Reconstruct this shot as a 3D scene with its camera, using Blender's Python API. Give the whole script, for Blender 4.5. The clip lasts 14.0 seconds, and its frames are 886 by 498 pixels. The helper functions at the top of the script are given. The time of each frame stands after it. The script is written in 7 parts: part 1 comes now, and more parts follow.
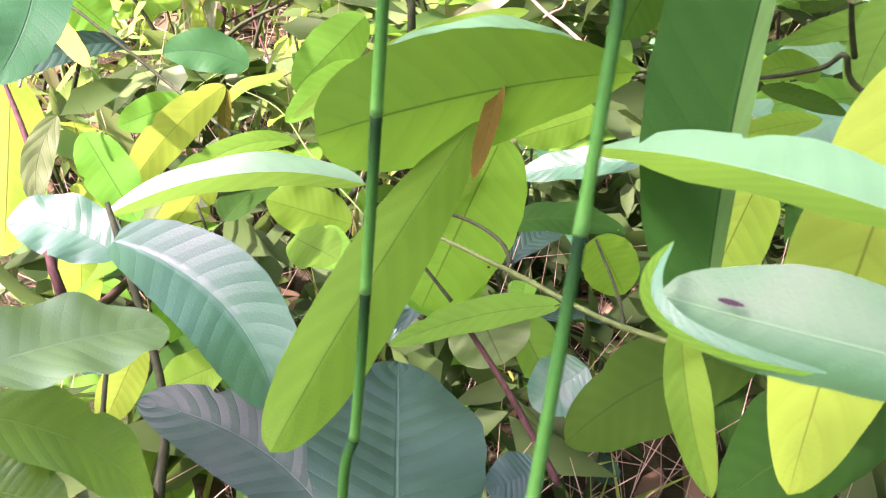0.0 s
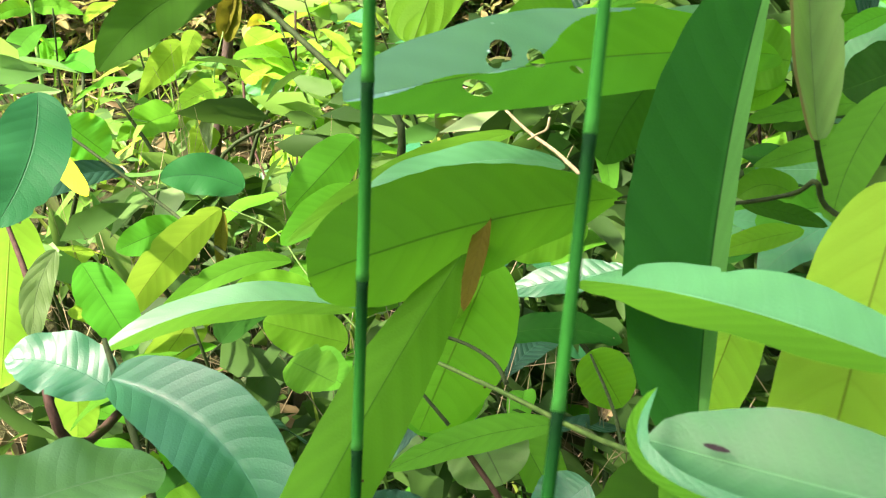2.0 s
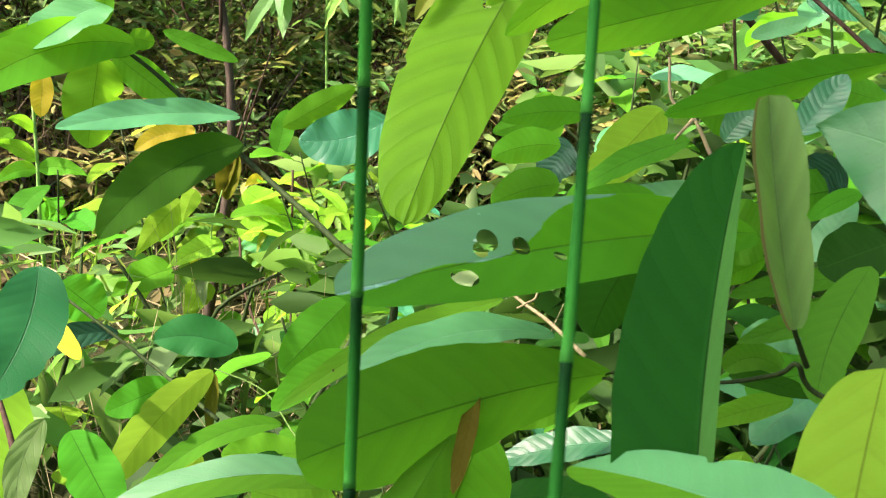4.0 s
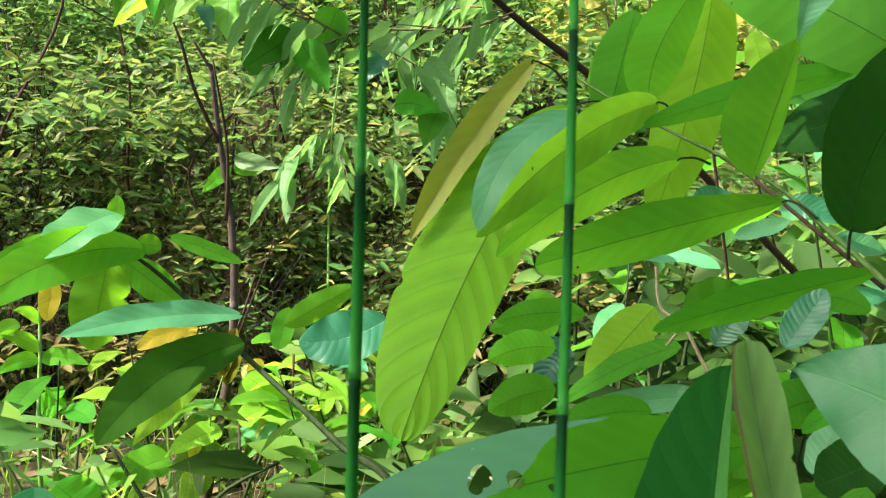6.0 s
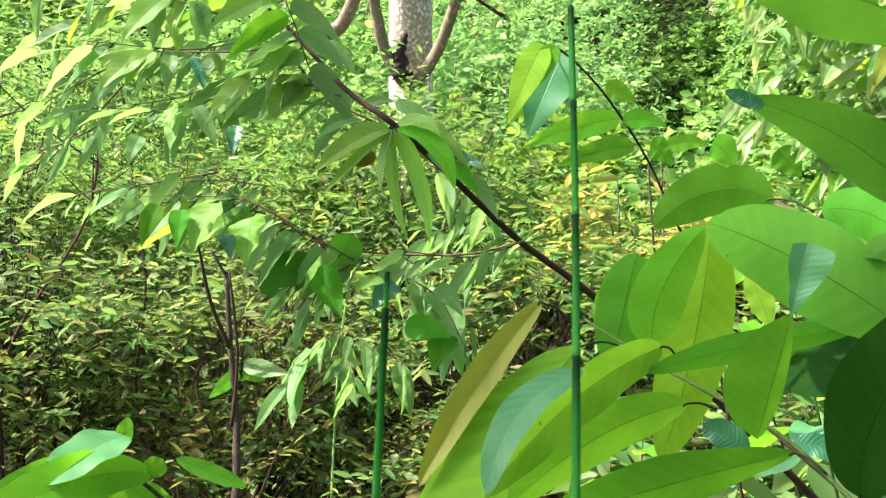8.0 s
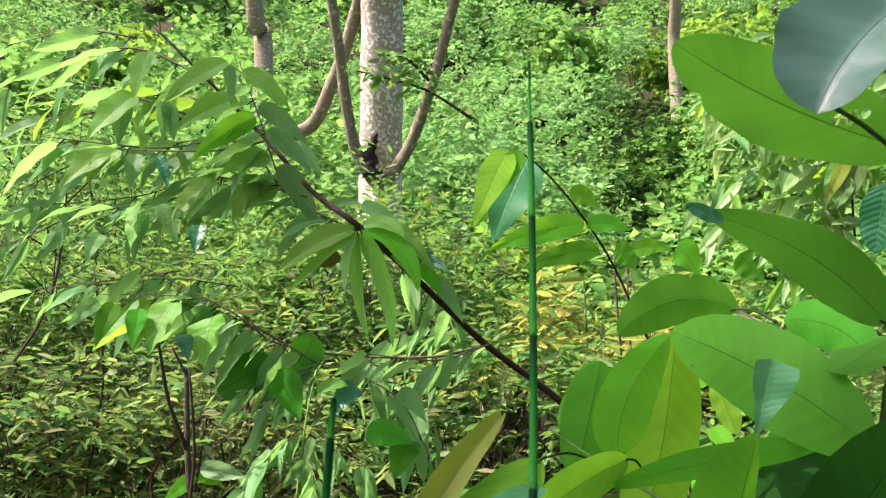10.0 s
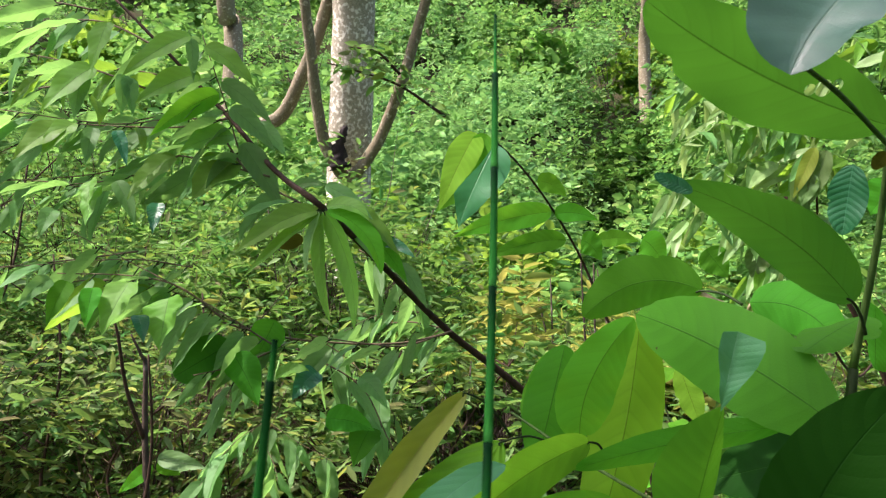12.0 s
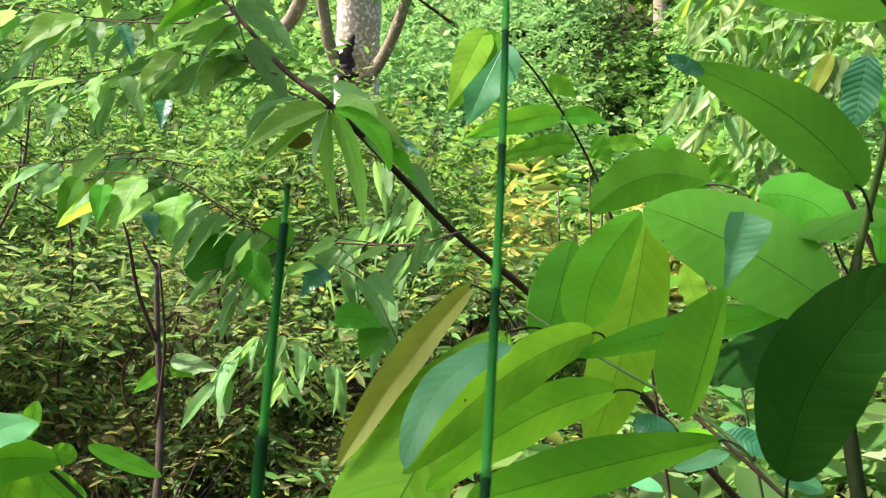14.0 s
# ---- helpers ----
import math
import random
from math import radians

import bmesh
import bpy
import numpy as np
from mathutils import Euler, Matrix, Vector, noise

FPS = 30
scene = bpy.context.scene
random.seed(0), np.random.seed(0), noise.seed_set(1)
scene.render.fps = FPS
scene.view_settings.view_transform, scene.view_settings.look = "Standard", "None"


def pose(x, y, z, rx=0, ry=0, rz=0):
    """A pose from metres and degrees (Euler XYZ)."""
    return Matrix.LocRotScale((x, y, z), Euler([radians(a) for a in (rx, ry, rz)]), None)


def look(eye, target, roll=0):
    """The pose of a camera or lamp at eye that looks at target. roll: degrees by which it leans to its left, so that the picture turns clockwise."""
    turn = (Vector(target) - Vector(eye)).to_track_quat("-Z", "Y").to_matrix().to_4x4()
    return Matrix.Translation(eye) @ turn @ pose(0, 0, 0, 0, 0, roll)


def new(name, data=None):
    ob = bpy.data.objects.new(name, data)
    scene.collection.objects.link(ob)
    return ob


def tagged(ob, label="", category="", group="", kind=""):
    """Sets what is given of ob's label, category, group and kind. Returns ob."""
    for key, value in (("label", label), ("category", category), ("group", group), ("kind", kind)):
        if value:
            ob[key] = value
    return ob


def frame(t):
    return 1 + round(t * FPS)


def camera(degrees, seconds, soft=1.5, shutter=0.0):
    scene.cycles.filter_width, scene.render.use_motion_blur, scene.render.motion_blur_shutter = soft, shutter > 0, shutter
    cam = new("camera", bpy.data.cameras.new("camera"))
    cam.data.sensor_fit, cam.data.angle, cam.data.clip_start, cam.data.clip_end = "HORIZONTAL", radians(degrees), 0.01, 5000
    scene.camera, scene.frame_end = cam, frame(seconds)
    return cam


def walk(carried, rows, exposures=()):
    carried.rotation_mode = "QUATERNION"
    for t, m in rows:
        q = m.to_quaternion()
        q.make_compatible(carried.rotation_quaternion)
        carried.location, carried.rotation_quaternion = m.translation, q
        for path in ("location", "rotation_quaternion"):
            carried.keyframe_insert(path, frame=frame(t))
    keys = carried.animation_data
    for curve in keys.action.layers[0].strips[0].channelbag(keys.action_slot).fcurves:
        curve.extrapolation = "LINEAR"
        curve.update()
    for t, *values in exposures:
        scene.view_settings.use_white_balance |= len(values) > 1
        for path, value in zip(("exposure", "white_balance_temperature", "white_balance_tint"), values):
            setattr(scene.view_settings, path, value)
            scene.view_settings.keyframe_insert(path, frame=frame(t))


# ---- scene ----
EXPOSURES = [
    (0, 3.13, 6340, 99), (0.25, 2.94, 6680, 60), (0.5, 2.84, 6760, 46), (1.0, 2.78, 6810, 36), (2.2, 2.6, 6740, 31), (5.0, 2.05, 6640, 25), (6.0, 2.02, 6450, 23),
    (7.5, 2.16, 6390, 31), (9.0, 1.99, 6330, 34), (11.5, 1.42, 6210, 31), (12.5, 1.4, 6210, 32), (14.0, 1.87, 6250, 32)]
cam = camera(54, 14.0, soft=1.2)
cam.data.dof.use_dof, cam.data.dof.focus_distance, cam.data.dof.aperture_fstop = True, 1.3, 32.0
walk(cam, [
    (0, look((-0.012, 0.0227, 1.1097), (-0.0281, 1.6663, -0.0297), 1.99)),
    (0.5, look((-0.0113, 0.0224, 1.1168), (-0.0348, 1.6846, 0.005), 1.33)),
    (1, look((-0.0101, 0.0233, 1.1213), (-0.0335, 1.7225, 0.0668), 0.56)),
    (1.5, look((-0.0086, 0.0235, 1.1279), (-0.0362, 1.7614, 0.1385), -0.03)),
    (2, look((-0.0081, 0.0251, 1.1306), (-0.0258, 1.787, 0.1843), -0.10)),
    (2.2, look((-0.0079, 0.0263, 1.1314), (-0.0216, 1.8015, 0.2102), -0.19)),
    (4.3, look((-0.0042, 0.0216, 1.1569), (-0.0065, 1.9284, 0.5535), -0.08)),
    (4.5, look((-0.003, 0.0203, 1.1599), (-0.0094, 1.9336, 0.5774), -0.26)),
    (5, look((-0.001, 0.0197, 1.1711), (-0.0142, 1.961, 0.6904), -0.69)),
    (5.5, look((-0.002, 0.0175, 1.1821), (0.0051, 1.9809, 0.8013), -0.94)),
    (6, look((-0.0003, 0.0159, 1.1917), (-0.0046, 1.9988, 0.9308), -1.10)),
    (6.5, look((-0.0042, 0.0081, 1.2046), (-0.0322, 1.9999, 1.0259), -1.03)),
    (7, look((-0.0055, 0.0007, 1.2199), (-0.0588, 1.9998, 1.1904), -0.90)),
    (7.5, look((-0.0022, -0.0028, 1.2302), (-0.0393, 1.9936, 1.3445), -0.44)),
    (8, look((-0.0011, -0.0029, 1.2358), (-0.0171, 1.9888, 1.4181), -0.49)),
    (8.5, look((0.0014, -0.0013, 1.2436), (-0.0066, 1.979, 1.5236), -0.20)),
    (9, look((0.0006, -0.0001, 1.2482), (-0.0081, 1.9723, 1.5794), 0.12)),
    (9.2, look((0, 0, 1.25), (-0.0003, 1.963, 1.6329), 0.02)),
    (11.3, look((0.0139, 0.0225, 1.2347), (0.1339, 1.9743, 1.6546), 0.42)),
    (11.5, look((0.0113, 0.0166, 1.2335), (0.1222, 1.9629, 1.6806), 0.57)),
    (12, look((0.0101, 0.0305, 1.2307), (0.1409, 1.9863, 1.6278), 0.63)),
    (12.5, look((0.0069, 0.0348, 1.2254), (0.1643, 1.9935, 1.598), 0.71)),
    (13, look((0.0093, 0.0387, 1.2149), (0.1577, 2.0135, 1.494), 0.71)),
    (13.5, look((0.0103, 0.0339, 1.2137), (0.132, 2.0106, 1.4929), 0.66)),
    (14, look((0.0096, 0.0296, 1.209), (0.1277, 2.0156, 1.4132), 1.16)),
], EXPOSURES)


# ---- light ----
SUN_AZ, SUN_EL = -105.0, 52.0        # degrees to the right of straight ahead, and up
world = bpy.data.worlds.new("sky")
scene.world = world
world.use_nodes = True
wn = world.node_tree.nodes
sky = wn.new("ShaderNodeTexSky")
sky.sky_type = "NISHITA"
sky.sun_disc = False
sky.sun_elevation = radians(SUN_EL)
sky.sun_rotation = radians(SUN_AZ)
sky.air_density, sky.dust_density, sky.ozone_density = 1.0, 4.0, 1.0
world.node_tree.links.new(sky.outputs["Color"], wn["Background"].inputs["Color"])
wn["Background"].inputs["Strength"].default_value = 0.14

sun_data = bpy.data.lights.new("sun", "SUN")
sun_data.energy, sun_data.angle, sun_data.color = 4.2, radians(1.0), (1.0, 0.93, 0.80)
sun = new("sun", sun_data)
sun_from = Vector((math.sin(radians(SUN_AZ)) * math.cos(radians(SUN_EL)),
                   math.cos(radians(SUN_AZ)) * math.cos(radians(SUN_EL)), math.sin(radians(SUN_EL))))
sun.matrix_world = look(sun_from * 30, (0, 0, 0))

# ---- materials ----
def shader(name):
    m = bpy.data.materials.new(name)
    m.use_nodes = True
    nt = m.node_tree
    return m, nt.nodes, nt.links, nt.nodes["Principled BSDF"], nt.nodes["Material Output"]


def node(nodes, kind, **values):
    n = nodes.new(kind)
    for key, value in values.items():
        key = key[3:]
        n.inputs[int(key) if key.isdigit() else key].default_value = value
    return n


def maths(nodes, links, op, a, b=None, c=None, clamp=False):
    n = nodes.new("ShaderNodeMath")
    n.operation, n.use_clamp = op, clamp
    for i, v in enumerate((a, b, c)):
        if v is None:
            continue
        if isinstance(v, (int, float)):
            n.inputs[i].default_value = v
        else:
            links.new(v, n.inputs[i])
    return n.outputs[0]


def mixed(nodes, links, fac, a, b, blend="MIX"):
    n = nodes.new("ShaderNodeMix")
    n.data_type, n.blend_type = "RGBA", blend
    for i, v in ((0, fac), (6, a), (7, b)):
        if isinstance(v, (int, float)):
            n.inputs[i].default_value = v
        elif isinstance(v, tuple):
            n.inputs[i].default_value = (*v, 1)
        else:
            links.new(v, n.inputs[i])
    return n.outputs[2]


def leaf_material(name, blade, glow, vein, rough=0.4, through_light=0.5, pleat=0.35, veins=11.0, spots=0.0, coat=0.0, lines=0.3, gloss=0.4, fleck=(0.09, 0.055, 0.02), band_depth=0.028):
    """A broad leaf: midrib and side veins along its own length, pleats between them, light passing through the blade."""
    m, ns, ln, bsdf, out = shader(name)
    uv = ns.new("ShaderNodeTexCoord")
    sep = ns.new("ShaderNodeSeparateXYZ")
    ln.new(uv.outputs["UV"], sep.inputs[0])
    u = sep.outputs[0]
    v = maths(ns, ln, "MULTIPLY", maths(ns, ln, "ABSOLUTE", maths(ns, ln, "SUBTRACT", sep.outputs[1], 0.5)), 2.0)
    info = ns.new("ShaderNodeObjectInfo")
    grain = node(ns, "ShaderNodeTexNoise", in_Scale=26.0, in_Detail=5.0)
    cloud = node(ns, "ShaderNodeTexNoise", in_Scale=7.0, in_Detail=2.0)
    for n in (grain, cloud):
        ln.new(uv.outputs["Object"], n.inputs["Vector"])
    warp = maths(ns, ln, "MULTIPLY", maths(ns, ln, "SUBTRACT", cloud.outputs[0], 0.5), 0.35)
    lean = maths(ns, ln, "MULTIPLY", maths(ns, ln, "POWER", v, 1.25), 1.6)
    chev = maths(ns, ln, "ADD", maths(ns, ln, "SUBTRACT", maths(ns, ln, "MULTIPLY", u, veins), lean), warp)
    tri = maths(ns, ln, "PINGPONG", chev, 0.5)
    line = maths(ns, ln, "POWER", maths(ns, ln, "SUBTRACT", 1.0, maths(ns, ln, "DIVIDE", tri, 0.16), clamp=True), 1.6)
    line = maths(ns, ln, "MULTIPLY", line, maths(ns, ln, "SUBTRACT", 1.05, v, clamp=True))
    rib = maths(ns, ln, "SUBTRACT", 1.0, maths(ns, ln, "DIVIDE", maths(ns, ln, "SUBTRACT", v, 0.008), 0.018), clamp=True)
    net = node(ns, "ShaderNodeTexVoronoi", in_Scale=420.0)
    net.feature = "DISTANCE_TO_EDGE"
    ln.new(uv.outputs["Object"], net.inputs["Vector"])
    mark = maths(ns, ln, "MAXIMUM", rib, maths(ns, ln, "MULTIPLY", line, lines))
    tone = maths(ns, ln, "ADD", 0.72, maths(ns, ln, "MULTIPLY", cloud.outputs[0], 0.5))
    tone = maths(ns, ln, "MULTIPLY", tone, maths(ns, ln, "ADD", 0.82, maths(ns, ln, "MULTIPLY", info.outputs["Random"], 0.36)))
    band = maths(ns, ln, "MULTIPLY_ADD", maths(ns, ln, "SINE", maths(ns, ln, "MULTIPLY", chev, 6.2832)), band_depth, 1.0)
    tone = maths(ns, ln, "MULTIPLY", tone, maths(ns, ln, "MULTIPLY", band, maths(ns, ln, "MULTIPLY_ADD", grain.outputs[0], 0.22, 0.89)))
    hue = node(ns, "ShaderNodeHueSaturation", in_Color=(*blade, 1))
    ln.new(maths(ns, ln, "ADD", 0.487, maths(ns, ln, "MULTIPLY", info.outputs["Random"], 0.026)), hue.inputs["Hue"])
    ln.new(tone, hue.inputs["Value"])
    colour = mixed(ns, ln, mark, hue.outputs[0], vein)
    hue2 = node(ns, "ShaderNodeHueSaturation", in_Color=(*glow, 1))
    ln.new(tone, hue2.inputs["Value"])
    lit = mixed(ns, ln, maths(ns, ln, "MULTIPLY", mark, 0.6), hue2.outputs[0], tuple(0.3 * c for c in glow))
    if spots:
        dots = node(ns, "ShaderNodeTexVoronoi", in_Scale=38.0)
        ln.new(uv.outputs["Object"], dots.inputs["Vector"])
        pick = maths(ns, ln, "GREATER_THAN", cloud.outputs[0], 0.56)
        dot = maths(ns, ln, "MULTIPLY", maths(ns, ln, "LESS_THAN", dots.outputs["Distance"], spots), pick)
        colour = mixed(ns, ln, dot, colour, fleck)
        lit = mixed(ns, ln, dot, lit, (0.06, 0.03, 0.01))
    ln.new(colour, bsdf.inputs["Base Color"])
    ln.new(maths(ns, ln, "ADD", rough - 0.08, maths(ns, ln, "MULTIPLY", grain.outputs[0], 0.16)), bsdf.inputs["Roughness"])
    bsdf.inputs["Specular IOR Level"].default_value = gloss
    bsdf.inputs["Coat Weight"].default_value, bsdf.inputs["Coat Roughness"].default_value = coat, 0.38
    wave = maths(ns, ln, "MULTIPLY", maths(ns, ln, "POWER", maths(ns, ln, "MULTIPLY", tri, 2.0), 0.6), pleat)
    height = maths(ns, ln, "ADD", wave, maths(ns, ln, "MULTIPLY", grain.outputs[0], 0.12))
    height = maths(ns, ln, "SUBTRACT", height, maths(ns, ln, "MULTIPLY", rib, 0.4))
    height = maths(ns, ln, "ADD", height, maths(ns, ln, "MULTIPLY", net.outputs["Distance"], 0.12))
    bump = node(ns, "ShaderNodeBump", in_Strength=0.5, in_Distance=0.0022)
    ln.new(height, bump.inputs["Height"])
    ln.new(bump.outputs[0], bsdf.inputs["Normal"])
    trans = ns.new("ShaderNodeBsdfTranslucent")
    ln.new(lit, trans.inputs["Color"])
    ln.new(bump.outputs[0], trans.inputs["Normal"])
    mix = node(ns, "ShaderNodeMixShader", in_0=through_light)
    ln.new(bsdf.outputs[0], mix.inputs[1])
    ln.new(trans.outputs[0], mix.inputs[2])
    ln.new(mix.outputs[0], out.inputs["Surface"])
    return m


def crowd_material(name, colours, glow=(0.2, 0.34, 0.03), through_light=0.4, rough=0.5):
    """Many small leaves in one mesh, each with a tint of its own."""
    m, ns, ln, bsdf, out = shader(name)
    geo = ns.new("ShaderNodeNewGeometry")
    ramp = ns.new("ShaderNodeValToRGB")
    ramp.color_ramp.elements[0].color = (*colours[0], 1)
    ramp.color_ramp.elements[1].color = (*colours[-1], 1)
    for i, c in enumerate(colours[1:-1], 1):
        e = ramp.color_ramp.elements.new(i / (len(colours) - 1))
        e.color = (*c, 1)
    ln.new(geo.outputs["Random Per Island"], ramp.inputs[0])
    tc = ns.new("ShaderNodeTexCoord")
    big = node(ns, "ShaderNodeTexNoise", in_Scale=1.3, in_Detail=3.0)
    ln.new(tc.outputs["Object"], big.inputs["Vector"])
    hue = node(ns, "ShaderNodeHueSaturation")
    ln.new(ramp.outputs[0], hue.inputs["Color"])
    ln.new(maths(ns, ln, "ADD", 0.55, maths(ns, ln, "MULTIPLY", big.outputs[0], 0.9)), hue.inputs["Value"])
    ln.new(hue.outputs[0], bsdf.inputs["Base Color"])
    bsdf.inputs["Roughness"].default_value = rough
    bsdf.inputs["Specular IOR Level"].default_value = 0.1
    trans = ns.new("ShaderNodeBsdfTranslucent")
    lit = mixed(ns, ln, 0.5, hue.outputs[0], glow)
    ln.new(lit, trans.inputs["Color"])
    mix = node(ns, "ShaderNodeMixShader", in_0=through_light)
    ln.new(bsdf.outputs[0], mix.inputs[1])
    ln.new(trans.outputs[0], mix.inputs[2])
    ln.new(mix.outputs[0], out.inputs["Surface"])
    return m


def bark_material(name, dark, light, scale=14.0, patches=0.0, patch=(0.5, 0.48, 0.42), rough=0.85, bump_m=0.004, gloss=0.3):
    m, ns, ln, bsdf, out = shader(name)
    tc = ns.new("ShaderNodeTexCoord")
    mapping = node(ns, "ShaderNodeMapping")
    mapping.inputs["Scale"].default_value = (1, 1, 0.3)
    ln.new(tc.outputs["Object"], mapping.inputs[0])
    a = node(ns, "ShaderNodeTexNoise", in_Scale=scale * 4, in_Detail=8.0, in_Roughness=0.7)
    b = node(ns, "ShaderNodeTexNoise", in_Scale=scale, in_Detail=4.0)
    ln.new(mapping.outputs[0], a.inputs["Vector"])
    ln.new(tc.outputs["Object"], b.inputs["Vector"])
    colour = mixed(ns, ln, maths(ns, ln, "MULTIPLY_ADD", maths(ns, ln, "SUBTRACT", a.outputs[0], 0.5), 2.2, 0.5, clamp=True), dark, light)
    if patches:
        fac = maths(ns, ln, "MULTIPLY", maths(ns, ln, "SUBTRACT", b.outputs[0], 1 - patches), 9.0, clamp=True)
        colour = mixed(ns, ln, fac, colour, patch)
    ln.new(colour, bsdf.inputs["Base Color"])
    bsdf.inputs["Roughness"].default_value, bsdf.inputs["Specular IOR Level"].default_value = rough, gloss
    bump = node(ns, "ShaderNodeBump", in_Strength=0.8, in_Distance=bump_m)
    ln.new(maths(ns, ln, "ADD", a.outputs[0], b.outputs[0]), bump.inputs["Height"])
    ln.new(bump.outputs[0], bsdf.inputs["Normal"])
    return m


def stem_material(name):
    """A jointed green stem: each joint is pale above its lower node and darkens towards the next."""
    m, ns, ln, bsdf, out = shader(name)
    tc = ns.new("ShaderNodeTexCoord")
    sep = ns.new("ShaderNodeSeparateXYZ")
    ln.new(tc.outputs["UV"], sep.inputs[0])
    ramp = ns.new("ShaderNodeValToRGB")
    e = ramp.color_ramp.elements
    e[0].color, e[1].position, e[1].color = (0.030, 0.20, 0.028, 1), 0.97, (0.002, 0.024, 0.005, 1)
    for at, colour in ((0.12, (0.015, 0.155, 0.016)), (0.6, (0.006, 0.090, 0.010)), (0.8, (0.003, 0.050, 0.007))):
        e.new(at).color = (*colour, 1)
    streak = node(ns, "ShaderNodeTexNoise", in_Scale=900.0, in_Detail=3.0)
    ln.new(tc.outputs["Object"], streak.inputs["Vector"])
    along = maths(ns, ln, "ADD", sep.outputs[0], maths(ns, ln, "MULTIPLY_ADD", streak.outputs[0], 0.10, -0.05))
    ln.new(along, ramp.inputs[0])
    ln.new(ramp.outputs[0], bsdf.inputs["Base Color"])
    bsdf.inputs["Roughness"].default_value, bsdf.inputs["Specular IOR Level"].default_value = 0.7, 0.04
    return m


def ground_material(name):
    m, ns, ln, bsdf, out = shader(name)
    tc = ns.new("ShaderNodeTexCoord")
    a = node(ns, "ShaderNodeTexNoise", in_Scale=2.2, in_Detail=6.0)
    b = node(ns, "ShaderNodeTexNoise", in_Scale=45.0, in_Detail=6.0, in_Roughness=0.7)
    for n in (a, b):
        ln.new(tc.outputs["Object"], n.inputs["Vector"])
    soil = mixed(ns, ln, b.outputs[0], (0.015, 0.013, 0.006), (0.065, 0.056, 0.024))
    ln.new(mixed(ns, ln, maths(ns, ln, "MULTIPLY_ADD", a.outputs[0], 3.0, -1.1, clamp=True), soil, (0.03, 0.055, 0.012)), bsdf.inputs["Base Color"])
    bsdf.inputs["Roughness"].default_value = 0.95
    bsdf.inputs["Specular IOR Level"].default_value = 0.1
    bump = node(ns, "ShaderNodeBump", in_Strength=1.0, in_Distance=0.03)
    ln.new(b.outputs[0], bump.inputs["Height"])
    ln.new(bump.outputs[0], bsdf.inputs["Normal"])
    return m


GREEN = leaf_material("leaf_green", (0.048, 0.22, 0.014), (0.15, 0.50, 0.016), (0.03, 0.10, 0.011), 0.65, 0.55, 0.12, lines=0.20, gloss=0.06, spots=0.05, band_depth=0.022)
YOUNG = leaf_material("leaf_young", (0.072, 0.27, 0.015), (0.215, 0.57, 0.018), (0.07, 0.17, 0.013), 0.65, 0.55, 0.12, lines=0.20, gloss=0.06, spots=0.05, band_depth=0.022)
RIBBED = leaf_material("leaf_ribbed", (0.125, 0.30, 0.014), (0.34, 0.62, 0.02), (0.07, 0.16, 0.012), 0.55, 0.5, 0.6, veins=13.0, lines=0.25, gloss=0.12, band_depth=0.08)
# yellow-green leaf, brightened in colour to look sunlit
LIT = leaf_material("leaf_yellow_green_sunlit_tint", (0.175, 0.38, 0.026), (0.42, 0.70, 0.04), (0.14, 0.2, 0.02), 0.62, 0.55, 0.12, lines=0.22, gloss=0.06)
GLOSS = leaf_material("leaf_glossy", (0.018, 0.15, 0.055), (0.04, 0.32, 0.06), (0.03, 0.19, 0.075), 0.38, 0.25, 0.3, lines=0.08, gloss=0.45)
LEATHER = leaf_material("leaf_leathery", (0.05, 0.19, 0.02), (0.12, 0.42, 0.02), (0.09, 0.24, 0.03), 0.36, 0.3, 0.4, lines=0.25, gloss=0.6, spots=0.06, fleck=(0.3, 0.4, 0.2))
FLECK = leaf_material("leaf_flecked", (0.075, 0.235, 0.06), (0.14, 0.42, 0.06), (0.12, 0.28, 0.09), 0.42, 0.3, 0.2, spots=0.12, lines=0.25, gloss=0.45, fleck=(0.55, 0.6, 0.45))
MATURE = leaf_material("leaf_mature", (0.040, 0.19, 0.013), (0.125, 0.46, 0.015), (0.028, 0.10, 0.01), 0.62, 0.52, 0.12, lines=0.20, gloss=0.07, spots=0.055, band_depth=0.022)
# green darkened to stand for shade inside and under the shrub
DEEP = leaf_material("leaf_green_shade_tint", (0.006, 0.044, 0.004), (0.012, 0.11, 0.005), (0.014, 0.07, 0.007), 0.6, 0.25, 0.15, lines=0.06, gloss=0.03)
SATIN = leaf_material("leaf_satin", (0.026, 0.17, 0.05), (0.07, 0.35, 0.05), (0.06, 0.24, 0.07), 0.45, 0.25, 0.1, lines=0.12, gloss=0.35)
LIME = leaf_material("leaf_lime", (0.14, 0.34, 0.016), (0.36, 0.70, 0.02), (0.10, 0.2, 0.014), 0.58, 0.55, 0.12, lines=0.3, gloss=0.1)
STRAP = leaf_material("leaf_long_dark", (0.009, 0.068, 0.006), (0.022, 0.155, 0.008), (0.007, 0.045, 0.005), 0.45, 0.3, 0.35, lines=0.10, gloss=0.07, band_depth=0.03)
# glossy leaf part whose pale colour also carries the sky's sheen
SHEEN = leaf_material("leaf_painted_sheen", (0.075, 0.25, 0.10), (0.14, 0.42, 0.10), (0.10, 0.28, 0.12), 0.25, 0.2, 0.05, coat=0.9, lines=0.06, gloss=1.0)
MIST = leaf_material("leaf_blue_green", (0.042, 0.10, 0.066), (0.06, 0.18, 0.07), (0.07, 0.14, 0.09), 0.42, 0.2, 0.1, lines=0.10, gloss=0.36)
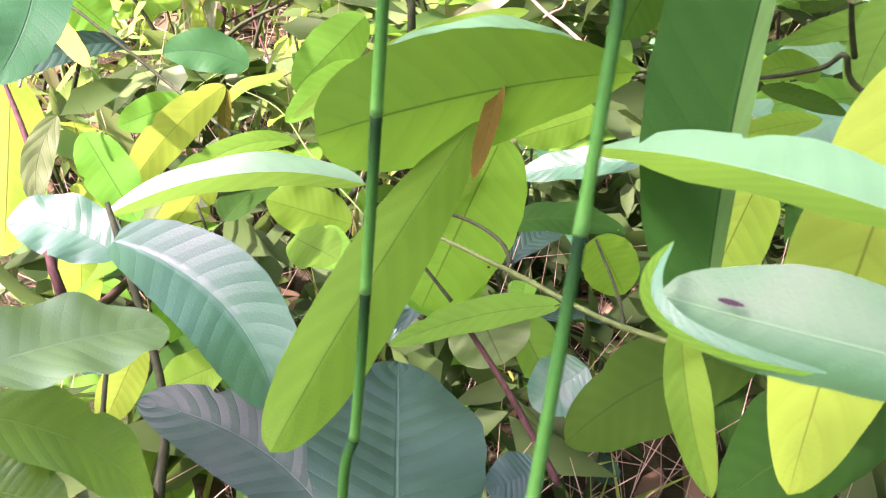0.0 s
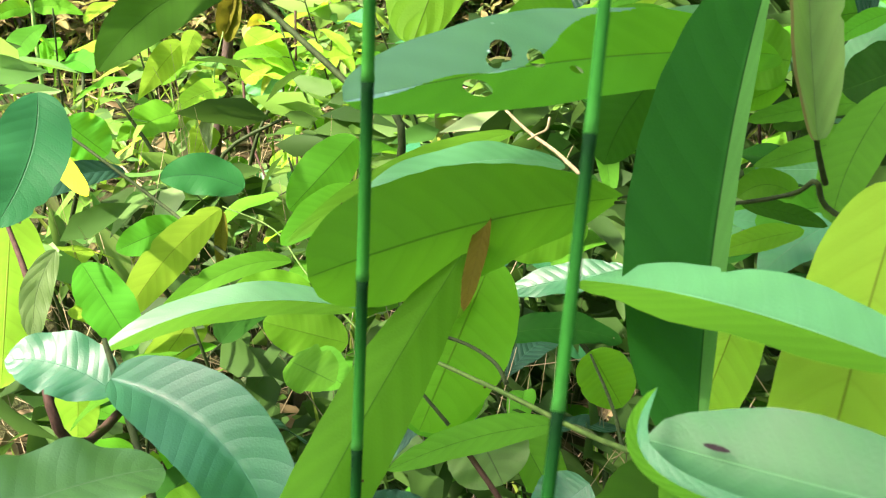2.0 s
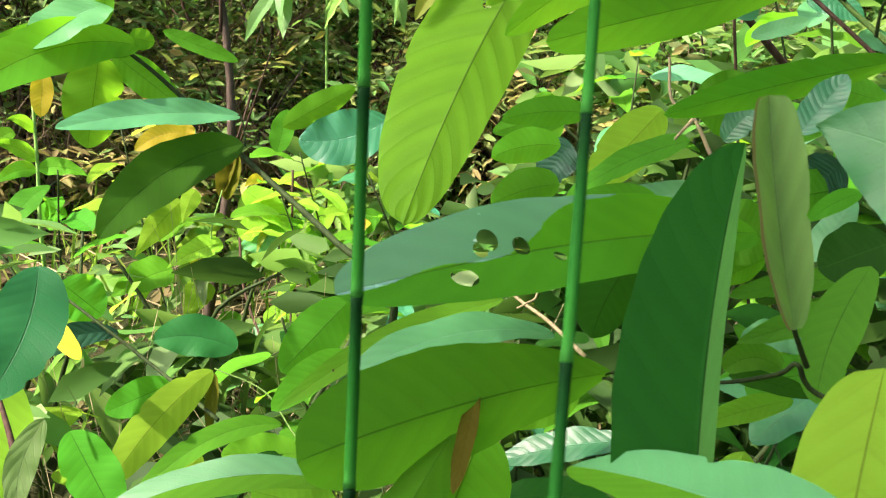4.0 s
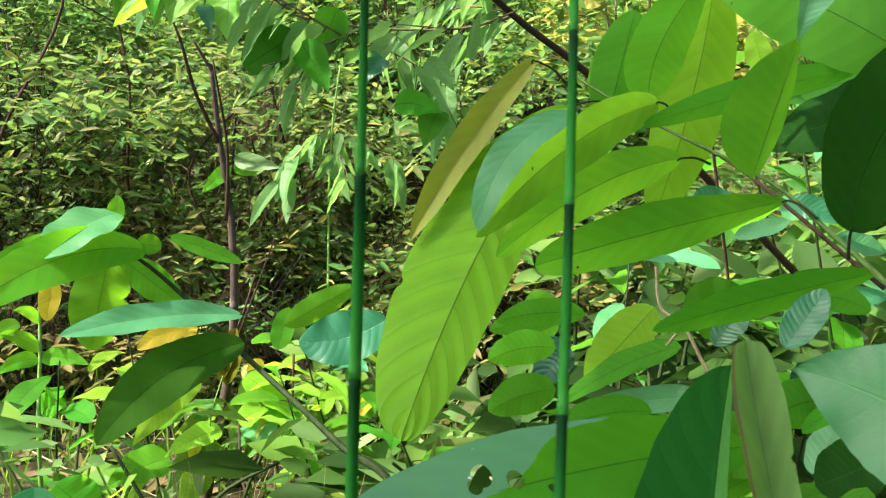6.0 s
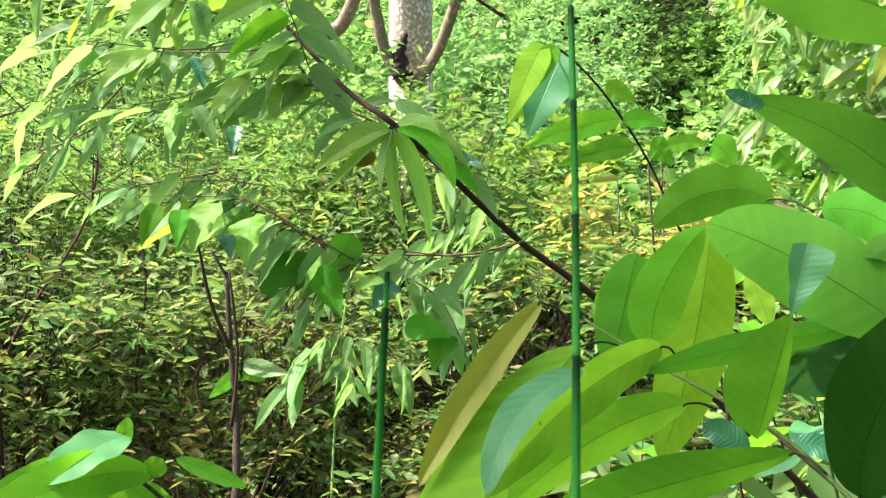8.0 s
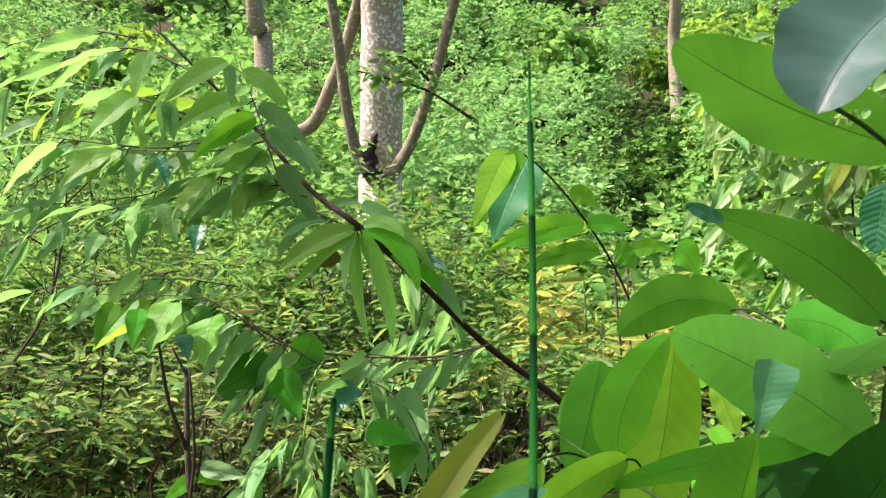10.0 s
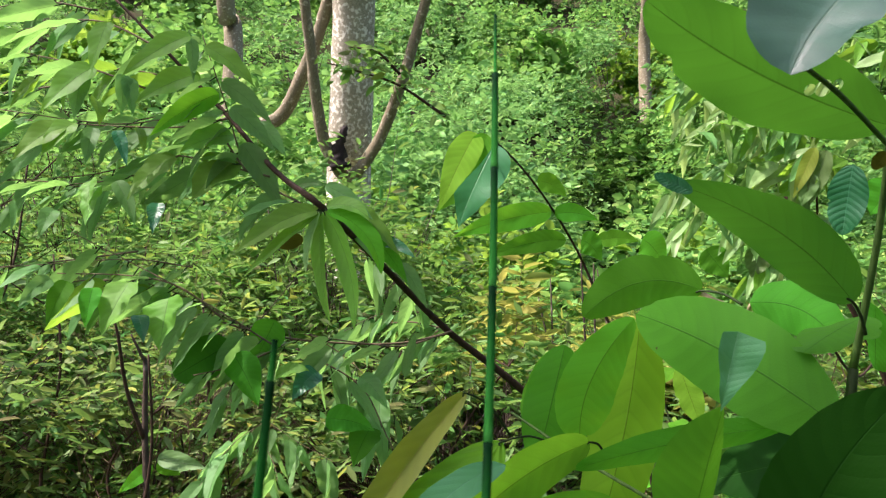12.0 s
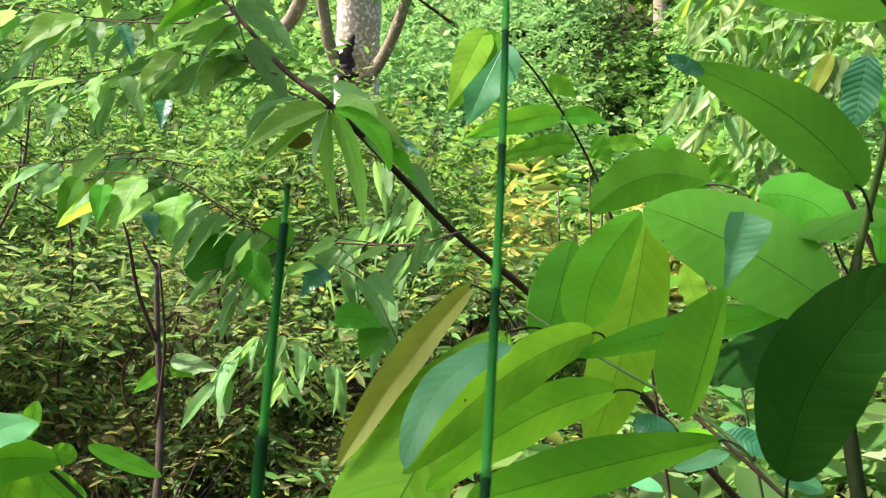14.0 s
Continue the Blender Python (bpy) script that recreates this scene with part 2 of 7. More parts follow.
LEAF_RIM = leaf_material("leaf_pale_rim", (0.033, 0.125, 0.018), (0.07, 0.24, 0.02), (0.03, 0.11, 0.015), 0.6, 0.4, 0.1, lines=0.1, gloss=0.08)
TEAL = leaf_material("leaf_teal", (0.010, 0.105, 0.026), (0.022, 0.21, 0.035), (0.01, 0.065, 0.02), 0.5, 0.22, 0.15, lines=0.12, gloss=0.10)
OLD = leaf_material("leaf_old_green", (0.028, 0.125, 0.012), (0.075, 0.27, 0.014), (0.02, 0.075, 0.009), 0.65, 0.5, 0.12, lines=0.20, gloss=0.06, spots=0.055, band_depth=0.022)
UNDER = leaf_material("leaf_dull_underside", (0.015, 0.075, 0.006), (0.04, 0.19, 0.008), (0.013, 0.06, 0.007), 0.75, 0.35, 0.1, lines=0.1, gloss=0.03)
DARK = leaf_material("leaf_dark", (0.011, 0.058, 0.028), (0.02, 0.13, 0.035), (0.018, 0.075, 0.038), 0.45, 0.15, 0.6, lines=0.15, gloss=0.16)
WAXY = leaf_material("leaf_waxy", (0.055, 0.24, 0.08), (0.13, 0.40, 0.07), (0.10, 0.29, 0.12), 0.48, 0.25, 0.15, lines=0.12, gloss=0.36)
PALE = leaf_material("leaf_pale", (0.09, 0.17, 0.045), (0.18, 0.40, 0.05), (0.07, 0.12, 0.04), 0.5, 0.3, 0.3, veins=5.0, spots=0.12, lines=0.2, gloss=0.2, band_depth=0.06)
SPOT = leaf_material("leaf_spotted", (0.044, 0.215, 0.011), (0.155, 0.52, 0.013), (0.04, 0.14, 0.013), 0.65, 0.55, 0.12, spots=0.06, lines=0.10, gloss=0.05)
TAN = leaf_material("leaf_tan", (0.17, 0.24, 0.02), (0.42, 0.50, 0.03), (0.24, 0.2, 0.03), 0.55, 0.4, 0.12, lines=0.15, gloss=0.3)
BROWN = leaf_material("leaf_dry_brown", (0.072, 0.074, 0.006), (0.135, 0.14, 0.010), (0.045, 0.042, 0.007), 0.7, 0.3, 0.2, gloss=0.04)
DRY_EDGE = leaf_material("leaf_dry_edge", (0.13, 0.11, 0.045), (0.2, 0.17, 0.05), (0.10, 0.08, 0.03), 0.6, 0.3, 0.2, gloss=0.1)
YELLOW = leaf_material("leaf_yellow", (0.42, 0.34, 0.015), (0.75, 0.66, 0.03), (0.4, 0.3, 0.05), 0.5, 0.5, 0.15, gloss=0.3)
TWIG = bark_material("twig_green_brown", (0.008, 0.016, 0.005), (0.032, 0.058, 0.014), 40.0, bump_m=0.001, rough=0.7, gloss=0.12)
TWIG_BROWN = bark_material("twig_brown", (0.016, 0.010, 0.006), (0.07, 0.042, 0.026), 40.0, bump_m=0.001, rough=0.75, gloss=0.12)
TWIG_GREEN = bark_material("twig_green", (0.03, 0.075, 0.012), (0.08, 0.15, 0.03), 40.0, bump_m=0.0006, rough=0.65, gloss=0.12)
TWIG_TAN = bark_material("twig_tan", (0.06, 0.045, 0.022), (0.17, 0.13, 0.075), 40.0, bump_m=0.001, rough=0.75, gloss=0.12)
TWIG_PALE = bark_material("twig_pale", (0.17, 0.145, 0.07), (0.33, 0.28, 0.15), 40.0, bump_m=0.001, rough=0.7, gloss=0.15)
STALK = bark_material("stalk_light_green", (0.08, 0.20, 0.03), (0.16, 0.32, 0.06), 40.0, bump_m=0.0005, rough=0.6)
STEM = stem_material("stem_green")
BARK_PALE = bark_material("bark_pale_lichen", (0.16, 0.145, 0.095), (0.45, 0.42, 0.30), 34.0, 0.50, (0.68, 0.67, 0.54), bump_m=0.010)
BARK_BROWN = bark_material("bark_brown", (0.02, 0.016, 0.012), (0.085, 0.065, 0.046), 18.0, 0.42, (0.17, 0.15, 0.12), bump_m=0.005, gloss=0.1)
BARK_TAN = bark_material("bark_tan", (0.085, 0.072, 0.04), (0.27, 0.235, 0.14), 26.0, 0.42, (0.42, 0.39, 0.28), bump_m=0.006)
HOLLOW = bark_material("rotten_wood", (0.006, 0.005, 0.004), (0.03, 0.02, 0.015), 18.0)
SOIL = ground_material("forest_floor")
FEATHER = leaf_material("leaf_feathery", (0.24, 0.40, 0.14), (0.46, 0.66, 0.17), (0.22, 0.36, 0.12), 0.5, 0.45, 0.12, veins=8.0, lines=0.12, gloss=0.3)
SHOOT = leaf_material("leaf_shoot", (0.11, 0.28, 0.03), (0.30, 0.56, 0.04), (0.08, 0.2, 0.03), 0.55, 0.48, 0.15, veins=8.0, lines=0.2, gloss=0.22)
HANG = leaf_material("leaf_drooping", (0.10, 0.25, 0.065), (0.24, 0.50, 0.10), (0.08, 0.18, 0.05), 0.55, 0.48, 0.15, veins=7.0, lines=0.2, gloss=0.25)
CROWD = crowd_material("small_leaves", [(0.03, 0.085, 0.015), (0.05, 0.18, 0.03), (0.16, 0.29, 0.06), (0.03, 0.10, 0.02), (0.12, 0.125, 0.045), (0.05, 0.22, 0.04), (0.09, 0.20, 0.05), (0.24, 0.36, 0.14), (0.045, 0.15, 0.03), (0.30, 0.33, 0.04)], (0.22, 0.44, 0.06), 0.44, 0.6)
CROWD_YELLOW = crowd_material("small_leaves_yellowing", [(0.04, 0.11, 0.018), (0.08, 0.2, 0.028), (0.15, 0.28, 0.038), (0.17, 0.17, 0.055), (0.09, 0.24, 0.04), (0.38, 0.40, 0.07)], (0.38, 0.5, 0.05), 0.45, 0.6)
CROWD_LIME = crowd_material("young_leaves", [(0.045, 0.14, 0.014), (0.08, 0.22, 0.02), (0.13, 0.28, 0.03), (0.22, 0.32, 0.045)], (0.33, 0.55, 0.05), 0.5, 0.4)
CROWD_OCHRE = crowd_material("ochre_leaves", [(0.09, 0.2, 0.03), (0.2, 0.28, 0.05), (0.48, 0.43, 0.11), (0.12, 0.24, 0.04), (0.38, 0.35, 0.09), (0.13, 0.25, 0.05)], (0.5, 0.52, 0.08), 0.48, 0.5)
CROWD_FAR = crowd_material("far_leaves", [(0.0427, 0.134, 0.0317), (0.0976, 0.268, 0.0549), (0.159, 0.378, 0.0732), (0.0732, 0.201, 0.0427), (0.342, 0.512, 0.122)], (0.25, 0.5, 0.08), 0.42, 0.5)
CROWD_OLIVE = crowd_material("olive_leaves", [(0.05, 0.13, 0.028), (0.07, 0.2, 0.04), (0.18, 0.16, 0.06), (0.06, 0.19, 0.04), (0.24, 0.30, 0.12), (0.05, 0.12, 0.03), (0.12, 0.27, 0.055), (0.38, 0.34, 0.06)], (0.25, 0.42, 0.07), 0.44, 0.6)
CROWD_DRY = crowd_material("dry_leaves", [(0.10, 0.085, 0.03), (0.20, 0.17, 0.06), (0.07, 0.15, 0.03), (0.28, 0.22, 0.09), (0.12, 0.22, 0.05), (0.30, 0.30, 0.08)], (0.34, 0.3, 0.07), 0.4, 0.65)
CROWD_MIST = crowd_material("blue_green_leaves", [(0.0575, 0.178, 0.0483), (0.115, 0.31, 0.0747), (0.207, 0.425, 0.115), (0.092, 0.259, 0.0633), (0.31, 0.517, 0.161)], (0.26, 0.5, 0.11), 0.4, 0.45)
# shade of the low growth and the bank hollow, put into the leaf colour
CROWD_SHADE = crowd_material("small_leaves_shade_tint", [(0.014, 0.04, 0.008), (0.026, 0.07, 0.012), (0.04, 0.10, 0.016)], (0.07, 0.18, 0.02), 0.35, 0.6)
LITTER = crowd_material("leaf_litter", [(0.035, 0.028, 0.012), (0.09, 0.072, 0.03), (0.19, 0.155, 0.07), (0.06, 0.06, 0.02), (0.13, 0.10, 0.045)], (0.18, 0.14, 0.04), 0.15, 0.7)
GRASS = crowd_material("grass_blades", [(0.05, 0.14, 0.015), (0.10, 0.24, 0.02), (0.24, 0.28, 0.06)], (0.25, 0.45, 0.04), 0.5)

# ---- builders ----
def linked(name, me, material, parent=None, label=""):
    me.materials.append(material)
    ob = new(name, me)
    if parent is not None:
        ob.parent = parent
    return tagged(ob, label) if label else ob


def plant(name, at, label, category, group=""):
    ob = new(name)
    ob.empty_display_size = 0.05
    ob.location = at
    return tagged(ob, label, category, group)


def smooth(me):
    me.polygons.foreach_set("use_smooth", [True] * len(me.polygons))
    me.update()
    return me


SHAPES = {"oblong": (0.55, 0.62), "ovate": (0.5, 1.05), "round": (0.5, 0.5), "obovate": (0.85, 0.5), "lance": (0.62, 1.0)}


def blade(length, width, arch, shape, fold, wave, curl, seed, bites, nu=26, nv=8, pleat=0.0, rim=None, fine=True, sides=(1.0, 1.0), crease=None):
    """The blade of a leaf in its own axes: x along the midrib, y across, z its upper side."""
    rng = random.Random(seed)
    a, b = SHAPES[shape] if isinstance(shape, str) else shape
    if fine and length * width > 0.005:
        nu, nv = 66, 12
    else:
        pleat = 0.0
    if bites:
        nu, nv = 160, 64
    elif crease:
        nu, nv = 80, 24
    top = (a / (a + b)) ** a * (b / (a + b)) ** b
    phase, beats = rng.uniform(0, 6.28), rng.uniform(1.6, 3.2)
    phase2, beats2 = rng.uniform(0, 6.28), rng.uniform(7, 11)
    arch = Vector(arch)
    nibbles = [(rng.uniform(0.15, 0.9), rng.choice((-1, 1)), rng.uniform(0.06, 0.22), rng.uniform(0.012, 0.035)) for _ in range(rng.choice((0, 0, 0, 0, 1, 1, 2)))]
    verts, uvs = [], []
    spots = []
    for i in range(nu + 1):
        for j in range(nv + 1):
            u, v = i / nu, 2 * j / nv - 1
            if crease and abs(v - crease(u)) < 1.0 / nv and 0 < j < nv:
                v = crease(u)
            for bu, bv, r in bites:
                du, dv = (u - bu) * length, (v - bv) * width / 2
                far = math.hypot(du, dv)
                if far > 1e-6 and abs(far - r) < 0.75 * max(length / nu, width / nv):
                    u, v = bu + du * r / far / length, bv + dv * r / far * 2 / width
            spots.append((u, v))
    for u, v in spots:
        h = width / 2 * max(u ** a * (1 - u) ** b / top, 0.012)
        c = Vector((length * u, 0, 0)) + arch * (4 * u * (1 - u))
        t = (Vector((length, 0, 0)) + arch * (4 * (1 - 2 * u))).normalized()
        n = (Vector((0, 0, 1)) - t * t.z).normalized()
        s = n.cross(t)
        av = abs(v)
        edge = 1 + 0.008 * math.sin(beats2 * 6.28 * u + phase2 + (2 if v > 0 else 0)) * av
        for at, which, deep, wide in nibbles:
            if v * which > 0:
                edge -= deep * av ** 4 * math.exp(-((u - at) / wide) ** 2)
        up = h * (math.sin(fold) * av + curl * av * av) + width * wave * av ** 1.5 * math.sin(beats * 6.28 * u + phase + (1.9 if v > 0 else 0)) * min(1, 4 * u * (1 - u) + 0.2)
        if pleat:
            beat = (11.0 * u - 1.6 * av ** 1.25) % 1.0
            up += pleat * width * (1 - abs(2 * beat - 1)) ** 0.7 * min(1, 5 * av) * (1.05 - av)
        if rim and v * rim[0] > 0:
            up += h * rim[1] * av ** 3
        p = c + s * (h * v * math.cos(fold) * edge * sides[int(v > 0)]) + n * up
        verts.append(p)
        uvs.append((u, (v + 1) / 2))
    faces = []
    for i in range(nu):
        for j in range(nv):
            k = i * (nv + 1) + j
            u = sum(spots[c][0] for c in (k, k + 1, k + nv + 1, k + nv + 2)) / 4
            v = sum(spots[c][1] for c in (k, k + 1, k + nv + 1, k + nv + 2)) / 4
            if any(((u - bu) * length) ** 2 + ((v - bv) * width / 2) ** 2 < (0.98 * r) ** 2 for bu, bv, r in bites):
                continue
            faces.append((k, k + nv + 1, k + nv + 2, k + 1))
    me = bpy.data.meshes.new("leaf")
    me.from_pydata(verts, [], faces)
    layer = me.uv_layers.new(name="blade")
    layer.data.foreach_set("uv", [c for loop in me.loops for c in uvs[loop.vertex_index]])
    return smooth(me)


LEAF_COUNT = [0]
PLEATS = {"leaf_glossy": 0.003, "leaf_dark": 0.012, "leaf_ribbed": 0.010, "leaf_waxy": 0.002, "leaf_flecked": 0.003, "leaf_satin": 0.002, "leaf_teal": 0.0012}


def leaf(owner, material, base, tip, normal, width, arch=(0, 0, 0), shape="oblong", fold=0.15, wave=0.045, curl=0.0,
         bites=(), stalk=None, label="", name="leaf", stalk_material=None, half=None, rim=None, fine=True, sides=(1.0, 1.0)):
    """A broad leaf from its base to its tip, its upper side towards normal; arch moves the middle of its midrib.
    half: the material of a part of the blade, a folded-over face or a painted sheen, its side and, along the leaf,
    where its border runs.
    sides: how wide either half is beside the midrib."""
    LEAF_COUNT[0] += 1
    base, tip = Vector(base), Vector(tip)
    x = (tip - base)
    length = x.length
    x.normalize()
    z = Vector(normal)
    z = (z - x * z.dot(x)).normalized()
    y = z.cross(x)
    turn = Matrix((x, y, z)).transposed()
    me = blade(length, width, turn.transposed() @ Vector(arch), shape, fold, wave, curl, LEAF_COUNT[0], bites, pleat=PLEATS.get(material.name, 0.0012), rim=rim, fine=fine, sides=sides, crease=half[2] if half and len(half) > 2 else None)
    ob = linked(name, me, material, owner, label)
    if half:
        me.materials.append(half[0])
        crease = half[2] if len(half) > 2 else (lambda u: 0.0)
        for face in me.polygons:
            a, b = me.uv_layers[0].data[face.loop_start].uv, me.uv_layers[0].data[face.loop_start + 2].uv
            face.material_index = int((a.y + b.y - 1 - crease((a.x + b.x) / 2)) * half[1] > 0)
    ob.matrix_basis = Matrix.Translation(base - owner.location) @ turn.to_4x4()
    if stalk:
        end = Vector(stalk)
        mid = end.lerp(base, 0.55) + x * -0.06 * (end - base).length + Vector((0, 0, 0.06 * (end - base).length))
        petiole = twig(owner, [end, mid, base, base + x * 0.006], 0.0013, 0.0008, stalk_material or TWIG, name="petiole")
        petiole.parent, petiole.matrix_basis = ob, ob.matrix_basis.inverted() @ petiole.matrix_basis
    return ob


def spline(points, per):
    pts = [Vector(p) for p in points]
    pts = [pts[0] * 2 - pts[1]] + pts + [pts[-1] * 2 - pts[-2]]
    out = []
    for i in range(1, len(pts) - 2):
        p0, p1, p2, p3 = pts[i - 1:i + 3]
        for k in range(per):
            t = k / per
            out.append(0.5 * ((2 * p1) + (p2 - p0) * t + (2 * p0 - 5 * p1 + 4 * p2 - p3) * t * t + (3 * p1 - p0 - 3 * p2 + p3) * t ** 3))
    return out + [pts[-2]]


def tube_mesh(points, r0, r1, per=6, sides=8, rough=0.06, seed=1, knots=()):
    rng = random.Random(seed)
    path = spline(points, per)
    verts, faces = [], []
    n = len(path)
    side = Vector((0.3, 0.9, 0.2))
    for i, p in enumerate(path):
        t = (path[min(i + 1, n - 1)] - path[max(i - 1, 0)]).normalized()
        a = t.cross(side)
        a = a.normalized() if a.length > 1e-4 else t.orthogonal().normalized()
        b = t.cross(a)
        f = i / (n - 1)
        r = r0 + (r1 - r0) * f
        for at, size in knots:
            r *= 1 + size * math.exp(-((f - at) * 40) ** 2)
        for k in range(sides):
            w = 6.2832 * k / sides
            verts.append(p + (a * math.cos(w) + b * math.sin(w)) * r * (1 + rng.uniform(-rough, rough)))
    for i in range(n - 1):
        for k in range(sides):
            q = (k + 1) % sides
            faces.append((i * sides + k, i * sides + q, (i + 1) * sides + q, (i + 1) * sides + k))
    faces.append(tuple(range(sides))[::-1])
    faces.append(tuple((n - 1) * sides + k for k in range(sides)))
    me = bpy.data.meshes.new("branch")
    me.from_pydata(verts, [], faces)
    layer = me.uv_layers.new(name="along")
    layer.data.foreach_set("uv", [c for loop in me.loops for c in (loop.vertex_index // sides / (n - 1), loop.vertex_index % sides / sides)])
    return smooth(me)


def twig(owner, points, r0, r1, material, name="branch", label="", sides=8, rough=0.06, knots=(), per=6):
    start = Vector(points[0])
    me = tube_mesh([Vector(p) - start for p in points], r0, r1, per, sides, rough, len(bpy.data.meshes), knots)
    ob = linked(name, me, material, owner, label)
    ob.location = start - (owner.location if owner is not None else Vector())
    return ob


def leaves_mesh(P, D, N, L, ratio=0.42, fold=0.25, plain=False):
    """Many folded leaves: places, directions, upper sides and lengths as arrays."""
    n = len(P)
    D = D / np.linalg.norm(D, axis=1, keepdims=True)
    N = N - D * (N * D).sum(1, keepdims=True)
    N = N / (np.linalg.norm(N, axis=1, keepdims=True) + 1e-9)
    S = np.cross(N, D)
    w = (L * ratio / 2)[:, None]
    L = L[:, None]
    if plain:
        V = np.empty((n, 6, 3))
        V[:, 0] = P
        V[:, 1] = P + D * L * 0.32 + S * w * 0.95 + N * w * fold
        V[:, 2] = P + D * L * 0.72 + S * w * 0.66 + N * w * fold
        V[:, 3] = P + D * L - N * L * 0.06
        V[:, 4] = P + D * L * 0.72 - S * w * 0.66 + N * w * fold
        V[:, 5] = P + D * L * 0.32 - S * w * 0.95 + N * w * fold
        base = (np.arange(n) * 6)[:, None]
        quads = np.concatenate([base + [0, 3, 2, 1], base + [0, 5, 4, 3]])
        me = bpy.data.meshes.new("leaves")
        me.vertices.add(n * 6)
        me.vertices.foreach_set("co", V.ravel())
        me.loops.add(quads.size)
        me.loops.foreach_set("vertex_index", quads.ravel().astype(np.int32))
        me.polygons.add(len(quads))
        me.polygons.foreach_set("loop_start", (np.arange(len(quads)) * 4).astype(np.int32))
        me.update(calc_edges=True)
        return me
    V = np.empty((n, 7, 3))
    V[:, 0] = P
    V[:, 1] = P + D * L * 0.30 + S * w * 0.92 + N * w * fold
    V[:, 2] = P + D * L * 0.68 + S * w * 0.72 + N * w * fold - N * L * 0.05
    V[:, 3] = P + D * L - N * L * 0.14
    V[:, 4] = P + D * L * 0.68 - S * w * 0.72 + N * w * fold - N * L * 0.05
    V[:, 5] = P + D * L * 0.30 - S * w * 0.92 + N * w * fold
    V[:, 6] = P + D * L * 0.5 - N * L * 0.02
    base = (np.arange(n) * 7)[:, None]
    q4 = np.concatenate([base + [0, 6, 2, 1], base + [0, 5, 4, 6]])
    q3 = np.concatenate([base + [6, 3, 2], base + [6, 4, 3]])
    me = bpy.data.meshes.new("leaves")
    me.vertices.add(n * 7)
    me.vertices.foreach_set("co", V.ravel())
    me.loops.add(q4.size + q3.size)
    me.loops.foreach_set("vertex_index", np.concatenate([q4.ravel(), q3.ravel()]).astype(np.int32))
    me.polygons.add(len(q4) + len(q3))
    starts = np.concatenate([np.arange(len(q4)) * 4, q4.size + np.arange(len(q3)) * 3])
    me.polygons.foreach_set("loop_start", starts.astype(np.int32))
    me.update(calc_edges=True)
    return smooth(me)


def sprays(rng, starts, dirs, length, leaf_len, per, droop=0.3, wide=0.42, spread=0.9, plain=False, toss=0.75):
    """Leaves in two ranks along many twigs; returns their mesh."""
    n = len(starts)
    f = (np.arange(per)[None, :] + rng.uniform(0, 1, (n, per))) / per
    dirs = dirs / np.linalg.norm(dirs, axis=1, keepdims=True)
    lens = length * rng.uniform(0.5, 1.3, n)
    pts = starts[:, None] + dirs[:, None] * (lens[:, None] * f)[..., None]
    pts[..., 2] -= droop * (f * lens[:, None]) ** 2 * 1.2
    side = np.cross(dirs, (0, 0, 1)) + 1e-6
    side /= np.linalg.norm(side, axis=1, keepdims=True)
    alt = np.where(np.arange(per) % 2 == 0, 1, -1)[None, :, None]
    D = dirs[:, None] * 0.6 + side[:, None] * alt * spread + rng.normal(0, 0.28, (n, per, 3))
    D[..., 2] -= droop
    N = np.array((0, 0, 0.8)) + rng.normal(0, toss, (n, per, 3))
    L = leaf_len * rng.uniform(0.25, 1.5, (n, per))
    return leaves_mesh(pts.reshape(-1, 3), D.reshape(-1, 3), N.reshape(-1, 3), L.ravel(), wide, plain=plain)


def sticks_mesh(rng, starts, dirs, lengths, radius):
    """Many thin bare twigs, three-sided and slightly bent."""
    n = len(starts)
    dirs = dirs / np.linalg.norm(dirs, axis=1, keepdims=True)
    a = np.cross(dirs, (0.3, 0.5, 0.8))
    a /= np.linalg.norm(a, axis=1, keepdims=True)
    b = np.cross(dirs, a)
    V = np.empty((n, 3, 3, 3))
    bend = rng.normal(0, 0.08, (n, 3)) * lengths[:, None]
    for i, f in enumerate((0.0, 0.5, 1.0)):
        mid = starts + dirs * (lengths * f)[:, None] + bend * (4 * f * (1 - f))
        for k in range(3):
            w = 2.0944 * k
            V[:, i, k] = mid + (a * math.cos(w) + b * math.sin(w)) * (radius * (1 - 0.6 * f))
    base = (np.arange(n) * 9)[:, None]
    faces = np.concatenate([base + [i * 3 + k, i * 3 + (k + 1) % 3, (i + 1) * 3 + (k + 1) % 3, (i + 1) * 3 + k] for i in range(2) for k in range(3)])
    me = bpy.data.meshes.new("twigs")
    me.from_pydata(V.reshape(-1, 3).tolist(), [], faces.tolist())
    return me


def terrain(x, y):
    """Height of the ground: nearly flat, then a bank that climbs ahead."""
    h = 0.05 * math.sin(1.3 * x + 0.7) * math.cos(1.1 * y) + 0.03 * math.sin(3.1 * x + 2.3 * y)
    far = min(60.0, max(0.0, y - 8.5))
    return h + 0.85 * far * far / (far + 4.0)

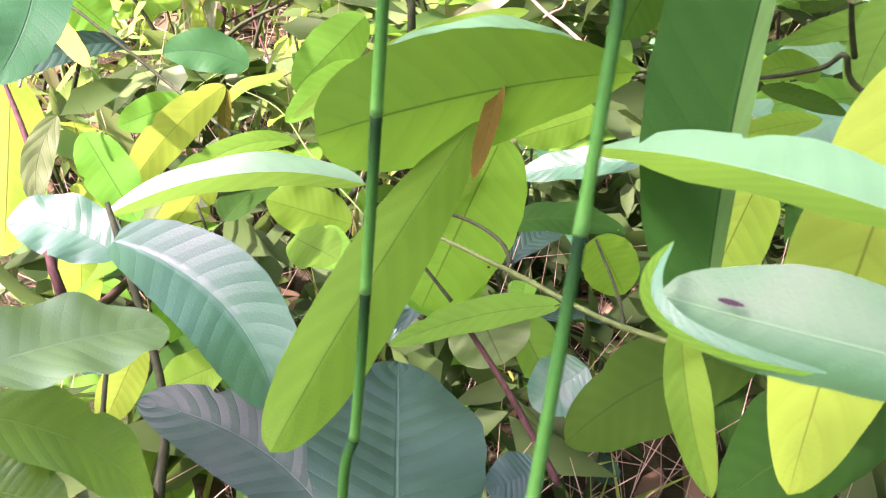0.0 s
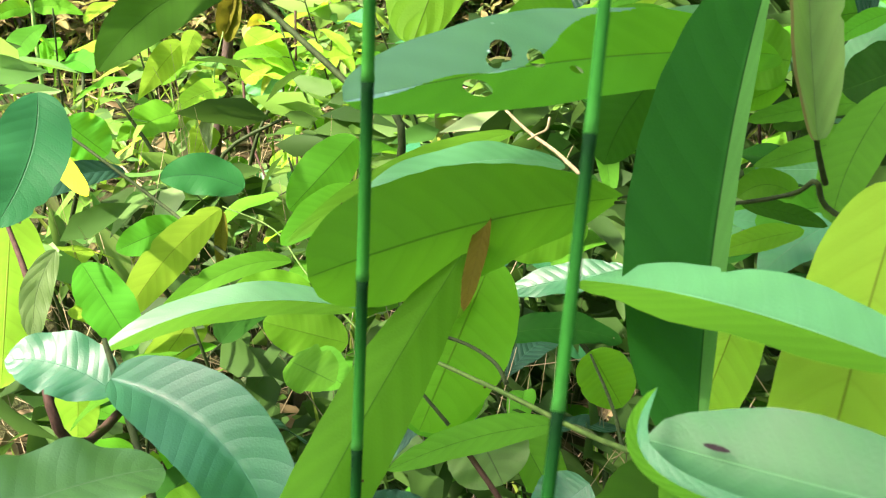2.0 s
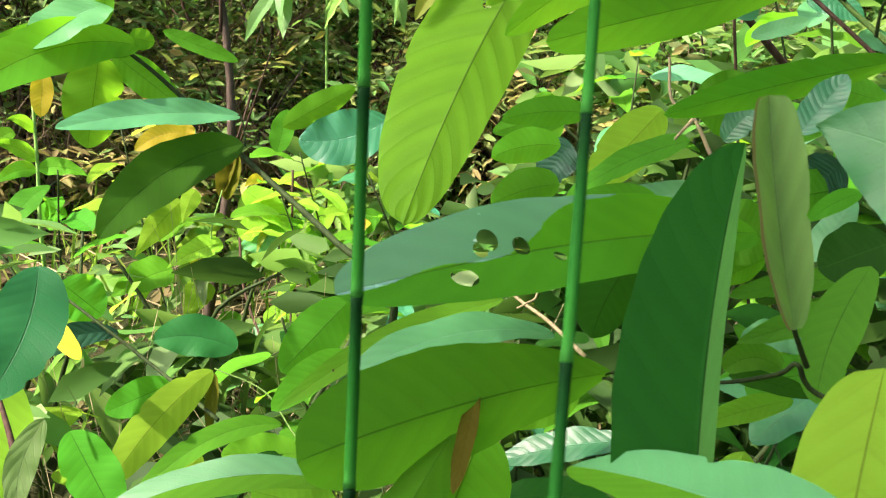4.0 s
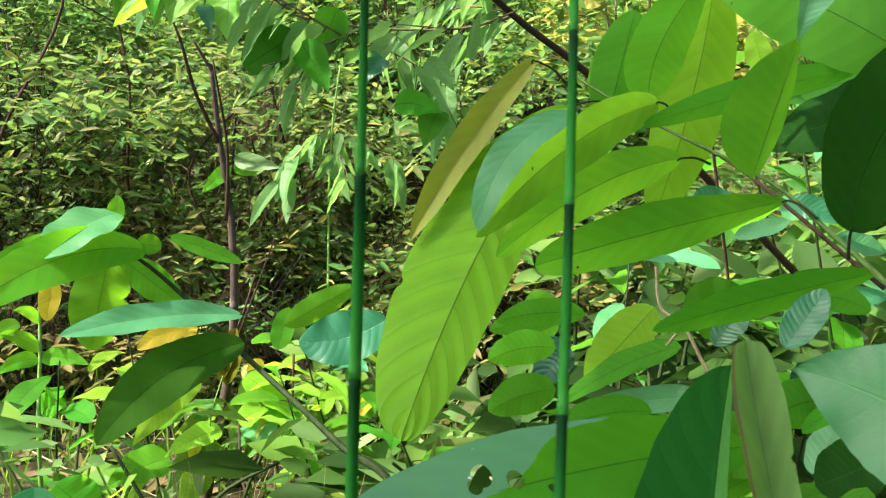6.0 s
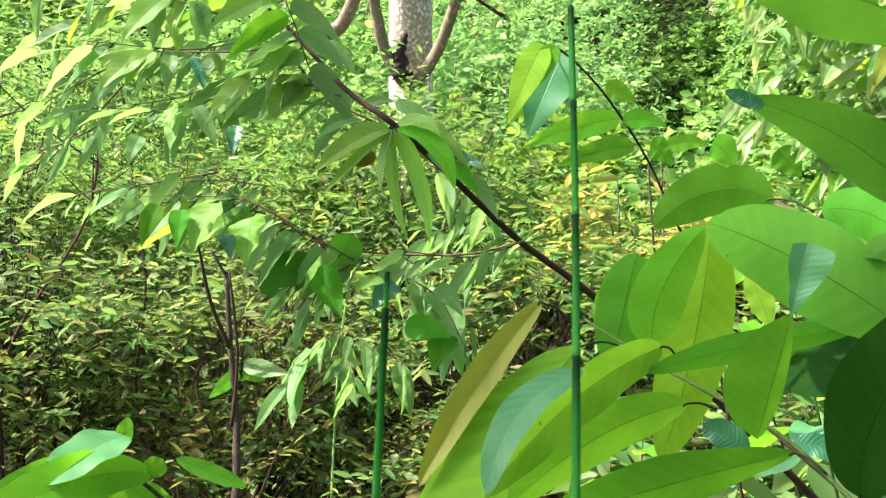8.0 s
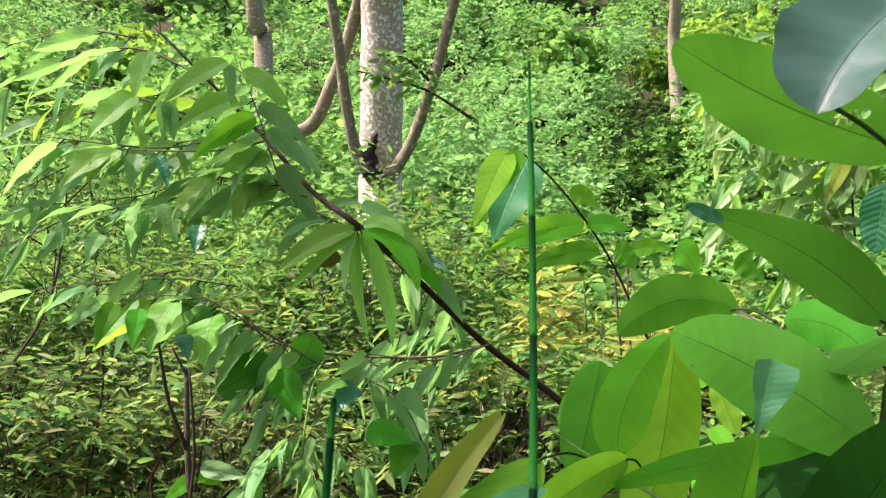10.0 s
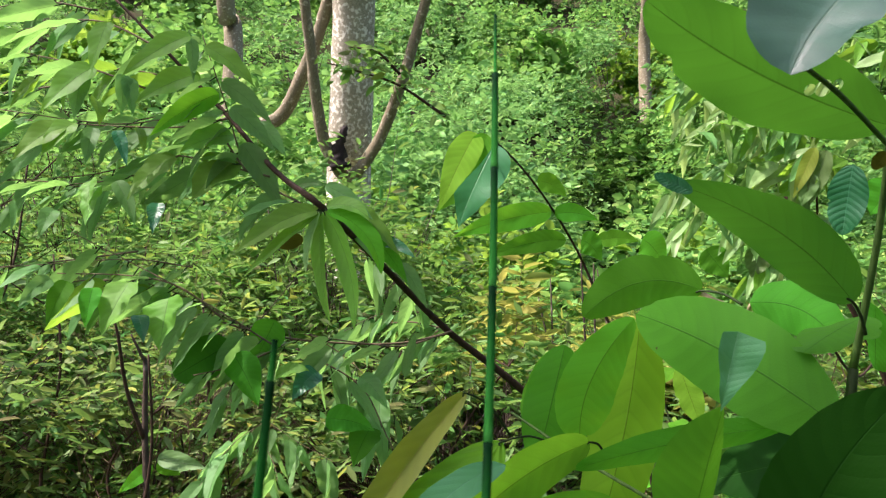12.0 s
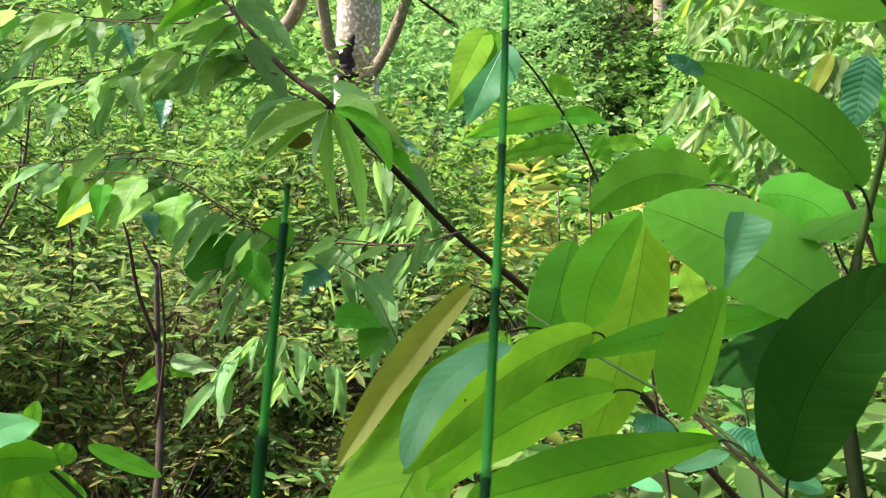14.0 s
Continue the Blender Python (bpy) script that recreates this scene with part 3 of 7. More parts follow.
# ---- ground and distance ----
def ground_sheet():
    xs = sorted({round(v, 3) for v in [*np.linspace(-12, 12, 97), *np.linspace(-60, 60, 41), -400, -200, 200, 400]})
    ys = sorted({round(v, 3) for v in [*np.linspace(-4, 14, 73), *np.linspace(14, 60, 40), -400, -120, -30, 120, 250, 600]})
    verts = [(x, y, terrain(x, y)) for y in ys for x in xs]
    w = len(xs)
    faces = [(j * w + i, j * w + i + 1, (j + 1) * w + i + 1, (j + 1) * w + i) for j in range(len(ys) - 1) for i in range(w - 1)]
    me = bpy.data.meshes.new("ground")
    me.from_pydata(verts, [], faces)
    return tagged(linked("ground", smooth(me), SOIL), "brown forest floor that climbs into a bank", "ground", kind="structure")


ground_sheet()


def scattered(name, count, length, ratio, material, label, category, seed, upright=False, x=(-4, 4), y=(0.8, 9)):
    rng = np.random.default_rng(seed)
    P = np.stack([rng.uniform(*x, count), rng.uniform(*y, count), np.zeros(count)], 1)
    P[:, 2] = [terrain(a, b) + 0.004 for a, b, _ in P]
    D = rng.normal(0, 1, (count, 3))
    D[:, 2] = np.abs(D[:, 2]) * 2.5 + 1.2 if upright else np.abs(D[:, 2]) * 0.25
    N = rng.normal(0, 0.35, (count, 3)) + ((0, 0, 1) if not upright else (0, -0.6, 0.2))
    me = leaves_mesh(P, D, N, length * rng.uniform(0.4, 1.3, count), ratio)
    return tagged(linked(name, me, material), label, category, kind="stuff")


scattered("leaf_litter", 26000, 0.10, 0.45, LITTER, "brown dead leaves lying on the ground", "leaf litter", 5, x=(-7, 7), y=(-6, 9))
scattered("grass", 12000, 0.28, 0.035, GRASS, "thin grass blades among the plants", "grass", 6, True, x=(-6, 6), y=(-5, 8))


def dry_sticks(name, count, x, y, size, radius, up, material, label, seed):
    rng = np.random.default_rng(seed)
    P = np.stack([rng.uniform(*x, count), rng.uniform(*y, count), np.zeros(count)], 1)
    P[:, 2] = [terrain(a, b) + 0.006 for a, b, _ in P]
    D = rng.normal(0, 1, (count, 3))
    D[:, 2] = np.abs(D[:, 2]) * up + 0.02
    me = sticks_mesh(rng, P, D, rng.uniform(*size, count), radius)
    return tagged(linked(name, me, material), label, "dry sticks", kind="stuff")


dry_sticks("dry_stalks", 900, (-0.8, 1.1), (0.4, 2.2), (0.2, 0.6), 0.0011, 1.6, TWIG_PALE, "thin straw-coloured dry stalks between the plants", 15)
dry_sticks("fallen_twigs", 520, (-3.2, 2.2), (2.0, 5.2), (0.25, 0.9), 0.0042, 0.22, TWIG_PALE, "pale dry twigs lying on the leaf litter", 16)


def bush(name, at, height, radius, twigs, leaf_len, per, material, label, category, seed, group="", droop=0.25, wide=0.42,
         stems=4, low=0.12, bark=None, spray=0.5, lean=(0, 0), bare=0, bare_bark=TWIG_BROWN):
    """A bush or small tree: stems, and a crown of leafy sprays with gaps."""
    rng = np.random.default_rng(seed)
    x, y = at
    z = terrain(x, y)
    owner = plant(name, (x, y, z), label, category, group)
    tops = []
    for k in range(stems):
        a = rng.uniform(0, 6.28)
        out = radius * rng.uniform(0.25, 0.75)
        top = (x + math.cos(a) * out + lean[0], y + math.sin(a) * out + lean[1], z + height * rng.uniform(0.7, 0.95))
        mid = (x + math.cos(a) * out * 0.35 + rng.uniform(-0.1, 0.1), y + math.sin(a) * out * 0.35, z + height * 0.45)
        twig(owner, [(x + rng.uniform(-0.06, 0.06), y, z - 0.1), mid, top], height * 0.006 + 0.004, 0.004, bark or BARK_BROWN, name="stem", sides=6)
        tops.append((mid, top))
    clumps = max(6, twigs // (34 if name == "thicket_bush" else 22))
    cc = rng.normal(0, 1, (clumps, 3))
    cc /= np.linalg.norm(cc, axis=1, keepdims=True)
    cc *= rng.uniform(0.35, 1.0, (clumps, 1)) ** 0.5
    centre = np.array((x + lean[0] * 0.5, y + lean[1] * 0.5, z + height * (0.5 + low / 2)))
    size = np.array((radius, radius, height * (0.5 - low / 2)))
    pick = rng.integers(0, clumps, twigs)
    local = cc[pick] * 0.84 + rng.normal(0, 0.13 if name == "thicket_bush" else 0.17, (twigs, 3))
    starts = centre + local * size
    dirs = local * np.array((1, 1, 0.25 if name == "thicket_bush" else 0.5)) + rng.normal(0, 0.5, (twigs, 3)) + (0, 0, 0.12)
    me = sprays(rng, starts, dirs, spray, leaf_len, per, droop, wide, plain=name in ("bank_bush", "thicket_bush", "forest_tree"), toss=0.55 if name == "thicket_bush" else 0.75)
    me.transform(Matrix.Translation((-x, -y, -z)))
    crown = linked("crown", me, material, owner)
    tagged(crown, kind="stuff")
    if bare:
        pick = rng.integers(0, twigs, bare)
        st = starts[pick] * 0.75 + np.array((x, y, z + height * 0.3)) * 0.25 - (x, y, z)
        me = sticks_mesh(rng, st, dirs[pick] + (0, 0, 0.7), rng.uniform(0.3, 0.9, bare) * radius, 0.0024 + height * 0.0007)
        tagged(linked("brushwood", me, bare_bark, owner), kind="stuff")
    return owner


# young growth on the ground beyond the first shrubs; the darkest leaves carry painted shade
UNDERGROWTH_NEAR = (
    (-0.75, 3.0, 0.5, 0.4, 16, 0.14, CROWD_LIME), (0.1, 2.6, 0.6, 0.4, 30, 0.15, CROWD), (0.6, 2.4, 0.9, 0.45, 40, 0.16, CROWD_SHADE),
    (1.2, 2.4, 1.1, 0.5, 46, 0.16, CROWD), (1.5, 2.7, 1.2, 0.5, 46, 0.16, CROWD), (0.15, 0.75, 0.3, 0.3, 26, 0.10, CROWD_SHADE),
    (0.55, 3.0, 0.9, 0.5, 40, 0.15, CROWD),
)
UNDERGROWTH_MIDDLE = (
    (0.25, 1.5, 0.6, 0.42, 36, 0.13, CROWD_SHADE), (-0.35, 1.4, 0.5, 0.4, 34, 0.13, CROWD_SHADE), (0.75, 1.3, 0.8, 0.42, 38, 0.15, CROWD_SHADE),
    (-0.85, 1.6, 0.55, 0.35, 30, 0.12, CROWD), (-0.1, 1.0, 0.45, 0.35, 34, 0.11, CROWD_SHADE), (0.4, 1.1, 0.55, 0.35, 34, 0.12, CROWD_SHADE),
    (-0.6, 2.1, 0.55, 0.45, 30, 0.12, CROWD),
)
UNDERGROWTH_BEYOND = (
    (0.0, 2.1, 0.6, 0.45, 36, 0.14, CROWD), (0.8, 0.9, 0.6, 0.35, 32, 0.12, CROWD_SHADE), (-1.1, 2.0, 0.45, 0.4, 12, 0.12, CROWD),
    (0.55, 1.75, 0.85, 0.42, 38, 0.14, CROWD_SHADE), (-0.35, 0.7, 0.28, 0.3, 26, 0.10, CROWD_SHADE),
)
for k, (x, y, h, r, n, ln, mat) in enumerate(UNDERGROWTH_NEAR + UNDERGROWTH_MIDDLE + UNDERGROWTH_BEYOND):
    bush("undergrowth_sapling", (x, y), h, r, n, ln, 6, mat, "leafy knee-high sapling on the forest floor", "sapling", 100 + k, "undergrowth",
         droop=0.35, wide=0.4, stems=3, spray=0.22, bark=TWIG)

# thicket
THICKET_NEAR = (
    (-2.6, 4.6, 2.6, 1.0, 420, 0.109, CROWD), (-1.5, 5.2, 2.2, 1.0, 380, 0.109, CROWD), (-0.32, 5.4, 2.9, 0.9, 560, 0.116, CROWD),
    (-3.4, 5.8, 3.6, 1.3, 520, 0.116, CROWD), (-2.0, 6.6, 3.4, 1.3, 520, 0.123, CROWD), (-0.6, 6.6, 2.4, 1.1, 330, 0.123, CROWD),
    (0.6, 5.6, 1.6, 0.9, 340, 0.123, CROWD), (1.6, 5.2, 1.5, 0.9, 320, 0.145, CROWD_YELLOW),
)
THICKET_MIDDLE = (
    (2.6, 5.0, 1.9, 0.9, 340, 0.145, CROWD), (0.9, 7.0, 2.3, 1.0, 380, 0.131, CROWD_YELLOW), (-4.6, 6.6, 4.4, 1.5, 520, 0.131, CROWD),
    (3.6, 6.0, 2.6, 1.1, 380, 0.160, CROWD), (-1.9, 4.0, 1.8, 0.65, 170, 0.102, CROWD_OLIVE), (-3.1, 3.6, 1.9, 0.7, 190, 0.109, CROWD_OLIVE),
    (2.0, 6.8, 2.2, 1.0, 360, 0.145, CROWD_YELLOW), (-0.95, 4.3, 1.7, 0.65, 170, 0.102, CROWD_OLIVE),
)
THICKET_BEYOND = (
    (0.2, 4.2, 1.5, 0.6, 130, 0.116, CROWD_OLIVE), (1.2, 3.8, 1.1, 0.6, 200, 0.145, CROWD), (3.2, 4.0, 2.0, 0.8, 260, 0.174, CROWD),
    (-0.42, 6.0, 3.0, 0.55, 380, 0.12, CROWD), (1.1, 5.1, 2.3, 0.5, 130, 0.2, CROWD_OCHRE), (1.6, 5.6, 2.45, 0.5, 130, 0.2, CROWD_OCHRE),
    (0.45, 4.5, 1.75, 0.5, 220, 0.12, CROWD),
)
THICKET_FLOOR = (
    (-1.0, 3.75, 0.75, 0.55, 110, 0.10, CROWD_DRY), (-0.35, 4.0, 0.8, 0.5, 110, 0.10, CROWD_OLIVE), (-1.75, 3.6, 0.8, 0.55, 110, 0.10, CROWD_DRY),
    (-2.5, 3.5, 0.75, 0.5, 100, 0.10, CROWD), (-1.35, 4.3, 0.95, 0.55, 110, 0.10, CROWD_OLIVE), (0.35, 3.7, 0.8, 0.45, 100, 0.10, CROWD_DRY),
    (-0.65, 3.55, 0.5, 0.45, 70, 0.09, CROWD),
)
for k, (x, y, h, r, n, ln, mat) in enumerate(THICKET_NEAR + THICKET_MIDDLE + THICKET_BEYOND + THICKET_FLOOR):
    bush("thicket_bush", (x, y), h, r, int(n * 2.0), ln * 0.62, 12, mat, "dense wild bush of small green leaves", "bush", 200 + k, "thicket", stems=5, wide=0.36, bare=320, low=0.28 if mat is CROWD_OLIVE else 0.12, bare_bark=(TWIG_BROWN, TWIG_TAN, BARK_BROWN, TWIG_TAN)[k % 4])


def bare_sapling(at, height, seed):
    """A thin dark sapling with a few bare side twigs."""
    rng = random.Random(seed)
    x, y = at
    z = terrain(x, y)
    owner = plant("bare_sapling", (x, y, z), "thin dark sapling with few bare twigs", "sapling", "bare saplings")
    line = [Vector((x + rng.uniform(-0.1, 0.1) * k, y + rng.uniform(-0.05, 0.05) * k, z - 0.05 + height * k / 4)) for k in range(5)]
    twig(owner, line, 0.011, 0.004, TWIG_BROWN, name="trunk", rough=0.12)
    path = spline(line, 8)
    for k in range(7):
        p = path[rng.randrange(8, len(path) - 2)]
        a, ln = rng.uniform(0, 6.28), rng.uniform(0.2, 0.55)
        mid = p + Vector((math.cos(a) * ln * 0.5, math.sin(a) * ln * 0.5, ln * 0.25))
        twig(owner, [p, mid, p + Vector((math.cos(a) * ln, math.sin(a) * ln, ln * rng.uniform(0.4, 0.9)))], 0.004, 0.0018, TWIG_BROWN)


for k, (x, y, h) in enumerate(((-1.75, 3.5, 2.3), (-1.35, 3.9, 2.0), (-2.05, 4.0, 2.6), (-0.55, 4.3, 1.9), (-0.15, 4.1, 1.6), (-1.0, 3.75, 1.5), (0.35, 4.2, 1.7), (-2.4, 3.7, 2.4))):
    bare_sapling((x, y), h, 60 + k)

# bank behind
k = 0
rng_bank = random.Random(77)
for y in (9.5, 11.0, 13.0, 15.5, 18.5, 22.0, 27.0, 33.0, 40.0):
    x = -0.62 * y - 1
    while x < 0.72 * y + 1:
        k += 1
        h = rng_bank.uniform(1.6, 3.0) * (0.8 + y / 40)
        if 10 < y < 19 and abs(x - 0.267 * y) < 0.9:
            h *= 0.5
        yy = y + rng_bank.uniform(-0.8, 0.8)
        mat, wide, size = ((CROWD_FAR, 0.7, 1.0), (CROWD_FAR, 0.55, 0.75), (CROWD_MIST, 0.3, 0.9), (CROWD_LIME, 0.75, 1.25), (CROWD_FAR, 0.8, 1.3), (CROWD_FAR, 0.65, 0.9), (CROWD_MIST, 0.45, 0.8), (CROWD_FAR, 0.7, 1.1))[rng_bank.randrange(8)]
        bush("bank_bush", (x, yy), h, h * 0.62, 520 if y < 17 else 330, (0.085 + y * 0.0042) * size, 11, mat,
             "bright green bush on the far bank", "bush", 400 + k, "bank bushes", stems=3, spray=0.75, wide=wide)
        x += rng_bank.uniform(1.5, 2.3) * (0.75 + y / 36)

for k, (x, y, h) in enumerate(((0.6, 12.6, 3.8), (1.7, 13.2, 2.4), (0.5, 14.2, 4.4), (6.5, 13.6, 3.6), (-0.9, 12.4, 3.6), (7.4, 15.0, 4.2))):
    bush("bank_bush", (x, y), h, h * 0.55, 720, 0.115, 12, (CROWD_MIST, CROWD_FAR)[k % 2], "bright green bush on the far bank", "bush", 700 + k, "bank bushes", stems=3, spray=0.7, wide=0.6)

# the hollow's shade is painted: these bushes get near-black green leaves
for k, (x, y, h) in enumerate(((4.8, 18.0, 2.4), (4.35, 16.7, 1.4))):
    bush("bank_bush", (x, y), h, h * 0.5, 300, 0.16, 8, CROWD_SHADE, "bush in a hollow of the bank, shade put into its leaf colour", "bush", 740 + k, "bank bushes", stems=4, spray=0.5, wide=0.4, bare=120)

bush("bank_bush", (6.7, 16.4), 4.1, 1.5, 540, 0.15, 11, CROWD_FAR, "bright green bush on the far bank", "bush", 721, "bank bushes", stems=3, spray=0.7, wide=0.6)
bush("bank_bush", (-1.75, 9.6), 5.0, 1.2, 560, 0.125, 12, CROWD_FAR, "bright green bush on the far bank", "bush", 720, "bank bushes", stems=3, spray=0.6, wide=0.6)

# unseen tree, added so that its crown keeps the sun off the nearest shrubs
bush("forest_tree", (-4.85, -1.4), 9.4, 1.15, 210, 0.17, 9, CROWD, "unseen tree added to shade the shrubs", "tree", 800, stems=3, low=0.62, spray=0.5, wide=0.5)

# unseen trees and bushes, added beside and behind the camera to block sky light
for k, (x, y, h, r) in enumerate(((3.9, -0.6, 6.5, 1.9), (5.2, 2.6, 7.5, 2.0), (2.6, -3.6, 7.0, 2.0), (-0.4, -5.0, 8.0, 2.2), (-3.4, -6.4, 8.0, 2.2), (6.4, -3.4, 8.0, 2.2), (7.2, 6.0, 8.0, 2.3), (3.4, -7.4, 9.0, 2.4))):
    bush("forest_tree", (x, y), h, r, 300, 0.2, 9, CROWD, "unseen tree added around the view to block sky light", "tree", 810 + k, "wood", stems=3, low=0.3, spray=0.8, wide=0.5)
for k, (x, y, h, r) in enumerate(((2.1, 0.2, 1.9, 0.75), (2.6, 1.5, 2.0, 0.8), (1.9, -1.5, 1.6, 0.8), (0.2, -2.0, 1.3, 0.8), (-1.5, -1.9, 1.3, 0.8), (-2.8, -0.6, 1.4, 0.8), (-3.2, 1.0, 1.6, 0.8), (-2.4, -3.2, 1.8, 1.0), (-4.4, 2.6, 2.0, 1.0), (3.6, 1.0, 2.2, 0.9), (-5.6, 0.6, 2.2, 1.0), (1.2, -3.2, 1.8, 1.0))):
    bush("thicket_bush", (x, y), h, r, 170, 0.13, 9, CROWD, "dense wild bush of small green leaves", "bush", 840 + k, "thicket", stems=4, spray=0.4)

# ---- forest trees ----
def leafy_twig(owner, points, seed):
    rng = np.random.default_rng(seed)
    twig(owner, points, 0.012, 0.005, TWIG_BROWN)
    path = np.array([tuple(p) for p in spline(points, 10)])
    dirs = rng.normal(0, 1, (len(path), 3)) * (1, 1, 0.4)
    me = sprays(rng, path, dirs, 0.2, 0.1, 3, 0.3, 0.45)
    me.transform(Matrix.Translation(-owner.location))
    tagged(linked("foliage", me, CROWD, owner), kind="stuff")


pale_tree = plant("forest_tree", (-0.353, 6.782, -0.05), "tall pale-barked tree with lichen, forked limbs and a rotten hollow", "tree")
twig(pale_tree, [(-0.353, 6.782, -0.2), (-0.303, 6.782, 2.946), (-0.296, 6.644, 3.417), (-0.28, 6.268, 4.332), (-0.277, 5.763, 5.186), (-0.177, 5.763, 7.686)], 0.185, 0.15, BARK_PALE, name="trunk", sides=16, rough=0.03, per=10)
twig(pale_tree, [(-0.291, 6.572, 3.073), (-0.368, 6.502, 3.149), (-0.476, 6.394, 3.326), (-0.54, 6.237, 3.623), (-0.581, 6.054, 3.942), (-0.638, 5.804, 4.34), (-0.687, 5.5, 4.759)], 0.052, 0.035, BARK_TAN, name="limb", sides=10, rough=0.08)
twig(pale_tree, [(-0.291, 6.572, 3.073), (-0.195, 6.463, 3.157), (-0.051, 6.352, 3.374), (0.087, 6.178, 3.717), (0.181, 6.044, 4.02), (0.269, 5.842, 4.324), (0.363, 5.531, 4.762)], 0.05, 0.035, BARK_TAN, name="limb", sides=10, rough=0.08)
twig(pale_tree, [(-1.015, 6.708, 3.55), (-0.842, 6.698, 3.647), (-0.682, 6.521, 3.914), (-0.534, 6.373, 4.277), (-0.424, 6.111, 4.613), (-0.366, 5.868, 5.022)], 0.06, 0.045, BARK_TAN, name="limb", sides=10, rough=0.08)
twig(pale_tree, [(-0.352, 6.42, 3.13), (-0.372, 6.40, 3.26), (-0.345, 6.37, 3.36), (-0.318, 6.36, 3.45)], 0.075, 0.018, HOLLOW, name="hollow", label="dark rotten hollow", rough=0.35)
leafy_twig(pale_tree, [(0.422, 6.084, 3.453), (0.085, 6.021, 3.653), (-0.203, 5.984, 3.733), (-0.449, 5.99, 3.798)], 900)
leafy_twig(pale_tree, [(0.082, 5.99, 3.727), (-0.085, 5.929, 3.867), (-0.287, 5.911, 3.892)], 901)

second_tree = plant("forest_tree", (-2.33, 12.33, terrain(-2.33, 12.33)), "slim pale tree trunk behind the thicket", "tree")
twig(second_tree, [(-2.33, 12.33, terrain(-2.33, 12.33) - 0.2), (-2.326, 12.333, 6.542), (-2.411, 12.052, 7.116), (-2.439, 11.495, 8.127)], 0.15, 0.12, BARK_TAN, name="trunk", sides=12)

far_tree = plant("forest_tree", (5.91, 18.65, terrain(5.91, 18.65)), "slim pale tree trunk on the bank", "tree")
twig(far_tree, [(5.91, 18.65, terrain(5.91, 18.65) - 0.1), (5.91, 18.655, 9.593), (5.848, 18.176, 10.625), (5.682, 17.311, 12.221)], 0.15, 0.12, BARK_TAN, name="trunk", sides=12)

# ---- near plants ----
def leaf_row(owner, points, count, length, seed, material, wide=0.3, hang=0.95, radius=0.0016, bark=None):
    """A thin twig with drooping leaves in two ranks."""
    rng = random.Random(seed)
    twig(owner, points, radius, radius * 0.45, bark or TWIG_TAN)
    path = spline(points, 12)
    for k in range(count):
        f = (k + rng.uniform(0.1, 0.9)) / count * (len(path) - 2)
        i = int(f)
        p = path[i].lerp(path[i + 1], f - i)
        t = (path[i + 1] - path[i]).normalized()
        s = t.cross(Vector((0, 0, 1))).normalized() * (1 if k % 2 else -1)
        d = (t * rng.uniform(0.2, 0.8) + s * rng.uniform(0.15, 0.8) + Vector((-0.25, 0, -hang * rng.uniform(0.4, 1.3)))).normalized()
        ln = length * rng.uniform(0.65, 1.2)
        up = (s * -0.6 + Vector((rng.uniform(-0.5, 0.5), rng.uniform(-0.9, 0.3), 0.7))).normalized()
        leaf(owner, material, p + d * ln * 0.1, p + d * ln * 1.1, up, ln * wide * rng.uniform(0.8, 1.2), arch=up * ln * 0.07,
             shape=(0.5, 0.95), fold=rng.uniform(0.15, 0.5), stalk=p)

def frond(owner, points, count, length, seed):
    """A feathery leaf: a thin stalk with narrow leaflets that hang from both its sides."""
    rng = random.Random(seed)
    stalk = twig(owner, points, 0.0016, 0.0007, STALK, name="stalk", sides=5)
    path = spline(points, 12)
    for k in range(count * 2):
        f = (k // 2 + 0.3 + rng.uniform(0, 0.4)) / count * (len(path) - 2)
        i = int(f)
        p = path[i].lerp(path[i + 1], f - i)
        t = (path[i + 1] - path[i]).normalized()
        s = Vector((0.1, 1.0, 0.0)) * (1 if k % 2 else -1)
        d = (t * rng.uniform(-0.25, 1.0) + s * rng.uniform(0.1, 0.6) + Vector((0, 0, -rng.uniform(0.15, 1.0)))).normalized()
        ln = length * rng.uniform(0.75, 1.15) * (1.0 - 0.3 * f / len(path))
        up = (Vector((0.2, -1.0, 0.5)) + Vector((rng.uniform(-0.5, 0.5), 0, rng.uniform(-0.4, 0.4)))).normalized()
        leaflet = leaf(owner, (FEATHER, FEATHER, SHOOT, HANG)[rng.randrange(4)], p, p + d * ln, up, ln * rng.uniform(0.19, 0.28), arch=up * ln * rng.uniform(-0.05, 0.12),
             shape=(0.5, 0.9), fold=rng.uniform(0.15, 0.4), name="leaflet", fine=False)
        leaflet.parent, leaflet.matrix_basis = stalk, Matrix.Translation(-stalk.location) @ leaflet.matrix_basis


def jointed_stem(owner, points, thick=0.0021):
    """A thin stem in joints that swell a little at each node and taper to the tip."""
    path = spline(points, 40)
    step, run, start = 0.062, 0.0, 0
    for i in range(1, len(path)):
        run += (path[i] - path[i - 1]).length
        if run >= step or i == len(path) - 1:
            piece = path[start:i + 1]
            r = thick * (1.0 - 0.12 * i / len(path)) * min(1.0, 0.45 + 12.0 * (len(path) - i) / len(path))
            if len(piece) > 1:
                keep = [piece[0], piece[len(piece) // 2], piece[-1]] if len(piece) > 2 else piece
                twig(owner, keep, r * 1.02, r * 0.98, STEM, name="joint", rough=0.01, per=10, sides=12, knots=((0.0, 0.10), (1.0, 0.08)))
            start, run = i, 0.0


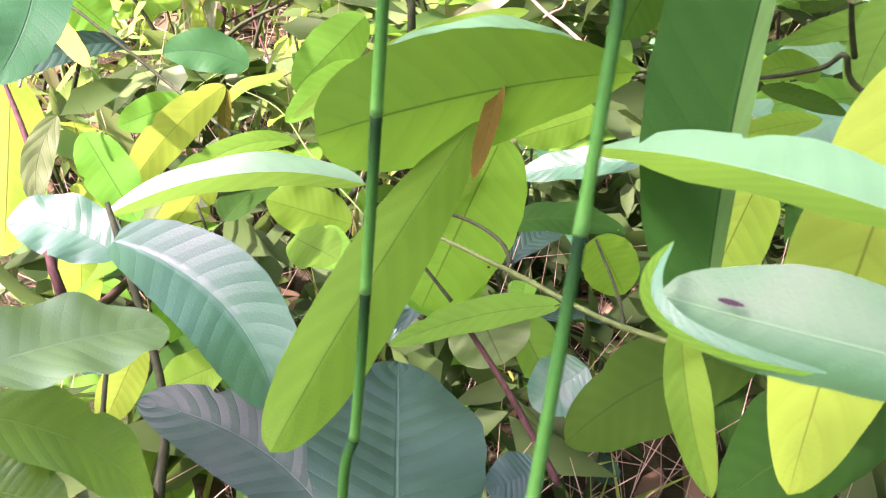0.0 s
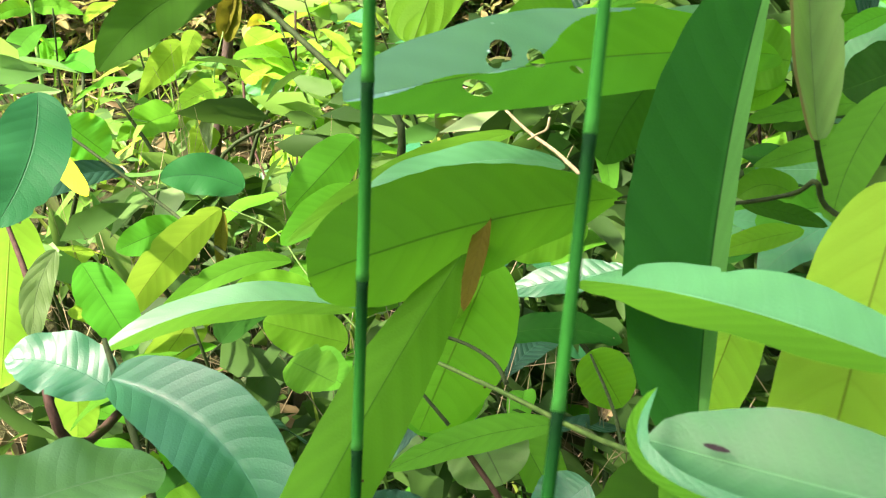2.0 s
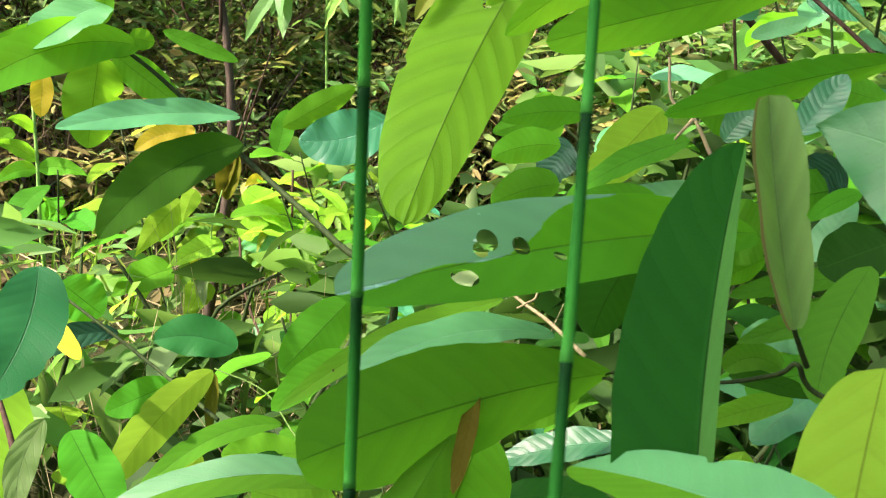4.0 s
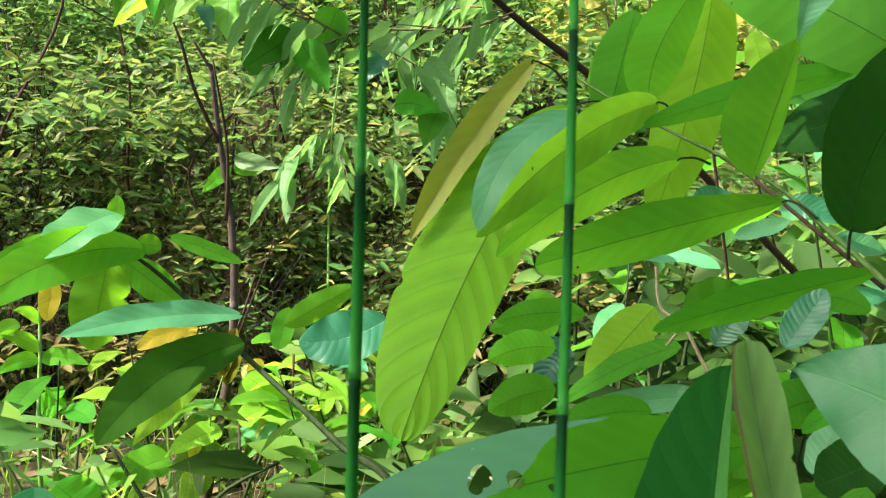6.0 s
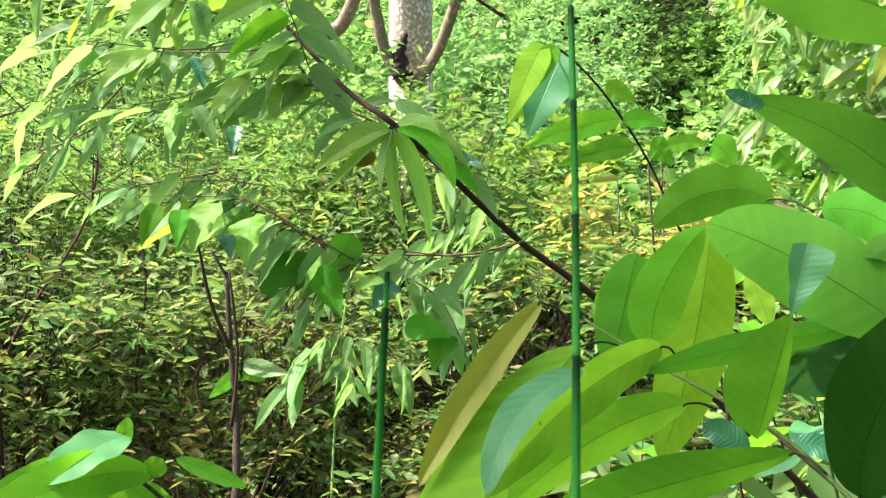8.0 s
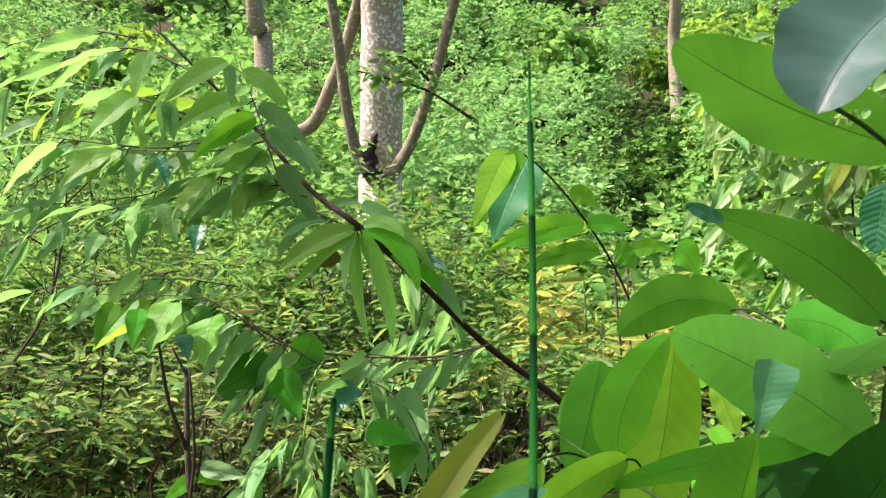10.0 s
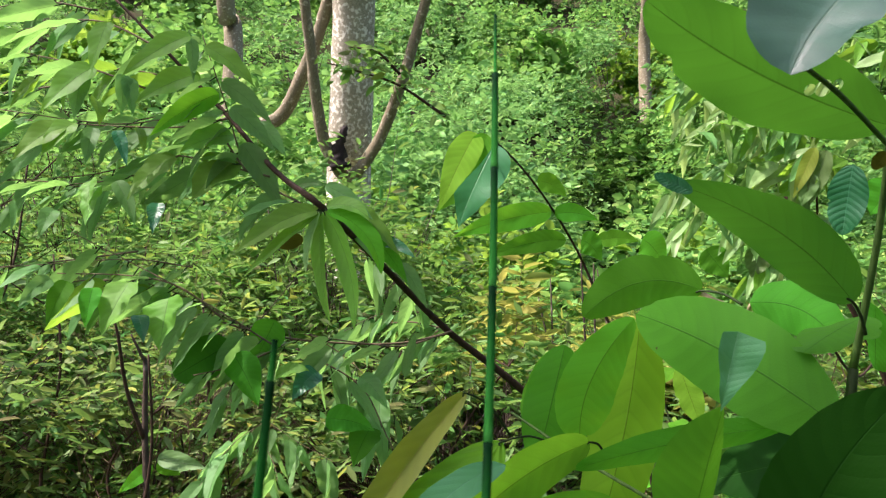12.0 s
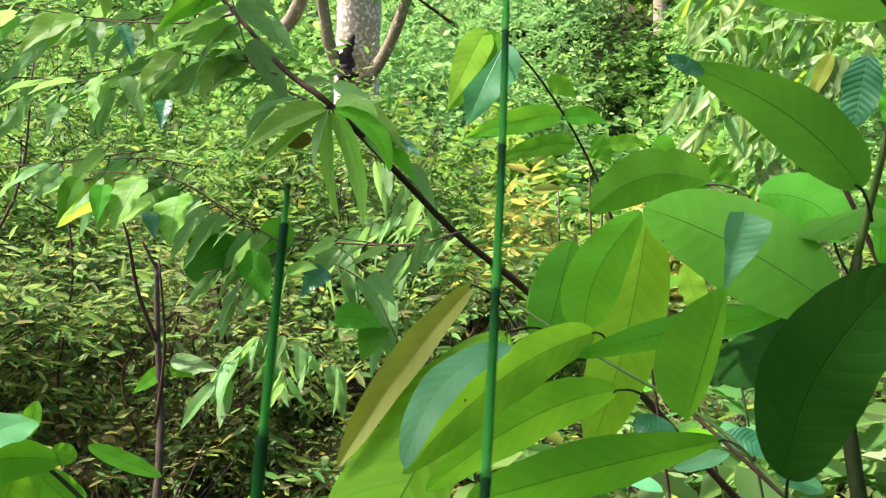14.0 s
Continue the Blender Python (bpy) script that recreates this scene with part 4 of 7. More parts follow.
def seedling(name, at, height, count, length, seed, materials, label, group="", lean=0.25, wide=0.38):
    """A young plant: one thin stem and broad leaves set spirally on short stalks."""
    rng = random.Random(seed)
    x, y = at
    z = terrain(x, y)
    owner = plant(name, (x, y, z), label, "sapling", group)
    a = rng.uniform(0, 6.28)
    top = Vector((x + math.cos(a) * lean * height, y + math.sin(a) * lean * height, z + height))
    line = [Vector((x, y, z - 0.02)), Vector((x, y, z)).lerp(top, 0.5) + Vector((rng.uniform(-0.03, 0.03), rng.uniform(-0.03, 0.03), 0.02)), top]
    twig(owner, line, 0.004, 0.0018, TWIG, name="stem")
    path = spline(line, 10)
    for k in range(count):
        f = 0.25 + 0.75 * (k + rng.random()) / count
        p = path[min(len(path) - 1, int(f * (len(path) - 1)))]
        w = k * 2.4 + rng.uniform(-0.5, 0.5)
        d = Vector((math.cos(w), math.sin(w), rng.uniform(-0.45, 0.55))).normalized()
        ln = length * rng.uniform(0.6, 1.15)
        b = p + d * ln * 0.18
        leaf(owner, materials[rng.randrange(len(materials))], b, b + d * ln + Vector((0, 0, -0.25 * ln)), (rng.uniform(-0.4, 0.4), rng.uniform(-0.4, 0.4), 1), ln * wide * rng.uniform(0.85, 1.15),
             arch=(0, 0, 0.1 * ln), fold=rng.uniform(0.05, 0.35), shape=("oblong", "ovate", "obovate")[rng.randrange(3)], stalk=p, fine=False)


shrub = plant("broadleaf_shrub", (0.42, 0.72, 0), "leafy shrub with long broad green leaves, some holed and browned", "shrub")
twig(shrub, [(0.332, 0.611, 1.272), (0.336, 0.576, 1.352), (0.334, 0.546, 1.42), (0.323, 0.494, 1.517)], 0.0027, 0.0019, TWIG_GREEN, name="stem")
twig(shrub, [(0.42, 0.72, -0.02), (0.43, 0.7, 0.4), (0.37, 0.62, 0.85), (0.327, 0.622, 1.166), (0.332, 0.611, 1.272)], 0.009, 0.0036, TWIG, name="stem")
twig(shrub, [(0.309, 0.598, 1.077), (0.294, 0.669, 1.11), (0.268, 0.739, 1.149), (0.195, 0.852, 1.202), (0.14, 0.914, 1.244)], 0.0024, 0.0013, TWIG_GREEN)
twig(shrub, [(0.377, 0.753, 1.053), (0.302, 0.844, 1.138), (0.276, 0.899, 1.167)], 0.002, 0.0016, TWIG_BROWN)
twig(shrub, [(0.243, 0.393, 0.789), (0.174, 0.427, 0.757), (0.105, 0.479, 0.736), (0.031, 0.529, 0.742), (-0.023, 0.565, 0.746)], 0.0026, 0.0016, TWIG_GREEN)
twig(shrub, [(0.079, 0.47, 0.583), (0.053, 0.506, 0.612), (0.029, 0.534, 0.638), (0.003, 0.559, 0.665)], 0.003, 0.0022, TWIG_BROWN)
twig(shrub, [(-0.009, 0.544, 0.7), (-0.025, 0.555, 0.715), (-0.038, 0.563, 0.727)], 0.0016, 0.0012, TWIG)
twig(shrub, [(0.034, 0.548, 0.736), (0.025, 0.564, 0.744), (0.002, 0.587, 0.746), (-0.034, 0.599, 0.75)], 0.0018, 0.0012, TWIG)
twig(shrub, [(0.11, 0.486, 0.729), (0.116, 0.557, 0.709), (0.117, 0.664, 0.681)], 0.0016, 0.0012, TWIG)
twig(shrub, [(0.241, 0.416, 0.917), (0.197, 0.447, 0.927), (0.182, 0.442, 0.947), (0.178, 0.458, 0.933), (0.15, 0.481, 0.916), (0.097, 0.54, 0.889)], 0.0017, 0.0011, TWIG)
twig(shrub, [(0.186, 0.44, 0.947), (0.173, 0.425, 0.968), (0.154, 0.395, 0.996)], 0.0016, 0.0011, TWIG)
twig(shrub, [(0.237, 0.739, 0.96), (0.222, 0.753, 0.991), (0.208, 0.765, 1.021), (0.192, 0.782, 1.035), (0.191, 0.797, 1.069)], 0.002, 0.0013, TWIG_PALE)
twig(shrub, [(0.208, 0.765, 1.021), (0.193, 0.765, 1.003)], 0.0018, 0.0012, TWIG_PALE)
twig(shrub, [(0.081, 0.773, 0.864), (0.078, 0.767, 0.855), (0.07, 0.765, 0.851), (0.062, 0.772, 0.843)], 0.0014, 0.0009, TWIG_PALE)
twig(shrub, [(0.128, 0.775, 0.792), (0.096, 0.808, 0.814), (0.067, 0.835, 0.828), (0.041, 0.861, 0.846)], 0.0022, 0.0014, TWIG_PALE)
twig(shrub, [(0.27, 0.803, 1.374), (0.284, 0.793, 1.366), (0.292, 0.774, 1.346), (0.308, 0.764, 1.335), (0.317, 0.755, 1.324), (0.321, 0.743, 1.335)], 0.0026, 0.0018, TWIG_PALE)
leaf(shrub, STRAP, (0.105, 0.332, 0.856), (0.176, 0.541, 1.046), (0.13, -0.69, 0.71), 0.055, fold=0.2, wave=0.01, label="large dark green leaf", arch=(-0.009, -0.001, 0), shape=(0.5, 0.6), half=(LEAF_RIM, -1, lambda u: 0.0), sides=(0.22, 1.8))
leaf(shrub, LIT, (0.182, 0.499, 0.859), (0.129, 0.419, 0.781), (0.18, 0.63, -0.76), 0.044)
leaf(shrub, WAXY, (0.141, 0.248, 0.967), (0.058, 0.403, 0.91), (-0.24, 0.21, 0.95), 0.055, arch=(0, 0.003, 0.005), wave=0.02, half=(YOUNG, 1))
leaf(shrub, SATIN, (0.144, 0.195, 0.953), (0.059, 0.26, 0.93), (-0.45, -0.3, 0.84), 0.044, arch=(0, 0, -0.001), shape="round", fold=0.1, rim=(1, 0.5), label="large pale leaf with an upturned rim")
leaf(shrub, SATIN, (0.101, 0.212, 0.939), (0.062, 0.263, 0.95), (-0.15, -0.32, 0.93), 0.009, arch=(-0.025, -0.003, -0.005), fold=0.3, wave=0.008, half=(YOUNG, 1), label="rolled rim of the pale leaf")
leaf(shrub, HOLLOW, (0.075, 0.247, 0.939), (0.082, 0.241, 0.941), (-0.58, -0.49, 0.65), 0.002, fold=0.05, label="dark scar on the pale leaf")
leaf(shrub, LIT, (0.19, 0.373, 0.979), (0.132, 0.265, 0.825), (0.62, 0.52, -0.6), 0.065, shape=(0.38, 0.6), arch=(-0.006, -0.004, 0.003))
leaf(shrub, MATURE, (0.105, 0.542, 0.892), (-0.084, 0.424, 0.899), (-0.52, 0.82, -0.22), 0.074, fold=0.2, wave=0.03, stalk=(0.124, 0.543, 0.887), arch=(-0, -0.002, 0.008), shape=(0.8, 0.42))
leaf(shrub, SPOT, (0.019, 0.506, 0.903), (-0.092, 0.3, 0.798), (-0.02, 0.46, -0.89), 0.047, fold=0.3, arch=(-0.005, 0, -0), shape=(0.95, 0.5))
leaf(shrub, YOUNG, (0.025, 0.627, 0.8), (-0.034, 0.593, 0.653), (0.13, 0.95, -0.27), 0.091, shape="round", stalk=(0.031, 0.634, 0.816))
leaf(shrub, BROWN, (0.014, 0.49, 0.907), (-0.001, 0.438, 0.869), (-0.26, -0.52, 0.81), 0.012, label="dry brown leaf")
# the pale half of the holed leaf is a sky reflection given as a second material
leaf(shrub, SPOT, (0.216, 0.614, 0.966), (-0.055, 0.389, 1.008), (0.44, -0.38, 0.82), 0.064, fold=0.22, wave=0.02, bites=[(0.72, -0.35, 0.007), (0.66, -0.12, 0.006), (0.8, 0.35, 0.008), (0.6, 0.25, 0.004), (0.74, -0.2, 0.005)], label="leaf with insect holes", arch=(-0, 0.001, 0.009), shape=(0.5, 0.45), half=(SHEEN, -1, lambda u: min(0.05, -1.0 + 3.2 * (u - 0.42)) + 0.12 * math.sin(21.0 * u)))
leaf(shrub, YOUNG, (0.054, 0.836, 0.826), (-0.173, 0.801, 0.72), (-0.18, -0.75, 0.63), 0.028, arch=(-0.006, 0.006, 0.013))
leaf(shrub, GLOSS, (0.247, 0.637, 1.032), (0.281, 0.649, 1.073), (-0.39, -0.74, 0.54), 0.027)
leaf(shrub, WAXY, (0.235, 0.77, 0.952), (0.117, 0.826, 0.915), (-0.45, -0.4, 0.8), 0.035, arch=(-0, 0, 0.008), shape=(0.5, 0.5))
leaf(shrub, WAXY, (0.09, 0.718, 0.84), (-0.079, 0.625, 0.847), (0.16, -0.23, 0.96), 0.042, arch=(0, 0.003, 0.017), shape=(0.5, 0.5))
leaf(shrub, RIBBED, (0.122, 0.853, 1.216), (-0.037, 0.654, 0.961), (-0.04, 0.8, -0.6), 0.085, arch=(-0.008, -0.003, 0.015), fold=0.08, wave=0.02, bites=[(0.45, 0.3, 0.004), (0.47, 0.22, 0.003), (0.43, 0.36, 0.0025)], stalk=(0.184, 0.888, 1.211), label="large yellow-green leaf with a ribbed underside", shape=(0.55, 0.45), sides=(0.8, 1.25))
leaf(shrub, TAN, (0.09, 0.874, 1.261), (-0.029, 0.744, 1.104), (0.07, -0.79, 0.6), 0.037, fold=0.6, stalk=(0.139, 0.913, 1.221), label="folded olive-tan leaf", arch=(-0.007, -0, -0))
leaf(shrub, YOUNG, (0.196, 0.816, 1.217), (0.02, 0.586, 1.124), (0.76, -0.64, 0.13), 0.041, stalk=(0.22, 0.853, 1.204), label="glossy leaf folded along its midrib", arch=(-0.007, -0.012, 0.013), shape=(0.5, 0.6), fold=0.2, curl=0.05)
leaf(shrub, WAXY, (0.094, 0.629, 1.205), (0.021, 0.556, 1.131), (-0.01, -0.71, 0.71), 0.026, fold=0.1, label="glossy half of a folded leaf", arch=(-0.013, -0.002, 0.011), shape=(0.5, 0.6))
leaf(shrub, YOUNG, (0.21, 0.786, 1.167), (0.039, 0.678, 1.098), (-0.52, 0.85, -0.05), 0.043, arch=(0, 0.001, 0.014), stalk=(0.238, 0.795, 1.161))
leaf(shrub, GREEN, (0.271, 0.7, 1.135), (0.064, 0.633, 1.097), (-0.33, 0.92, 0.19), 0.045, stalk=(0.287, 0.683, 1.122), arch=(-0.001, 0.001, 0.002), shape=(0.75, 0.5))
leaf(shrub, GREEN, (0.33, 0.674, 1.08), (0.153, 0.65, 1.044), (-0.15, 0.98, 0.09), 0.030, arch=(0.002, 0, 0.003), shape=(0.6, 0.6))
leaf(shrub, YOUNG, (0.243, 0.825, 1.331), (0.194, 0.846, 1.221), (0.14, 0.98, 0.13), 0.054, arch=(-0.015, -0.004, -0.001), shape=(0.6, 0.38))
leaf(shrub, GREEN, (0.289, 0.771, 1.349), (0.201, 0.852, 1.334), (0.58, 0.71, 0.4), 0.050, stalk=(0.314, 0.746, 1.334), arch=(-0.001, -0.003, 0.02), shape=(0.5, 0.55))
leaf(shrub, LIME, (0.26, 0.865, 1.332), (0.215, 0.912, 1.098), (0.3, 0.94, 0.13), 0.070, stalk=(0.269, 0.837, 1.329), arch=(0.008, 0.001, 0), shape=(0.5, 0.6))
leaf(shrub, GREEN, (0.199, 0.929, 1.314), (0.166, 0.918, 1.191), (0.16, 0.98, -0.13), 0.058)
leaf(shrub, MATURE, (0.299, 0.579, 1.234), (0.245, 0.826, 1.335), (0.92, 0.31, -0.26), 0.076, stalk=(0.313, 0.594, 1.226), arch=(0.006, 0.001, 0.006), shape=(0.5, 0.55))
leaf(shrub, GREEN, (0.21, 0.609, 1.158), (0.208, 0.531, 1.244), (0.37, 0.68, 0.63), 0.039, fold=0.2, label="leaf folded double", shape=(0.6, 0.9), sides=(1.6, 0.4))
leaf(shrub, WAXY, (0.204, 0.526, 1.24), (0.212, 0.514, 1.285), (-0.61, -0.78, -0.1), 0.029, fold=0.3, shape=(1.1, 0.16), sides=(1.3, 0.55))
leaf(shrub, STRAP, (0.265, 0.58, 1.124), (0.278, 0.462, 1.251), (-0.75, -0.53, -0.41), 0.062, fold=0.12, stalk=(0.27, 0.593, 1.104), label="large dark green leaf", arch=(-0.014, 0.004, 0.003), shape=(0.55, 0.6))
leaf(shrub, OLD, (0.32, 0.582, 1.313), (0.185, 0.543, 1.381), (0.12, 0.74, 0.66), 0.044, stalk=(0.335, 0.597, 1.294), label="broad leaf with a browned tip", arch=(0.012, 0.003, 0.009), shape=(0.5, 0.85))
leaf(shrub, OLD, (0.329, 0.538, 1.421), (0.145, 0.449, 1.453), (-0.16, 0.62, 0.77), 0.060, arch=(-0.007, 0.002, -0.005), bites=[(0.3, 0.3, 0.006), (0.34, 0.15, 0.004), (0.26, 0.5, 0.004)])
twig(shrub, [(0.215, 0.422, 1.407), (0.257, 0.462, 1.407), (0.332, 0.542, 1.406)], 0.0013, 0.0017, TWIG_GREEN)
leaf(shrub, GLOSS, (0.199, 0.54, 1.374), (0.176, 0.544, 1.386), (-0.25, -0.96, -0.13), 0.010)
leaf(shrub, BROWN, (0.312, 0.516, 1.396), (0.306, 0.523, 1.387), (-0.63, -0.76, -0.16), 0.009)
leaf(shrub, MIST, (0.271, 0.418, 1.472), (0.206, 0.419, 1.401), (-0.47, -0.78, 0.42), 0.075, arch=(-0.007, 0, 0.003), shape="round", fold=0.3, curl=0.2)
leaf(shrub, GLOSS, (0.378, 0.669, 1.437), (0.374, 0.687, 1.383), (-0.63, -0.75, -0.2), 0.031)
leaf(shrub, PALE, (0.155, 0.39, 0.99), (0.139, 0.413, 1.094), (-0.16, -0.97, 0.19), 0.026, fold=0.55, wave=0.09, curl=0.6, label="rolled grey-green leaf", arch=(-0.002, -0.001, 0), shape=(0.42, 0.25), half=(DRY_EDGE, 1, lambda u: 0.8 - 0.5 * max(0.0, 0.25 - u)))
leaf(shrub, SATIN, (0.216, 0.335, 1.057), (0.158, 0.404, 1.082), (-0.59, -0.67, 0.46), 0.062, arch=(0, 0.002, 0.006), shape="ovate")
leaf(shrub, MATURE, (0.318, 0.741, 1.335), (0.352, 0.662, 1.289), (0.9, 0.43, -0.08), 0.044, arch=(0.009, -0, 0.012), shape=(0.45, 0.5))
leaf(shrub, MATURE, (0.4, 0.693, 1.328), (0.428, 0.749, 1.281), (0.91, -0.12, 0.4), 0.050)
leaf(shrub, MATURE, (0.373, 0.661, 1.315), (0.297, 0.61, 1.282), (0.2, 0.32, -0.93), 0.051, arch=(-0, -0, 0.002))
leaf(shrub, WAXY, (0.34, 0.794, 1.314), (0.262, 0.839, 1.337), (-0.29, -0.79, 0.54), 0.031, arch=(-0, -0.003, 0.01))
leaf(shrub, GREEN, (0.298, 0.646, 1.233), (0.172, 0.779, 1.195), (0.6, 0.68, 0.42), 0.026, arch=(-0, -0.001, 0.004))
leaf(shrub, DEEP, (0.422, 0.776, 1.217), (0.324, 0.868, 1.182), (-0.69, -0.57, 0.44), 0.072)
leaf(shrub, WAXY, (0.411, 0.952, 1.021), (0.368, 0.944, 0.957), (-0.58, -0.66, 0.48), 0.036)
leaf(shrub, SATIN, (0.456, 0.902, 1.017), (0.386, 0.899, 1.001), (-0.14, -0.69, 0.71), 0.027, arch=(0, 0.001, 0.005))
leaf(shrub, WAXY, (0.333, 1.009, 1.068), (0.398, 1.012, 1.086), (-0.17, -0.69, 0.7), 0.025)
leaf(shrub, OLD, (0.43, 0.88, 1.237), (0.335, 0.877, 1.217), (-0.08, -0.85, 0.52), 0.038, arch=(0, 0.001, 0.005))
leaf(shrub, OLD, (0.454, 0.925, 1.197), (0.343, 0.925, 1.199), (0.01, -0.83, 0.55), 0.028, arch=(0, 0, 0.003))
leaf(shrub, WAXY, (0.405, 0.91, 1.079), (0.456, 0.908, 1.063), (0.14, -0.83, 0.54), 0.026)
leaf(shrub, BROWN, (0.422, 0.919, 1.203), (0.376, 0.939, 1.19), (-0.43, -0.88, 0.2), 0.032, label="dry brown leaf")
leaf(shrub, LIT, (0.356, 1.035, 1.302), (0.376, 1.031, 1.237), (0.34, 0.94, 0.04), 0.031)
leaf(shrub, YOUNG, (0.22, 1.028, 1.322), (0.185, 1.039, 1.209), (0.19, 0.98, 0.04), 0.060)
leaf(shrub, LIT, (0.238, 0.995, 0.991), (0.173, 1.071, 0.88), (0.54, 0.81, 0.24), 0.062)
leaf(shrub, GREEN, (0.211, 0.78, 0.999), (0.11, 0.832, 0.931), (-0.65, -0.52, 0.56), 0.029, arch=(-0, -0, 0.008), shape=(0.45, 0.6))
leaf(shrub, GREEN, (0.141, 1.012, 0.985), (0.052, 1.058, 0.953), (0.43, 0.9, 0.09), 0.034)
leaf(shrub, MATURE, (0.254, 0.522, 0.974), (0.198, 0.448, 0.92), (-0.37, -0.34, 0.86), 0.032, arch=(-0.007, -0.001, -0.002), shape=(0.5, 0.6), wave=0.03)
leaf(shrub, MATURE, (0.297, 0.605, 0.936), (0.196, 0.597, 0.924), (-0.05, -0.63, 0.78), 0.019, arch=(-0, 0.001, 0.003), shape=(0.5, 0.5))
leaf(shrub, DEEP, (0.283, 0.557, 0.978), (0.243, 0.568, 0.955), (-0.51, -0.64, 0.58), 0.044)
leaf(shrub, GREEN, (0.19, 0.64, 0.962), (0.234, 0.637, 0.955), (0.01, -0.87, 0.5), 0.051, shape=(0.5, 0.4))
leaf(shrub, GREEN, (0.235, 0.639, 0.938), (0.197, 0.631, 0.923), (-0.17, 0.98, -0.11), 0.023)
leaf(shrub, UNDER, (0.261, 0.64, 0.917), (0.229, 0.633, 0.906), (-0.13, -0.64, 0.76), 0.020, shape=(0.4, 0.5))
leaf(shrub, WAXY, (0.322, 0.721, 0.836), (0.254, 0.721, 0.836), (0.01, -0.45, 0.89), 0.040)
leaf(shrub, UNDER, (0.212, 0.625, 0.848), (0.278, 0.617, 0.833), (0.07, -0.73, 0.68), 0.017, arch=(-0, 0.001, 0.002))
leaf(shrub, WAXY, (0.245, 0.746, 0.777), (0.326, 0.741, 0.767), (0.08, -0.53, 0.84), 0.028)
leaf(shrub, SATIN, (0.312, 0.674, 0.811), (0.248, 0.652, 0.771), (-0.37, -0.4, 0.84), 0.042, arch=(-0.002, 0.001, 0.002))
leaf(shrub, WAXY, (0.266, 0.629, 0.939), (0.301, 0.651, 0.981), (-0.53, -0.46, 0.71), 0.027)
leaf(shrub, GREEN, (0.297, 0.634, 0.99), (0.256, 0.623, 0.972), (-0.13, -0.72, 0.68), 0.016, arch=(-0, 0.001, 0.003))
leaf(shrub, UNDER, (0.148, 0.636, 0.955), (0.101, 0.601, 0.89), (-0.25, 0.91, -0.32), 0.052, arch=(-0.006, 0.001, 0.001))
leaf(shrub, DARK, (0.292, 0.659, 1.006), (0.286, 0.7, 0.972), (-0.88, -0.38, -0.29), 0.044)
leaf(shrub, GREEN, (0.375, 0.846, 1.035), (0.33, 0.853, 0.984), (-0.49, -0.81, 0.32), 0.037)
leaf(shrub, GREEN, (0.152, 0.95, 0.993), (0.056, 0.959, 0.985), (0.09, 1, 0.04), 0.033, arch=(0, 0.001, 0.006))
leaf(shrub, YOUNG, (0.114, 0.905, 0.968), (0.043, 0.908, 0.955), (0.04, 1, -0.01), 0.038, arch=(0, 0.001, 0.006))
leaf(shrub, DARK, (0.138, 0.986, 0.953), (0.108, 0.977, 0.906), (-0.34, -0.86, 0.39), 0.048, arch=(0, 0.001, 0.007))
leaf(shrub, GREEN, (0.272, 0.791, 1.022), (0.22, 0.807, 1.021), (0.3, 0.95, 0.04), 0.063, arch=(0, 0, 0.005))
leaf(shrub, GREEN, (0.102, 0.812, 0.951), (0.038, 0.812, 0.931), (0.01, 1, -0.07), 0.040, arch=(0, 0, 0.005))
leaf(shrub, GLOSS, (0.35, 1.048, 1.085), (0.301, 1.066, 1.112), (-0.17, -0.93, 0.32), 0.037, arch=(0, 0.001, 0.007))
leaf(shrub, GLOSS, (0.367, 0.953, 1.108), (0.418, 0.93, 1.091), (-0.3, -0.89, 0.35), 0.027, arch=(0, 0.001, 0.007))
leaf(shrub, GREEN, (0.367, 0.753, 1.034), (0.322, 0.821, 1.036), (0.83, 0.55, 0.02), 0.029, arch=(0, 0.001, 0.006))
leaf(shrub, GREEN, (0.299, 0.674, 0.981), (0.252, 0.686, 0.959), (0.28, 0.96, -0.07), 0.041, arch=(0, 0, 0.005))
leaf(shrub, DEEP, (0.355, 0.871, 1.183), (0.307, 0.889, 1.175), (-0.38, -0.88, 0.28), 0.038, arch=(0, 0.001, 0.006))
leaf(shrub, YOUNG, (0.19, 1.093, 1.286), (0.209, 1.049, 1.182), (0.51, 0.82, -0.26), 0.051, arch=(0, 0.001, 0.007))
leaf(shrub, GLOSS, (0.245, 0.793, 0.995), (0.274, 0.791, 1.027), (-0.47, -0.79, 0.39), 0.029, arch=(0, 0, 0.005))
leaf(shrub, YOUNG, (0.104, 1.087, 0.992), (0.13, 1.072, 0.938), (0.34, 0.94, -0.1), 0.045, arch=(0, 0.001, 0.007))
leaf(shrub, GREEN, (0.159, 0.673, 0.974), (0.085, 0.681, 0.958), (0.13, 0.99, -0.08), 0.029, arch=(0, 0, 0.005))
leaf(shrub, DARK, (-0.035, 0.316, 0.693), (-0.047, 0.5, 0.676), (0.09, 0.1, 0.99), 0.116, fold=0.2, wave=0.05, curl=-0.1, label="broad dark leaf with deep side veins")
leaf(shrub, DARK, (-0.076, 0.361, 0.667), (-0.221, 0.445, 0.68), (-0.1, -0.33, 0.94), 0.059, arch=(0.011, 0.007, 0.01))
leaf(shrub, UNDER, (0.199, 0.464, 0.742), (0.079, 0.471, 0.629), (0.62, 0.45, -0.64), 0.072, arch=(-0.011, 0.003, 0.005))
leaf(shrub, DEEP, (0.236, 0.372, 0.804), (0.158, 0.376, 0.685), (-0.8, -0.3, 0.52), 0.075)
